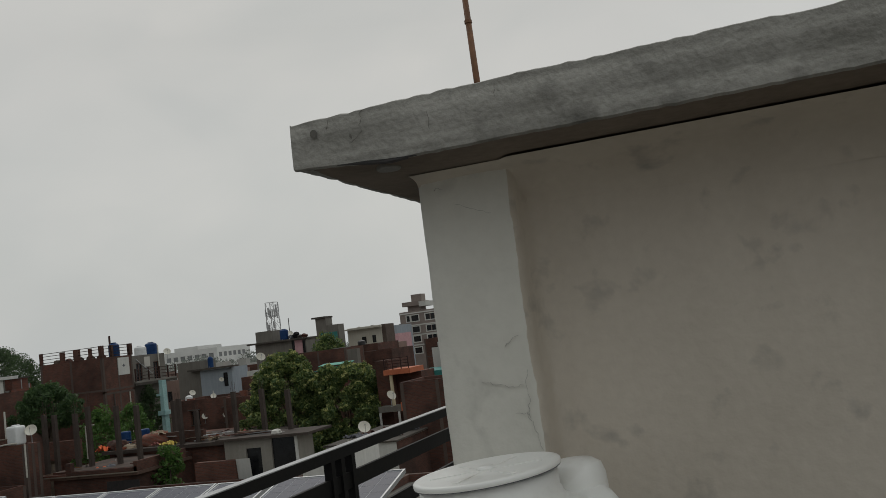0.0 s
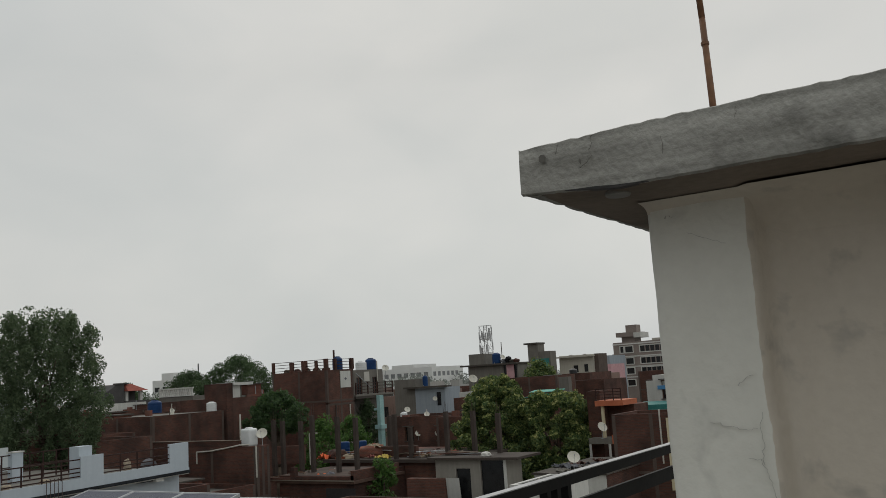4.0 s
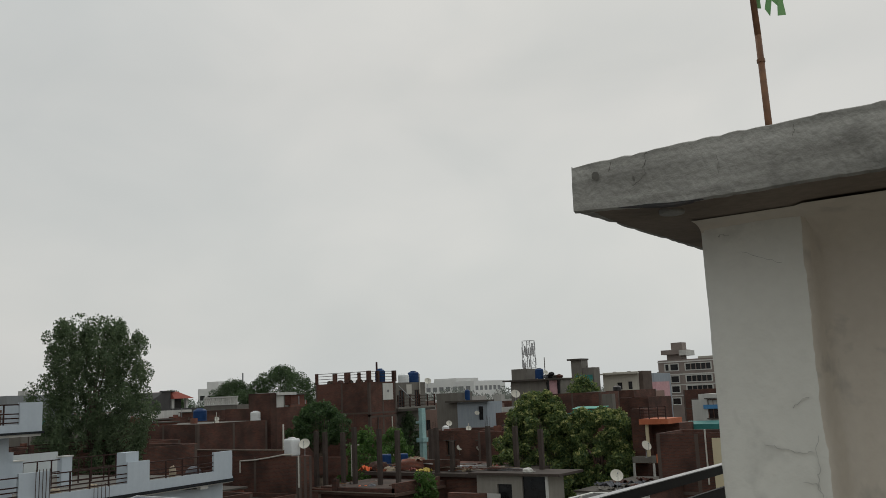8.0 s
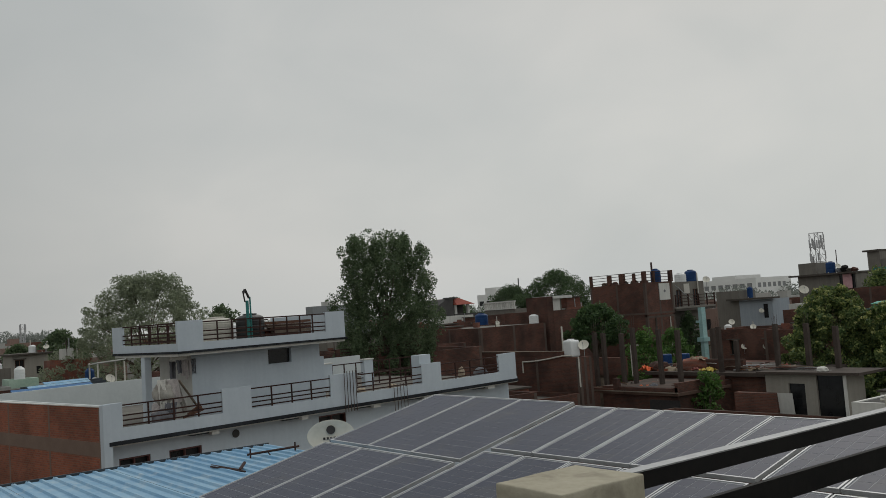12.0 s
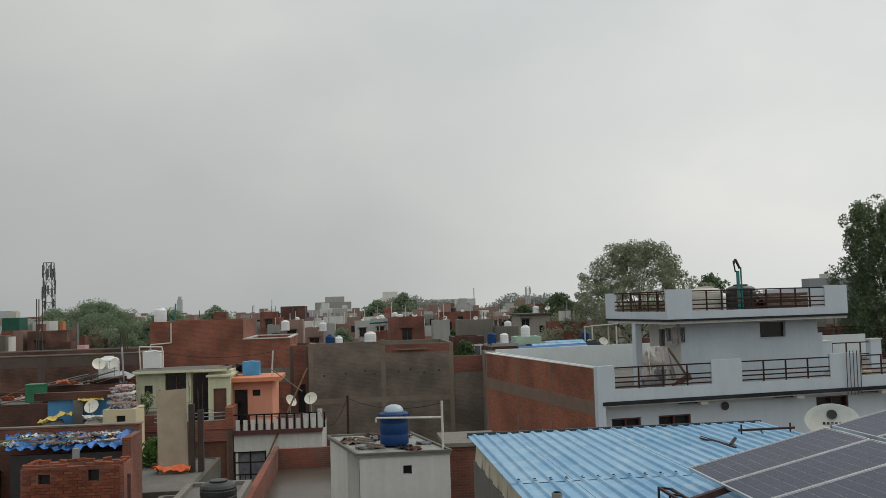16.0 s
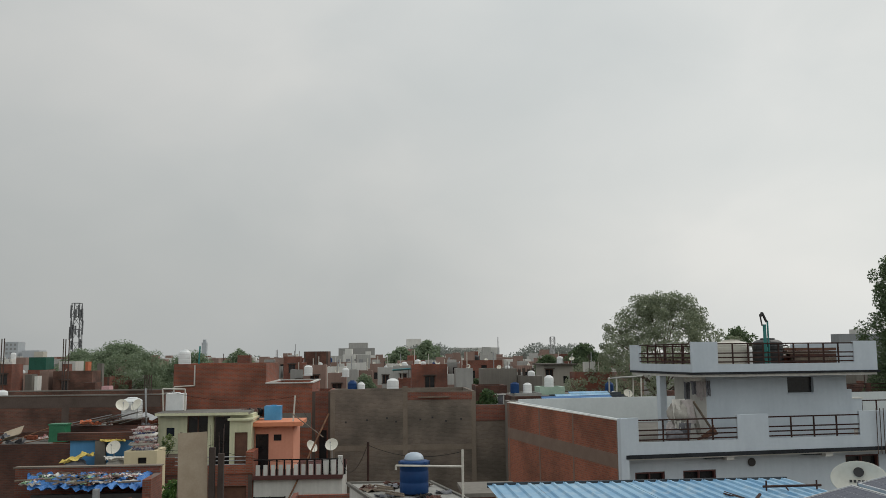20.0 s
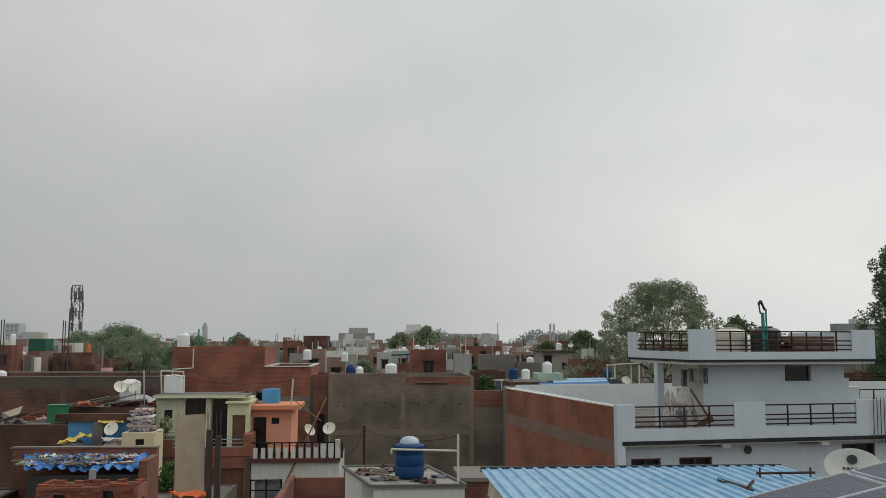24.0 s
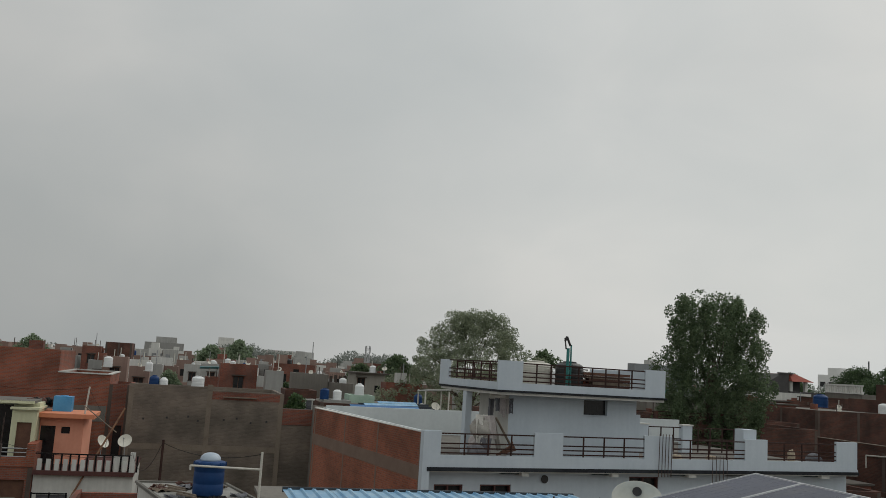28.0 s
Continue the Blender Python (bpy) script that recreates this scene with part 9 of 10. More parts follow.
def crown_tree(name, label, x, y, height, width, material, seed, low, profile, clumps, clump, leaves, leaf, squash=0.8, hollow=0.4, trunk=0.25, tips=None, lean=0.0, bumpy=0.22):
    """A tree whose crown fills an outline: profile gives half-widths, 0 to 1, from the crown's foot to its top; small clumps of leaves
    lie mostly near the outside, on limbs that fork from the trunk."""
    rng = np.random.default_rng(seed)
    t = thing(name, label, "tree", (x, y, 0))
    g = Geo()
    z_low, span = height * low, height * (1 - low)
    fork = z_low + 0.12 * span
    g.rod((x, y, 0), (x + 0.12, y, fork * 0.55), trunk, 9, trunk * 0.8).rod((x + 0.12, y, fork * 0.55), (x, y + 0.1, fork), trunk * 0.8, 9, trunk * 0.65)
    vs, fs, tv, tf = [], [], [], []
    for k in range(clumps):
        q = (k + rng.random()) / clumps
        f = q * (len(profile) - 1)
        i = min(int(f), len(profile) - 2)
        prof = profile[i] + (profile[i + 1] - profile[i]) * (f - i)
        a = k * 2.39996 + rng.random() * 0.9
        lobes = 1 + bumpy * noise.noise(Vector((math.cos(a) * 1.6, math.sin(a) * 1.6, q * 4.5 + seed))) + 0.10 * noise.noise(Vector((math.cos(a) * 4, math.sin(a) * 4, q * 9 + seed)))
        deep = hollow + (1 - hollow) * rng.random() ** 0.55
        r = max(0.05, width / 2 * prof * lobes - clump * 0.6) * deep
        c = np.array((x + r * math.cos(a) + lean * q, y + r * math.sin(a), z_low + span * q * (0.96 + 0.05 * noise.noise(Vector((a, q * 3, seed))))))
        size = clump * (0.6 + 0.8 * rng.random())
        leaf_cloud(vs, fs, c, size, int(leaves * (0.6 + 0.8 * rng.random())), leaf, rng, squash)
        if tips and deep > 0.72 and q > 0.25:
            for _ in range(3 if q > 0.6 else 1):
                o = rng.normal(size=3)
                o /= np.linalg.norm(o)
                o[2] = abs(o[2])
                leaf_cloud(tv, tf, c + o * size * 0.95, leaf * 1.25, 9, leaf * 0.8, rng, 0.7)
        if k % max(1, clumps // 34) == 0:
            e = Vector(c)
            s = Vector((x, y, fork * (0.75 + 0.25 * q) + (height - fork) * 0.3 * q))
            mid = s.lerp(e, 0.5) + Vector((0, 0, 0.05 * height))
            rr = trunk * (0.40 - 0.26 * q)
            g.rod(s, mid, rr, 6, rr * 0.7).rod(mid, e, rr * 0.7, 6, rr * 0.2)
    part("trunk", g, BARK, t, smooth=True)
    for nm, a, b, mat in (("crown", vs, fs, material),) + ((("blossom", tv, tf, tips),) if tips else ()):
        me = bpy.data.meshes.new(nm)
        me.from_pydata(np.concatenate(a).tolist(), [], np.concatenate(b).tolist())
        me.materials.append(mat)
        ob = new(nm, me)
        ob.parent = t
        ob.matrix_parent_inverse = Matrix.Translation((-x, -y, 0))
        tagged(ob, "pale yellow blossom and young leaves" if nm == "blossom" else "", kind="stuff")
    return t


# far leaves lightened so that their colour carries the haze
LEAF_FARTREE = leafage("haze_paled_far_tree_leaves", (0.16, 0.22, 0.135), (0.26, 0.32, 0.20))
LEAF_TIP = leafage("pale_yellow_blossom", (0.22, 0.27, 0.07), (0.58, 0.56, 0.24))
DOME = (0.5, 0.82, 0.97, 1.0, 0.93, 0.78, 0.55, 0.2)
COLUMN = (0.74, 0.82, 0.86, 0.93, 1.0, 1.0, 0.98, 0.95, 0.88, 0.62)
FLAT_DOME = (0.8, 0.95, 1.0, 0.98, 0.9, 0.76, 0.56, 0.28)
crown_tree("tall_tree", "tall dark green tree with drooping foliage and sky gaps", -51.2, 32.7, 15.85, 7.7, LEAF_DARK, 1, 0.26, COLUMN, 600, 0.40, 150, 0.086, 1.6, 0.2, 0.28, None, 0.35, 0.24)
crown_tree("acacia_tree", "broad feathery grey-green tree behind the blue house", -71.5, 23.1, 15.05, 16.4, LEAF_GREY, 2, 0.34, (0.86, 1.0, 0.98, 0.88, 0.74, 0.58, 0.42, 0.22), 540, 0.60, 110, 0.095, 0.75, 0.35, 0.3, None, 0.0, 0.38)
crown_tree("flowering_tree", "dense green tree with pale yellow blossom and a pointed top", -33.3, 58.0, 10.2, 7.6, LEAF_YELLOW, 3, 0.10, (0.85, 1.0, 1.0, 1.0, 0.96, 0.9, 0.78, 0.56, 0.24), 400, 0.40, 150, 0.12, 0.9, 0.4, 0.22, LEAF_TIP, 0.0, 0.45)
crown_tree("flowering_tree", "lower rounded green tree with pale yellow blossom", -29.7, 60.2, 8.75, 7.0, LEAF_YELLOW, 43, 0.10, (0.8, 1.0, 1.0, 1.0, 1.0, 0.95, 0.82, 0.5), 370, 0.40, 150, 0.12, 0.9, 0.4, 0.22, LEAF_TIP, 0.0, 0.4)
crown_tree("round_tree", "dark green round tree above the brick houses", -121.8, 116.8, 16.4, 17.5, LEAF_MID, 4, 0.3, DOME, 190, 1.2, 230, 0.15, 0.8, 0.4)
crown_tree("round_tree", "dark green tree beside the brick houses", -130, 112.5, 14.2, 14, LEAF_MID, 5, 0.3, DOME, 150, 1.05, 200, 0.15, 0.8, 0.4)
crown_tree("round_tree", "low dark green trees beside the brick houses", -138, 104.5, 12.6, 12, LEAF_MID, 25, 0.3, DOME, 150, 1.05, 200, 0.15, 0.8, 0.4)
crown_tree("garden_tree", "dark green garden tree before the brown house", -52.0, 54.0, 9.9, 5.4, LEAF_GARDEN, 6, 0.68, FLAT_DOME, 150, 0.42, 80, 0.12, 0.8, 0.4)
crown_tree("shrub", "fresh green bushes behind the columns", -46.7, 53.6, 7.7, 4.6, LEAF_FRESH, 7, 0.3, DOME, 90, 0.45, 80, 0.12, 0.8, 0.4, 0.12)
crown_tree("shrub", "fresh green bush behind the drum", -49.5, 60.6, 7.5, 4.6, LEAF_FRESH, 8, 0.3, DOME, 80, 0.45, 80, 0.12, 0.8, 0.4, 0.12)
crown_tree("garden_tree", "green tree between the brick wall and the teal column", -55.4, 70.4, 8.6, 2.9, LEAF_MID, 9, 0.3, DOME, 80, 0.42, 80, 0.12, 0.8, 0.4, 0.15)
crown_tree("round_tree", "far green tree behind the long low brick house", -53.2, 104, 11.7, 7.4, LEAF_YELLOW, 10, 0.3, DOME, 100, 0.8, 90, 0.2, 0.8, 0.4)
tree("shrub", "bright green climber beside the unfinished house", -35.6, 46.3, 0, 5.5, 2.2, LEAF_FRESH, 11, 0.2, 22, 160, 0.11, 0.22)
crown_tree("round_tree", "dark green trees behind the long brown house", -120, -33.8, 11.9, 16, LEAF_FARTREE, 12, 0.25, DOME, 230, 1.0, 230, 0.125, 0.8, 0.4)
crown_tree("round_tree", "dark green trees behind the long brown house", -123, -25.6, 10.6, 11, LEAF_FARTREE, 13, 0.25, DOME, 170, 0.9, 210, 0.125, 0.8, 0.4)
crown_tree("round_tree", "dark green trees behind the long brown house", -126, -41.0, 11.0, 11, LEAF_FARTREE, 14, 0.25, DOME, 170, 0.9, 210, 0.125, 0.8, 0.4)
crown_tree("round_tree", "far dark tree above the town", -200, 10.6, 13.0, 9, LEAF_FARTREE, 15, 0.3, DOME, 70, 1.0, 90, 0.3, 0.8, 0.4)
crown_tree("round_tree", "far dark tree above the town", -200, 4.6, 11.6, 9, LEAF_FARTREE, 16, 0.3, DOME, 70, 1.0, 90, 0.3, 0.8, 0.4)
crown_tree("garden_tree", "dark bushy tree beside the broad acacia", -107.5, 24.9, 11.2, 8.0, LEAF_DARK, 17, 0.3, DOME, 110, 0.65, 90, 0.17, 0.8, 0.4)
crown_tree("garden_tree", "low dark trees beside the broad acacia", -108.5, 20.6, 9.9, 6.5, LEAF_DARK, 27, 0.3, DOME, 100, 0.65, 90, 0.17, 0.8, 0.4)
crown_tree("garden_tree", "dark tree behind the upper deck", -90, 37.0, 12.6, 6.6, LEAF_DARK, 18, 0.3, DOME, 90, 0.6, 90, 0.17, 0.8, 0.4)
crown_tree("garden_tree", "leafy tree behind the grey wall house", -90, 10.0, 7.6, 5, LEAF_MID, 19, 0.3, DOME, 80, 0.5, 80, 0.17, 0.8, 0.4)
tree("shrub", "bright green shrub before the leaning board", -43.9, -9.62, 3.02, 1.35, 1.5, LEAF_FRESH, 20, 0.1, 20, 140, 0.08, 0.24, trunk=0.04)
tree("shrub", "thin dry plant on the brick balcony", -50.6, -11.6, 4.7, 1.3, 0.9, LEAF_YELLOW, 21, 0.2, 12, 40, 0.06, 0.24, trunk=0.03)

tree("shrub", "green climbing shrub on the low grey house", -62.0, 7.3, 5.39, 2.3, 1.9, LEAF_GARDEN, 31, 0.1, 20, 150, 0.09, 0.24, trunk=0.05)
wf = thing("window_frame", "white window frame standing on the low grey house", "window", (-62.6, 8.45, 5.39))
part("frame", Geo().box(-62.64, 8.15, 5.39, -62.56, 8.23, 7.3).box(-62.64, 8.62, 5.39, -62.56, 8.70, 7.3).box(-62.64, 8.05, 7.3, -62.5, 8.8, 7.4), WHITE_WALL, wf)
part("pane", Geo().box(-62.62, 8.23, 5.39, -62.59, 8.62, 7.3), CLOTH_GREY, wf, "dull grey pane")
crown_tree("round_tree", "haze-pale green tree between the far houses", -114, -1.9, 7.4, 4.2, LEAF_FARTREE, 32, 0.3, DOME, 80, 0.6, 90, 0.17, 0.8, 0.4)
crown_tree("round_tree", "far haze-pale green tree above the roofs", -148, -23, 11.0, 7.5, LEAF_FARTREE, 33, 0.3, DOME, 80, 0.8, 90, 0.22, 0.8, 0.4)

# ---------------------------------------------------------------- far wooded rim
far = random.Random(23)
# distance haze is put into the leaf colour: greyed and lightened
LEAF_HAZE = leafage("haze_tinted_far_leaves", (0.20, 0.225, 0.205), (0.27, 0.29, 0.26))
rngw = np.random.default_rng(77)
vs, fs = [], []
for k in range(270):
    az = radians(24 + 94 * k / 270)
    R = 400 + 60 * far.random() - (110 if k < 126 else 0)
    c = np.array((-R * math.sin(az), R * math.cos(az), far.uniform(3.0, 6.5) + (2.5 if k < 126 else 0)))
    leaf_cloud(vs, fs, c, far.uniform(3.5, 6.5), 260, 0.5, rngw, 0.7)
for k in range(46):
    az = radians(76.5 + 12.5 * k / 46)
    R = 300 + 40 * far.random()
    c = np.array((-R * math.sin(az), R * math.cos(az), far.uniform(7.0, 9.4) + 2.2 * math.sin(k * 0.21)))
    leaf_cloud(vs, fs, c, far.uniform(3.0, 5.5), 420, 0.42, rngw, 0.75)
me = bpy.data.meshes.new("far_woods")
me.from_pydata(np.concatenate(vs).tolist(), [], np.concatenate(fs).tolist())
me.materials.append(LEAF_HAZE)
tagged(new("far_woods", me), "far belt of trees along the horizon, coloured for haze", "trees", kind="stuff")

# ---------------------------------------------------------------- phone masts
# lighter mast colour with the distance haze painted in
PALE_MAST = surface("haze_pale_mast_paint", (0.34, 0.345, 0.35), (0.48, 0.485, 0.49), 0.6, 3, 25, 0.05)
MAST_GREY = surface("dull_mast_paint", (0.09, 0.095, 0.10), (0.15, 0.155, 0.16), 0.7, 3, 25, 0.05, gloss=0.2)


def lattice_mast(name, label, x, y, z0, z1, w0, w1, panels, seed, paint):
    t = thing(name, label, "mast", (x, y, z0))
    n = max(4, round((z1 - z0) / (w0 * 1.2)))
    half = lambda z: (w0 + (w1 - w0) * (z - z0) / (z1 - z0)) / 2
    cs = ((-1, -1), (1, -1), (1, 1), (-1, 1))
    for a, b in cs:
        part("leg", Geo().rod((x + a * half(z0), y + b * half(z0), z0), (x + a * half(z1), y + b * half(z1), z1), 0.09, 6), paint, t)
    g = Geo()
    for k in range(n):
        za, zb = z0 + (z1 - z0) * k / n, z0 + (z1 - z0) * (k + 1) / n
        for i in range(4):
            (a, b), (c, d) = cs[i], cs[(i + 1) % 4]
            g.rod((x + a * half(za), y + b * half(za), za), (x + c * half(zb), y + d * half(zb), zb), 0.045, 4)
            g.rod((x + a * half(zb), y + b * half(zb), zb), (x + c * half(zb), y + d * half(zb), zb), 0.045, 4)
    part("bracing", g, paint, t)
    r = random.Random(seed)
    for k in range(panels):
        an, z = r.uniform(0, math.tau), z1 - r.uniform(0.2, 0.45) * (z1 - z0) * (1 if k % 2 else 0.3)
        px, py = x + 1.45 * half(z) * math.cos(an), y + 1.45 * half(z) * math.sin(an)
        part("antenna", Geo().obox(pose(px, py, z, 0, 0, math.degrees(an)), 0.18, 0.34, 1.7), paint, t, "pale panel antenna")
        part("stand_off", Geo().rod((px, py, z), (x + half(z) * math.cos(an), y + half(z) * math.sin(an), z), 0.06, 5), paint, t)
    return t


lattice_mast("phone_mast", "steel lattice phone mast with panel antennas", -180.6, -60, 0, 20.9, 2.2, 1.5, 22, 1, MAST_GREY)
lattice_mast("phone_mast", "steel lattice phone mast crowded with antennas", -102.4, 174.7, 0, 21.4, 2.4, 2.0, 22, 2, PALE_MAST)
lattice_mast("phone_mast", "small far phone mast", -294.6, 57.7, 0, 15.6, 1.3, 1.2, 14, 3, PALE_MAST)
single("radio_mast", Geo().rod((-317, 42.3, 0), (-317, 42.3, 16.1), 0.32, 6, 0.16), PALE_MAST, "thin far radio mast", "mast")
single("radio_mast", Geo().rod((-170, 150, 0), (-170, 150, 17.5), 0.16, 6), MAST_GREY, "thin far radio mast beside the red porch", "mast")
for k in range(4):
    single("rebar", Geo().rod((-62 + 0.3 * k, -15.9 + 0.22 * k, 7.0), (-62 + 0.3 * k, -15.9 + 0.22 * k, 9.0), 0.035, 5), REBAR, "starter bar on the brown house", "rod", group="far rods")

# far render and panes are lightened: the haze is in their colour
PALE_GREY = surface("haze_paled_grey_render", (0.26, 0.26, 0.245), (0.38, 0.375, 0.355), 0.85, 0.4, 4, 0.1, spread=0.4, streak=0.4, vary=0.25)
PALE_GREY_PANE = surface("haze_paled_far_glass", (0.20, 0.205, 0.21), (0.27, 0.275, 0.28), 0.4, 2, 20, 0.0)
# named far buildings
# skyline walls near the sky's tone, haze painted in
PALE_BLUE_GREY = surface("haze_blue_grey_walls", (0.36, 0.39, 0.415), (0.45, 0.48, 0.505), 0.85, 0.3, 4, 0.05, spread=0.5)
FRESH_WHITE = surface("fresh_white_paint", (0.70, 0.70, 0.68), (0.82, 0.82, 0.80), 0.8, 0.4, 5, 0.08, spread=0.5)
flat_house("grey_house", "brick far house with small windows beside the mast", -122, -38.5, -112, -33, 7.8, BRICK, 0.4, east=((1, 5, 1, 1.2), (3.4, 5, 1, 1.2)))
flat_house("brick_house", "brick far house beside the mast", -126, -44, -120, -38.6, 6.9, BRICK_DARK, 0.4, east=((4, 4.2, 1.2, 1.4),))
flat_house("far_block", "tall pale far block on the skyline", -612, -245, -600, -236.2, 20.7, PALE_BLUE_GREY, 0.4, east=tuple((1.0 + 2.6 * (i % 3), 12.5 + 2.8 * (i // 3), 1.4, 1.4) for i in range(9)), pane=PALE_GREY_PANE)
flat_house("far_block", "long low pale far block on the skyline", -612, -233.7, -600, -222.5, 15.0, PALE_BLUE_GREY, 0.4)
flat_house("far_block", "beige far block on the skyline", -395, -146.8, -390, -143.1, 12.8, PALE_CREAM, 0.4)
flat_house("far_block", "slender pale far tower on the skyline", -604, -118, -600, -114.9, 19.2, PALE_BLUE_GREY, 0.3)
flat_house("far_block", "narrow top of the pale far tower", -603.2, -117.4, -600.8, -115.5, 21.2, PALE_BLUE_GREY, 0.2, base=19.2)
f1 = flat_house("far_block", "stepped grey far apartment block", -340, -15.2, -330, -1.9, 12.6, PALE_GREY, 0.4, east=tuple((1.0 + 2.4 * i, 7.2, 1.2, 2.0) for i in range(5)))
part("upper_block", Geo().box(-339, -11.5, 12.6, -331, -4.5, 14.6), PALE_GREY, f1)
flat_house("far_block", "pale far water house on the skyline", -404, 12, -398, 18.5, 17.0, WHITE_WALL, 0.4)
flat_house("far_block", "pale long far block", -340, 26, -326, 44, 12.4, WHITE_WALL, 0.4, east=tuple((1.0 + 2.6 * i, 9, 1.4, 1.6) for i in range(6)))
flat_house("brick_house", "tall narrow brick house in the far town", -126, -10.1, -120, -6.9, 10.7, BRICK_DARK, 0.3)
w1 = flat_house("far_block", "long white far institute block with ribbon windows", -203.7, 268.6, -181.1, 290, 14.6, FRESH_WHITE, 0.4, south=tuple((1 + 3.0 * i, 11.2, 2.0, 1.6) for i in range(7)), east=tuple((1 + 3.0 * i, 11.2, 2.0, 1.6) for i in range(6)), pane=PALE_GREY_PANE)
part("roof_room", Geo().box(-200, 270, 14.6, -190, 285, 15.9), FRESH_WHITE, w1)
flat_house("far_block", "white stepped far house", -249, 199.6, -237.9, 212, 15.4, FRESH_WHITE, 0.4, south=((1, 11.5, 2.6, 1.6), (5, 11.5, 2.6, 1.6), (8.6, 11.5, 1.6, 1.6)))
flat_house("far_block", "white roof room on the stepped far house", -246, 201, -240, 208, 17.7, FRESH_WHITE, 0.3, base=15.4)

# ---------------------------------------------------------------- the crowded far town
town = random.Random(42)
# brick tone paled for haze, as are most walls of the far rows
PALE_BRICK = surface("haze_paled_brick", (0.21, 0.135, 0.11), (0.29, 0.20, 0.165), 0.9, 0.5, 6, 0.15, spread=0.4, streak=0.3, vary=0.2)
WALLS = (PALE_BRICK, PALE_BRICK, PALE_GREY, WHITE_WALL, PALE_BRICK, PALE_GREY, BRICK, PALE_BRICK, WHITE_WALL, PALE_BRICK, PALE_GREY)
FAR_WALLS, FAR_PANES = {}, Geo()


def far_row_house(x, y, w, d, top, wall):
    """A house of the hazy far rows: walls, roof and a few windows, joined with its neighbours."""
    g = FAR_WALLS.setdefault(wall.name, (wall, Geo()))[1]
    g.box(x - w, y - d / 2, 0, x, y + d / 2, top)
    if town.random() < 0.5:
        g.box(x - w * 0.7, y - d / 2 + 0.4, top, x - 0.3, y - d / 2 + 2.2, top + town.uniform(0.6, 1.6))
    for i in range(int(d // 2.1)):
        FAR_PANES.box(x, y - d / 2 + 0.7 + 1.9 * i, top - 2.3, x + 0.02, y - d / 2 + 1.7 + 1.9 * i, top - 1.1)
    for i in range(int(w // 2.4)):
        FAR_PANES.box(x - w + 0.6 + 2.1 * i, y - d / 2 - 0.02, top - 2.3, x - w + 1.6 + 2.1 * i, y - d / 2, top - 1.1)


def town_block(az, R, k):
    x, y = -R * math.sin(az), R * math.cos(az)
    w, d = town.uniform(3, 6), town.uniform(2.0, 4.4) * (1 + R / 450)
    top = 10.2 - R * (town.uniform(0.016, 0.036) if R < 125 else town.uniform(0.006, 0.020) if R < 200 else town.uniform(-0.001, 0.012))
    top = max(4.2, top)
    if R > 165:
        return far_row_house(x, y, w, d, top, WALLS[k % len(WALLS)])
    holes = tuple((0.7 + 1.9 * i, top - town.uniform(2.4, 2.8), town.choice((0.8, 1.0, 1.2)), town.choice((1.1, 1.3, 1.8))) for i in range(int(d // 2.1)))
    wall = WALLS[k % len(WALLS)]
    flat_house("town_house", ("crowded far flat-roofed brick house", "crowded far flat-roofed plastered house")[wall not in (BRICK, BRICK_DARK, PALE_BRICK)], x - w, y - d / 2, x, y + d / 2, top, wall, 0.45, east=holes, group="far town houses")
    r = town.random()
    fx, fy, fz = x - town.uniform(1, 3), y + town.uniform(-d / 3, d / 3), top - 0.45
    if r < 0.30:
        small_white_tank(fx, fy, fz).scale = (0.8, 0.8, 0.8)
    elif r < 0.42:
        white_tank(fx, fy, fz).scale = (0.7, 0.7, 0.75)
    elif r < 0.50:
        black_tank(fx, fy, fz)
    elif r < 0.60:
        blue_tank(fx, fy, fz)
    if town.random() < 0.5:
        px, py = x - town.uniform(0.3, 2.5), y + town.uniform(-d / 2.2, d / 2.2)
        single("roof_pole", Geo().rod((px, py, fz), (px, py, fz + town.uniform(0.9, 2.4)), 0.035 + R * 0.0002, 5), town.choice((STEEL, REBAR, PIPE_CREAM)), "thin pole on a far roof", "pole", group="far roof poles")
    if town.random() < 0.35:
        dish(x - 0.6, y + town.uniform(-d / 3, d / 3), fz, town.uniform(-40, 40)).scale = (0.65, 0.65, 0.65)
    if town.random() < 0.4:
        hx = x - town.uniform(0.3, 0.8)
        single("rooftop_hut", Geo().box(hx - 1.6, y - d / 2 + 0.3, fz, hx, y - d / 2 + 1.7, fz + town.uniform(1.0, 1.9)), (PALE_BRICK, PALE_GREY, BRICK)[k % 3], "plain stair head on a far roof", "stair head", group="far stair heads")


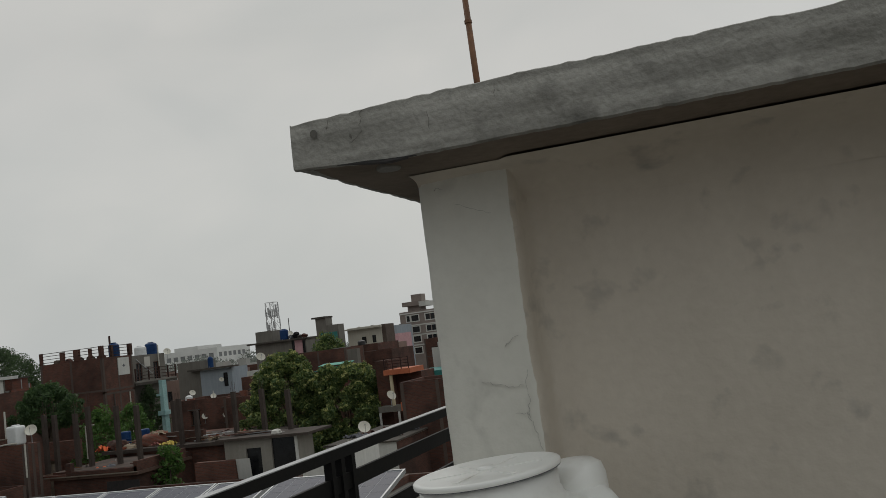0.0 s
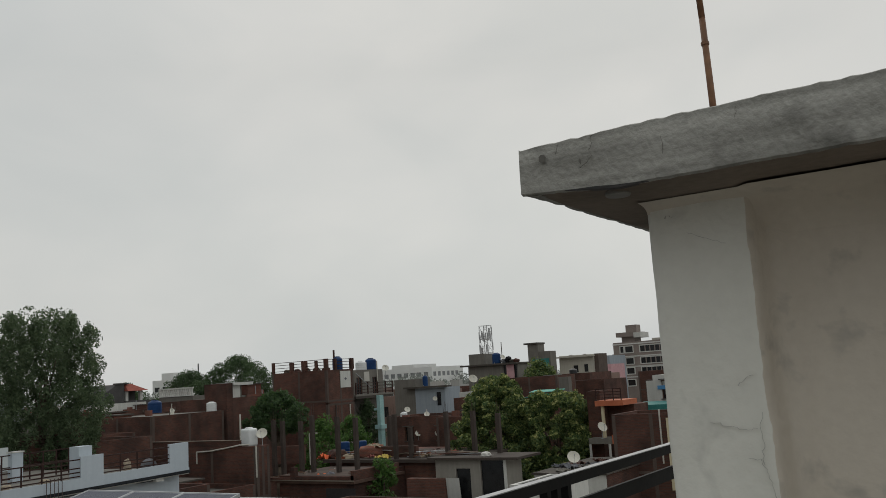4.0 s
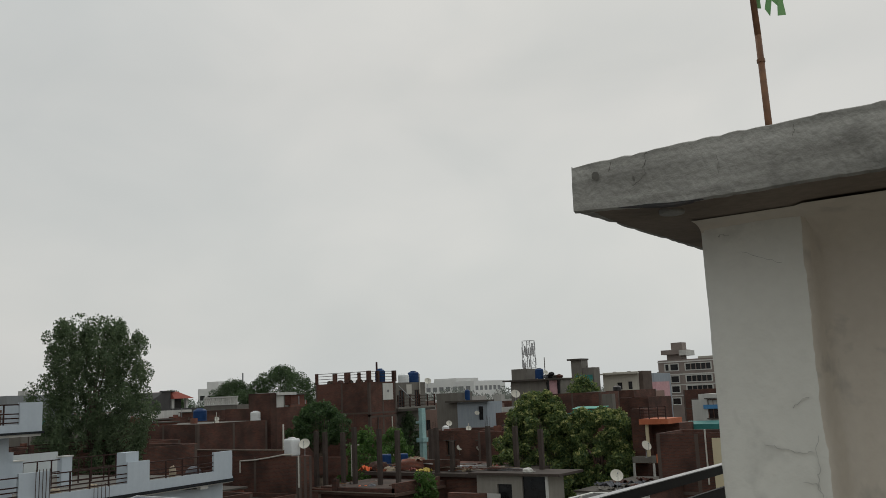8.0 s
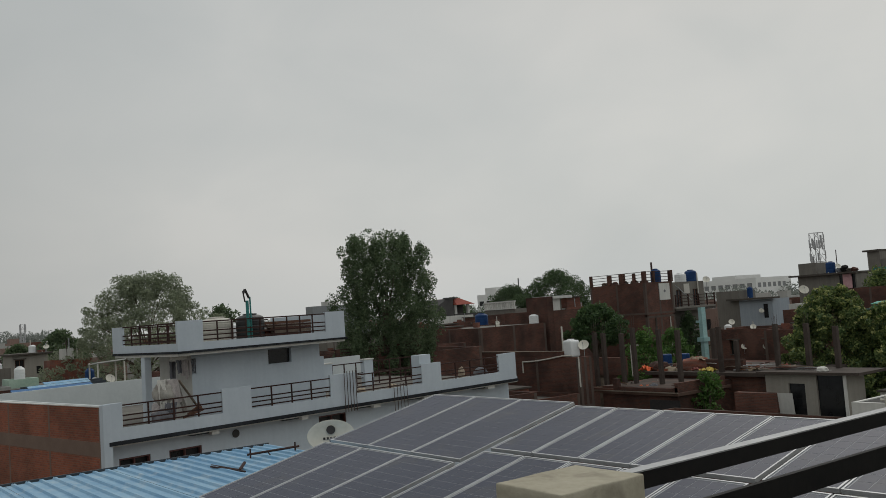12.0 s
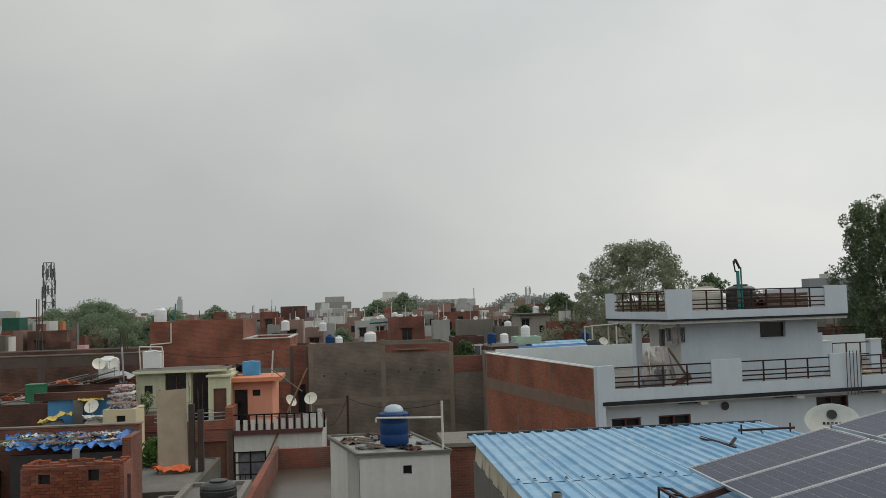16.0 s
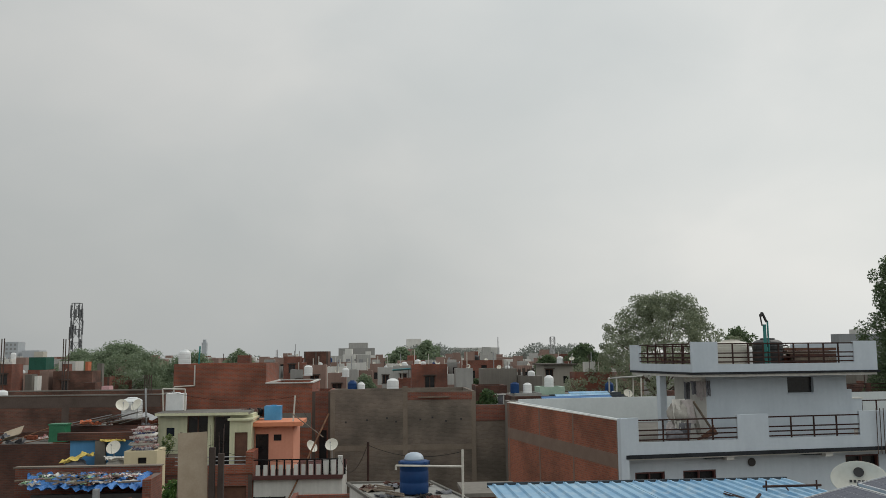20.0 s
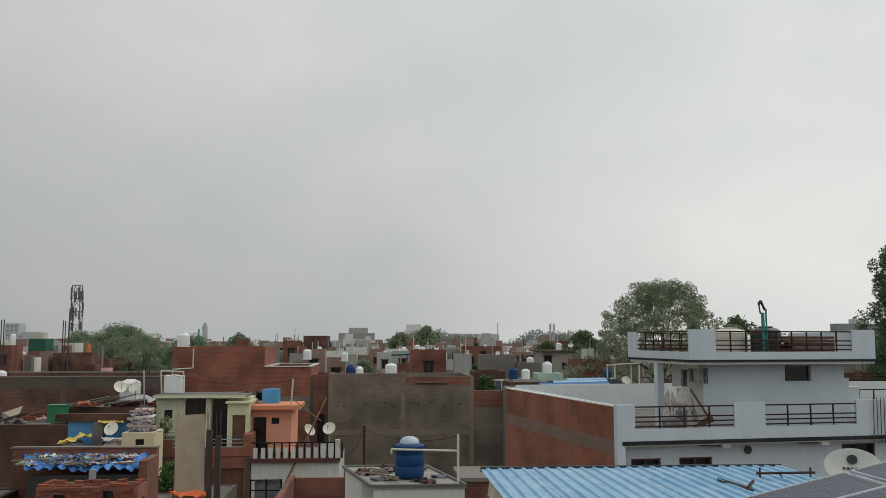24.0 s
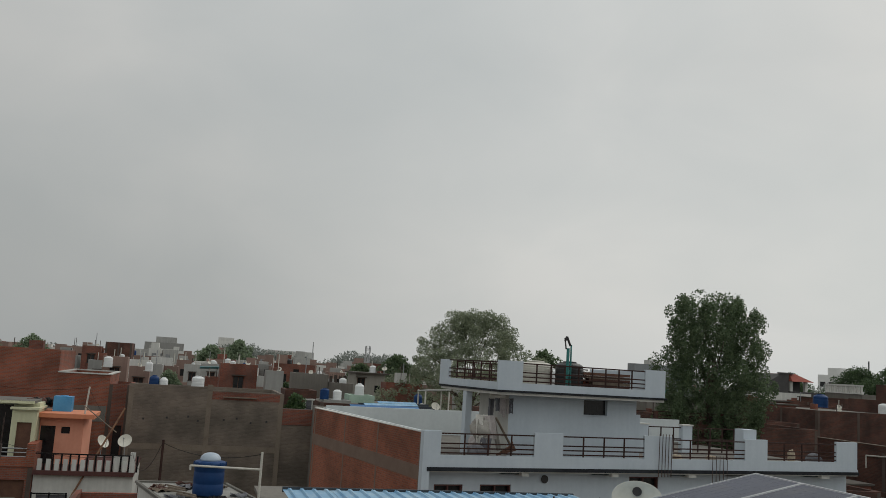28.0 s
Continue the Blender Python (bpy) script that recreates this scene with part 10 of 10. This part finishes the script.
k = 0
for R in (74, 88, 104, 124, 148, 178, 214, 258, 310):
    n = int(12 + R * 0.13)
    lo, hi = (78.5, 99) if R < 80 else (74.5, 113)
    for i in range(n):
        az = radians(lo + (hi - lo) * (i + town.uniform(0.2, 0.8)) / n)
        if R < 80 and not 84 < math.degrees(az) < 96:
            continue
        if 100 < math.degrees(az) < 114 and R < 140 or R < 110 and math.degrees(az) < 104:
            continue
        town_block(az, R * town.uniform(0.97, 1.05), k)
        k += 1
for R in (112, 130, 150, 172, 200, 235, 280):
    for i in range(9 + R // 14):
        az = radians(22 + 52 * (i + town.uniform(0.1, 0.9)) / (9 + R // 14))
        x, y = -R * math.sin(az), R * math.cos(az)
        w, d = town.uniform(4, 8), town.uniform(4, 8)
        top = 10.2 - R * town.uniform(0.003, 0.022)
        if R > 165:
            far_row_house(x, y, w, d, top, WALLS[(i * 5 + int(R)) % len(WALLS)])
            continue
        flat_house("town_house", "far flat-roofed house behind the trees", x - w, y, x, y + d, top, BRICK_DARK if 45 < math.degrees(az) < 54 or math.degrees(az) < 32 else WALLS[(i * 5 + int(R)) % len(WALLS)], 0.45, south=tuple((0.8 + 2.2 * j, top - 2.6, 1.1, 1.3) for j in range(int(w // 2.6))), group="far town houses")
        r = town.random()
        if r < 0.25:
            small_white_tank(x - w / 2, y + 1, top - 0.45)
        elif r < 0.4:
            blue_tank(x - w / 2, y + 1, top - 0.45)
        elif r < 0.5:
            black_tank(x - w / 2, y + 1, top - 0.45)
        if town.random() < 0.4:
            single("rooftop_hut", Geo().box(x - 2.2, y + 0.4, top - 0.45, x - 0.4, y + 2.2, top + town.uniform(0.6, 1.4)), (PALE_BRICK, PALE_GREY, BRICK)[i % 3], "plain stair head on a far roof", "stair head", group="far stair heads")
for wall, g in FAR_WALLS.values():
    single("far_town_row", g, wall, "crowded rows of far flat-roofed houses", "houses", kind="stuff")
single("far_town_windows", FAR_PANES, PALE_GREY_PANE, "haze-grey windows of the far rows of houses", "windows", kind="stuff")


# ---------------------------------------------------------------- middle town behind the grey wall and the blue house
MINT = surface("mint_green_roof_paint", (0.30, 0.42, 0.34), (0.40, 0.52, 0.43), 0.8, 1, 8, 0.1)
TARP_CYAN = surface("cyan_sheet_paint", (0.10, 0.42, 0.50), (0.18, 0.52, 0.60), 0.7, 1.5, 9, 0.1)
single("roof_pole", Geo().rod((-72.83, 17.27, 8.44), (-72.83, 17.27, 10.07), 0.04, 5), REBAR, "thin pole on a far roof", "pole", group="far roof poles")
single("roof_pole", Geo().rod((-73.19, 17.54, 8.44), (-73.19, 17.54, 10.24), 0.04, 5), STEEL, "thin pole on a far roof", "pole", group="far roof poles")
single("roof_pole", Geo().rod((-73.18, 18.12, 8.44), (-73.18, 18.12, 9.44), 0.04, 5), PIPE_CREAM, "thin pole on a far roof", "pole", group="far roof poles")
single("rooftop_hut", Geo().box(-73.70, 16.92, 8.45, -72.80, 17.77, 9.44), WHITE_WALL, "small plain rooftop hut on a far house", "hut", group="far stair heads")
small_white_tank(-74.00, 17.81, 8.46, 0).scale = (0.7, 0.7, 0.7)
flat_house("town_house", "plain red-brown brick wall of a house behind the blue sheets", -74.2, 15.9, -72.30, 19.0, 8.62, BRICK, 0.17)
single("roof_pole", Geo().rod((-83.78, 12.0, 8.42), (-83.78, 12.0, 9.44), 0.04, 5), REBAR, "thin pole on a far roof", "pole", group="far roof poles")
single("roof_pole", Geo().rod((-84.04, 10.76, 8.42), (-84.04, 10.76, 10.36), 0.04, 5), STEEL, "thin pole on a far roof", "pole", group="far roof poles")
dish(-83.84, 11.24, 8.44, -19).scale = (0.6, 0.6, 0.6)
small_white_tank(-85.04, 12.2, 8.44, 0).scale = (0.7, 0.7, 0.7)
flat_house("town_house", "blind grey plastered house behind the water tanks", -87.34, 9.68, -83.34, 12.84, 8.79, CEMENT, 0.35)
single("roof_pole", Geo().rod((-89.47, 18.91, 8.63), (-89.47, 18.91, 9.70), 0.04, 5), REBAR, "thin pole on a far roof", "pole", group="far roof poles")
single("roof_pole", Geo().rod((-88.86, 19.26, 8.63), (-88.86, 19.26, 9.93), 0.04, 5), STEEL, "thin pole on a far roof", "pole", group="far roof poles")
single("roof_pole", Geo().rod((-89.01, 18.43, 8.63), (-89.01, 18.43, 9.67), 0.04, 5), STEEL, "thin pole on a far roof", "pole", group="far roof poles")
dish(-88.88, 19.04, 8.65, 35).scale = (0.6, 0.6, 0.6)
single("rooftop_hut", Geo().box(-89.78, 18.72, 8.64, -88.88, 19.27, 9.36), BRICK, "small plain rooftop hut on a far house", "hut", group="far stair heads")
flat_house("town_house", "dull tan house with a thin slab roof", -92.8, 16.3, -88.38, 19.35, 9.00, SHADY_PLASTER, 0.35, east=((0.2, 7.3, 0.8, 1.3), (2.0, 7.2, 0.55, 0.7)))
single("concrete_canopy", Geo().box(-93.38, 16.06, 9.01, -87.98, 19.69, 9.14), COLUMN_GREY, "thin slab canopy over the dull tan house", "canopy")
small_white_tank(-89.38, 18.2, 9.14, 0, "white water tank on the dull tan house").scale = (0.95, 0.95, 0.85)
dish(-88.78, 19.3, 9.14, -20).scale = (0.75, 0.75, 0.6)
flat_house("town_house", "low brown house with a white window", -69.47, 7.13, -66.30, 9.45, 7.84, BRICK_DARK, 0.35, east=((0.71, 5.74, 0.9, 1.1),))
flat_house("town_house", "low house with a mint green roof edge", -65.39, 11.36, -63.13, 13.16, 7.80, MINT, 0.35)
single("roof_pole", Geo().rod((-78.63, 4.28, 8.95), (-78.63, 4.28, 10.01), 0.04, 5), PIPE_CREAM, "thin pole on a far roof", "pole", group="far roof poles")
single("roof_pole", Geo().rod((-79.34, 3.07, 8.95), (-79.34, 3.07, 10.64), 0.04, 5), PIPE_CREAM, "thin pole on a far roof", "pole", group="far roof poles")
dish(-78.66, 5.07, 8.97, 6).scale = (0.6, 0.6, 0.6)
single("rooftop_hut", Geo().box(-79.56, 4.96, 8.96, -78.66, 5.68, 9.93), PALE_BRICK, "small plain rooftop hut on a far house", "hut", group="far stair heads")
small_white_tank(-79.86, 3.88, 8.97, 0).scale = (0.7, 0.7, 0.7)
flat_house("town_house", "brown brick house with a cluttered roof", -82.03, 2.81, -78.16, 5.90, 9.32, BRICK, 0.35, east=((1.1, 7.22, 0.9, 1.1),))
single("roof_pole", Geo().rod((-76.57, 7.05, 8.61), (-76.57, 7.05, 10.06), 0.04, 5), PIPE_CREAM, "thin pole on a far roof", "pole", group="far roof poles")
single("roof_pole", Geo().rod((-76.36, 7.46, 8.61), (-76.36, 7.46, 10.36), 0.04, 5), PIPE_CREAM, "thin pole on a far roof", "pole", group="far roof poles")
dish(-76.46, 7.58, 8.63, -29).scale = (0.6, 0.6, 0.6)
single("rooftop_hut", Geo().box(-77.36, 7.06, 8.62, -76.46, 7.70, 9.23), BRICK, "small plain rooftop hut on a far house", "hut", group="far stair heads")
flat_house("town_house", "grey house beside the brick one", -77.88, 6.48, -75.96, 7.92, 8.98, PALE_GREY, 0.35)
flat_house("town_house", "low pale house under the blue tank", -65.20, 9.47, -62.47, 11.35, 7.41, PALE_GREY, 0.35)
blue_tank(-63.19, 9.56, 7.39, 0, "dark blue water tank beside the blue sheets").scale = (0.68, 0.68, 0.68)
small_white_tank(-63.05, 10.44, 7.35, 0, "squat white water tank beside the blue one").scale = (0.90, 0.90, 0.90)
single("roof_pole", Geo().rod((-96.55, -4.33, 8.59), (-96.55, -4.33, 9.80), 0.04, 5), STEEL, "thin pole on a far roof", "pole", group="far roof poles")
single("roof_pole", Geo().rod((-97.03, -4.27, 8.59), (-97.03, -4.27, 9.80), 0.04, 5), PIPE_CREAM, "thin pole on a far roof", "pole", group="far roof poles")
single("roof_pole", Geo().rod((-96.61, -5.33, 8.59), (-96.61, -5.33, 10.55), 0.04, 5), REBAR, "thin pole on a far roof", "pole", group="far roof poles")
single("rooftop_hut", Geo().box(-97.56, -4.51, 8.60, -96.66, -3.85, 9.27), WHITE_WALL, "small plain rooftop hut on a far house", "hut", group="far stair heads")
small_white_tank(-97.86, -4.25, 8.61, 0).scale = (0.7, 0.7, 0.7)
flat_house("town_house", "small white house with a flat roof", -98.64, -5.60, -96.16, -3.63, 8.96, WHITE_WALL, 0.35, east=((0.54, 6.86, 0.9, 1.1),))
single("roof_pole", Geo().rod((-86.51, -4.10, 8.12), (-86.51, -4.10, 9.92), 0.04, 5), STEEL, "thin pole on a far roof", "pole", group="far roof poles")
single("roof_pole", Geo().rod((-87.36, -4.01, 8.12), (-87.36, -4.01, 9.14), 0.04, 5), PIPE_CREAM, "thin pole on a far roof", "pole", group="far roof poles")
single("roof_pole", Geo().rod((-86.57, -4.19, 8.12), (-86.57, -4.19, 9.16), 0.04, 5), PIPE_CREAM, "thin pole on a far roof", "pole", group="far roof poles")
dish(-86.68, -4.15, 8.14, 39).scale = (0.6, 0.6, 0.6)
flat_house("town_house", "grey-brown plastered house with small windows", -88.39, -4.98, -86.18, -3.21, 8.49, PALE_BRICK, 0.35, east=((0.43, 6.39, 0.9, 1.1),))
single("roof_pole", Geo().rod((-91.20, -6.18, 8.86), (-91.20, -6.18, 10.08), 0.04, 5), PIPE_CREAM, "thin pole on a far roof", "pole", group="far roof poles")
single("roof_pole", Geo().rod((-90.60, -6.70, 8.86), (-90.60, -6.70, 9.90), 0.04, 5), PIPE_CREAM, "thin pole on a far roof", "pole", group="far roof poles")
small_white_tank(-91.74, -6.07, 8.88, 0).scale = (0.7, 0.7, 0.7)
flat_house("town_house", "haze-pale brick house with a flat roof", -92.92, -7.64, -90.04, -5.41, 9.23, PALE_BRICK, 0.35, east=((0.67, 7.13, 0.9, 1.1),))
single("roof_pole", Geo().rod((-132.69, -3.50, 8.66), (-132.69, -3.50, 10.10), 0.04, 5), REBAR, "thin pole on a far roof", "pole", group="far roof poles")
single("roof_pole", Geo().rod((-133.31, -3.83, 8.66), (-133.31, -3.83, 10.39), 0.04, 5), PIPE_CREAM, "thin pole on a far roof", "pole", group="far roof poles")
flat_house("town_house", "white house with a row of windows", -135.72, -4.91, -132.23, -2.06, 9.03, WHITE_WALL, 0.35, east=((0.98, 6.93, 0.9, 1.1),))
single("roof_pole", Geo().rod((-123.08, 1.06, 8.07), (-123.08, 1.06, 9.86), 0.04, 5), PIPE_CREAM, "thin pole on a far roof", "pole", group="far roof poles")
single("roof_pole", Geo().rod((-123.27, 1.10, 8.07), (-123.27, 1.10, 9.26), 0.04, 5), PIPE_CREAM, "thin pole on a far roof", "pole", group="far roof poles")
small_white_tank(-123.98, 0.81, 8.09, 0).scale = (0.7, 0.7, 0.7)
flat_house("town_house", "pale grey storeyed house", -124.89, -0.32, -122.28, 1.85, 8.44, PALE_GREY, 0.35, east=((0.64, 6.34, 0.9, 1.1),))
single("roof_pole", Geo().rod((-84.81, 2.74, 7.56), (-84.81, 2.74, 8.75), 0.04, 5), REBAR, "thin pole on a far roof", "pole", group="far roof poles")
single("roof_pole", Geo().rod((-85.10, 4.16, 7.56), (-85.10, 4.16, 8.81), 0.04, 5), REBAR, "thin pole on a far roof", "pole", group="far roof poles")
dish(-84.71, 4.45, 7.58, 12).scale = (0.6, 0.6, 0.6)
single("rooftop_hut", Geo().box(-85.61, 3.96, 7.57, -84.71, 4.69, 8.53), BRICK, "small plain rooftop hut on a far house", "hut", group="far stair heads")
flat_house("town_house", "red brick house under a cyan canopy", -88.05, 1.79, -84.21, 4.91, 7.93, BRICK, 0.35, east=((1.11, 5.83, 0.9, 1.1),))
cy = thing("roof_canopy", "bright cyan sheet canopy on thin posts", "canopy", (-84.28, 1.19, 7.58))
part("sheet", Geo().obox(pose(-85.41, 2.24, 8.77, 3, -5, 0), 2.2, 2.10, 0.05), TARP_CYAN, cy)
part("post", Geo().rod((-84.81, 2.09, 7.58), (-84.81, 2.09, 8.77), 0.05, 6), PIPE_CREAM, cy)
part("post", Geo().rod((-84.81, 2.99, 7.58), (-84.81, 2.99, 8.77), 0.05, 6), PIPE_CREAM, cy)
single("roof_pole", Geo().rod((-139.80, -14.25, 9.49), (-139.80, -14.25, 10.58), 0.04, 5), PIPE_CREAM, "thin pole on a far roof", "pole", group="far roof poles")
single("roof_pole", Geo().rod((-140.52, -15.92, 9.49), (-140.52, -15.92, 11.12), 0.04, 5), REBAR, "thin pole on a far roof", "pole", group="far roof poles")
single("roof_pole", Geo().rod((-140.28, -16.12, 9.49), (-140.28, -16.12, 11.04), 0.04, 5), REBAR, "thin pole on a far roof", "pole", group="far roof poles")
small_white_tank(-141.08, -15.71, 9.51, 0).scale = (0.7, 0.7, 0.7)
flat_house("town_house", "pale brick house in the haze", -143.38, -17.71, -139.38, -13.98, 9.86, PALE_BRICK, 0.35, east=((0.48, 7.76, 0.9, 1.1), (2.35, 7.76, 0.9, 1.1),))
single("roof_pole", Geo().rod((-118.26, -10.58, 9.70), (-118.26, -10.58, 10.78), 0.04, 5), REBAR, "thin pole on a far roof", "pole", group="far roof poles")
single("roof_pole", Geo().rod((-118.42, -11.19, 9.70), (-118.42, -11.19, 10.81), 0.04, 5), REBAR, "thin pole on a far roof", "pole", group="far roof poles")
single("roof_pole", Geo().rod((-118.18, -11.07, 9.70), (-118.18, -11.07, 11.65), 0.04, 5), STEEL, "thin pole on a far roof", "pole", group="far roof poles")
dish(-118.22, -10.84, 9.72, -26).scale = (0.6, 0.6, 0.6)
single("rooftop_hut", Geo().box(-119.12, -12.02, 9.71, -118.22, -11.20, 10.24), WHITE_WALL, "small plain rooftop hut on a far house", "hut", group="far stair heads")
flat_house("town_house", "brick house in the haze", -120.63, -12.55, -117.72, -10.37, 10.07, BRICK, 0.35, east=((0.64, 7.97, 0.9, 1.1),))
single("roof_pole", Geo().rod((-100.73, -8.68, 8.27), (-100.73, -8.68, 9.40), 0.04, 5), PIPE_CREAM, "thin pole on a far roof", "pole", group="far roof poles")
single("roof_pole", Geo().rod((-100.18, -9.00, 8.27), (-100.18, -9.00, 9.44), 0.04, 5), PIPE_CREAM, "thin pole on a far roof", "pole", group="far roof poles")
single("roof_pole", Geo().rod((-100.96, -8.51, 8.27), (-100.96, -8.51, 9.74), 0.04, 5), STEEL, "thin pole on a far roof", "pole", group="far roof poles")
single("rooftop_hut", Geo().box(-101.28, -9.23, 8.28, -100.38, -8.23, 9.40), BRICK, "small plain rooftop hut on a far house", "hut", group="far stair heads")
flat_house("town_house", "pale low plastered house in the haze", -102.68, -9.89, -99.88, -7.77, 8.64, PALE_GREY, 0.35, east=((0.61, 6.54, 0.9, 1.1),))
single("roof_pole", Geo().rod((-112.83, 6.17, 8.63), (-112.83, 6.17, 10.21), 0.04, 5), PIPE_CREAM, "thin pole on a far roof", "pole", group="far roof poles")
dish(-112.65, 5.13, 8.65, 8).scale = (0.6, 0.6, 0.6)
flat_house("town_house", "haze-pale brick house with tanks on it", -114.78, 4.59, -112.15, 6.68, 9.00, PALE_BRICK, 0.35, east=((0.59, 6.9, 0.9, 1.1),))
single("roof_pole", Geo().rod((-114.09, 2.64, 8.41), (-114.09, 2.64, 10.26), 0.04, 5), STEEL, "thin pole on a far roof", "pole", group="far roof poles")
dish(-113.75, 2.62, 8.43, 38).scale = (0.6, 0.6, 0.6)
small_white_tank(-114.95, 3.40, 8.43, 0).scale = (0.7, 0.7, 0.7)
flat_house("town_house", "pale house with a tank on it", -116.20, 1.73, -113.25, 4.15, 8.78, PALE_GREY, 0.35, east=((0.76, 6.68, 0.9, 1.1),))
small_white_tank(-88.99, -7.05, 8.20, 0, "white water tank on a haze-pale brick house").scale = (1.20, 1.20, 1.20)
small_white_tank(-85.22, -3.23, 8.12, 0, "white water tank on a plastered house").scale = (1.00, 1.00, 1.00)
small_white_tank(-114.25, 3.12, 8.31, 0, "white water tank on a far house").scale = (1.10, 1.10, 1.10)
small_white_tank(-113.19, 4.81, 8.61, 0, "white water tank on a far house").scale = (1.10, 1.10, 1.10)
white_tank(-60.48, 0.86, 7.68, 0, "white water tank behind the grey wall top").scale = (0.80, 0.80, 0.80)
single("roof_pole", Geo().rod((-97.30, -39.47, 9.20), (-97.30, -39.47, 10.32), 0.04, 5), PIPE_CREAM, "thin pole on a far roof", "pole", group="far roof poles")
single("roof_pole", Geo().rod((-97.40, -39.11, 9.20), (-97.40, -39.11, 10.49), 0.04, 5), STEEL, "thin pole on a far roof", "pole", group="far roof poles")
single("roof_pole", Geo().rod((-97.50, -39.70, 9.20), (-97.50, -39.70, 11.15), 0.04, 5), PIPE_CREAM, "thin pole on a far roof", "pole", group="far roof poles")
dish(-97.17, -39.92, 9.22, -1).scale = (0.6, 0.6, 0.6)
single("rooftop_hut", Geo().box(-98.07, -39.71, 9.21, -97.17, -38.74, 9.80), WHITE_WALL, "small plain rooftop hut on a far house", "hut", group="far stair heads")
small_white_tank(-98.37, -39.62, 9.22, 0).scale = (0.7, 0.7, 0.7)
flat_house("town_house", "dusty brick house beside the netted storey", -99.67, -40.25, -96.67, -38.52, 9.57, BRICK, 0.35, east=((0.41, 7.47, 0.9, 1.1),))
flat_house("town_house", "low white roof room beside the netted storey", -102.76, -41.18, -101.35, -40.53, 10.13, WHITE_WALL, 0.35)
small_white_tank(-98.70, -39.21, 10.10, 0, "white water tank beside the netted storey").scale = (0.80, 0.80, 0.80)
flat_house("town_house", "haze-pale pink brick house under the netted storey", -102.85, -37.19, -100.82, -36.22, 8.82, PALE_BRICK, 0.35)
flat_house("town_house", "grey plastered house under the netted storey", -100.93, -38.16, -99.33, -37.42, 8.42, CEMENT, 0.35)
flat_house("town_house", "narrow white stair shaft of a far house", -96.99, -35.82, -95.79, -35.54, 8.32, WHITE_WALL, 0.35)
flat_house("town_house", "brick house with a green netted storey", -108.30, -40.17, -105.30, -38.17, 8.83, BRICK, 0.35)
single("shade_net", Geo().box(-107.90, -40.12, 8.83, -105.35, -38.22, 10.27), GREEN_NET, "dark green shade net round a roof storey", "net")
flat_house("town_house", "low white parapet house under the phone mast", -111.23, -37.75, -108.23, -35.88, 9.75, WHITE_WALL, 0.35)
flat_house("town_house", "small orange painted rooftop hut", -109.05, -34.60, -107.85, -34.28, 9.69, ORANGE_TRIM, 0.35)
single("roof_pole", Geo().rod((-101.63, -35.44, 8.35), (-101.63, -35.44, 9.80), 0.04, 5), PIPE_CREAM, "thin pole on a far roof", "pole", group="far roof poles")
dish(-101.09, -34.48, 8.37, -36).scale = (0.6, 0.6, 0.6)
single("rooftop_hut", Geo().box(-101.99, -34.95, 8.36, -101.09, -34.15, 9.51), BRICK, "small plain rooftop hut on a far house", "hut", group="far stair heads")
flat_house("town_house", "dark brick house beside the phone mast", -103.59, -35.67, -100.59, -31.5, 8.72, BRICK_LONG, 0.35, east=((0.78, 6.62, 0.9, 1.1),))
flat_house("town_house", "small grey rooftop room beside the trees", -104.48, -31.95, -103.70, -31.4, 9.5, CEMENT, 0.35)
flat_house("town_house", "low dark brick house before the trees", -101.73, -31.99, -99.45, -30.77, 7.49, BRICK_DARK, 0.35)
flat_house("town_house", "low pink and white house corner", -97.49, -29.07, -96.05, -28.29, 7.18, PINK_STRIPE, 0.35)
single("rebar", Geo().rod((-97.92, -33.77, 6.5), (-97.92, -33.77, 12.20), 0.06, 5), REBAR, "tall starter bar on a far roof", "rod", group="far rods")
single("rebar", Geo().rod((-97.99, -33.56, 6.5), (-97.99, -33.56, 12.16), 0.06, 5), REBAR, "tall starter bar on a far roof", "rod", group="far rods")
single("rebar", Geo().rod((-98.10, -33.24, 6.5), (-98.10, -33.24, 12.12), 0.06, 5), REBAR, "tall starter bar on a far roof", "rod", group="far rods")
single("rebar", Geo().rod((-95.82, -39.31, 6.5), (-95.82, -39.31, 12.21), 0.06, 5), REBAR, "tall starter bar on a far roof", "rod", group="far rods")
single("rebar", Geo().rod((-95.92, -39.09, 6.5), (-95.92, -39.09, 12.25), 0.06, 5), REBAR, "tall starter bar on a far roof", "rod", group="far rods")
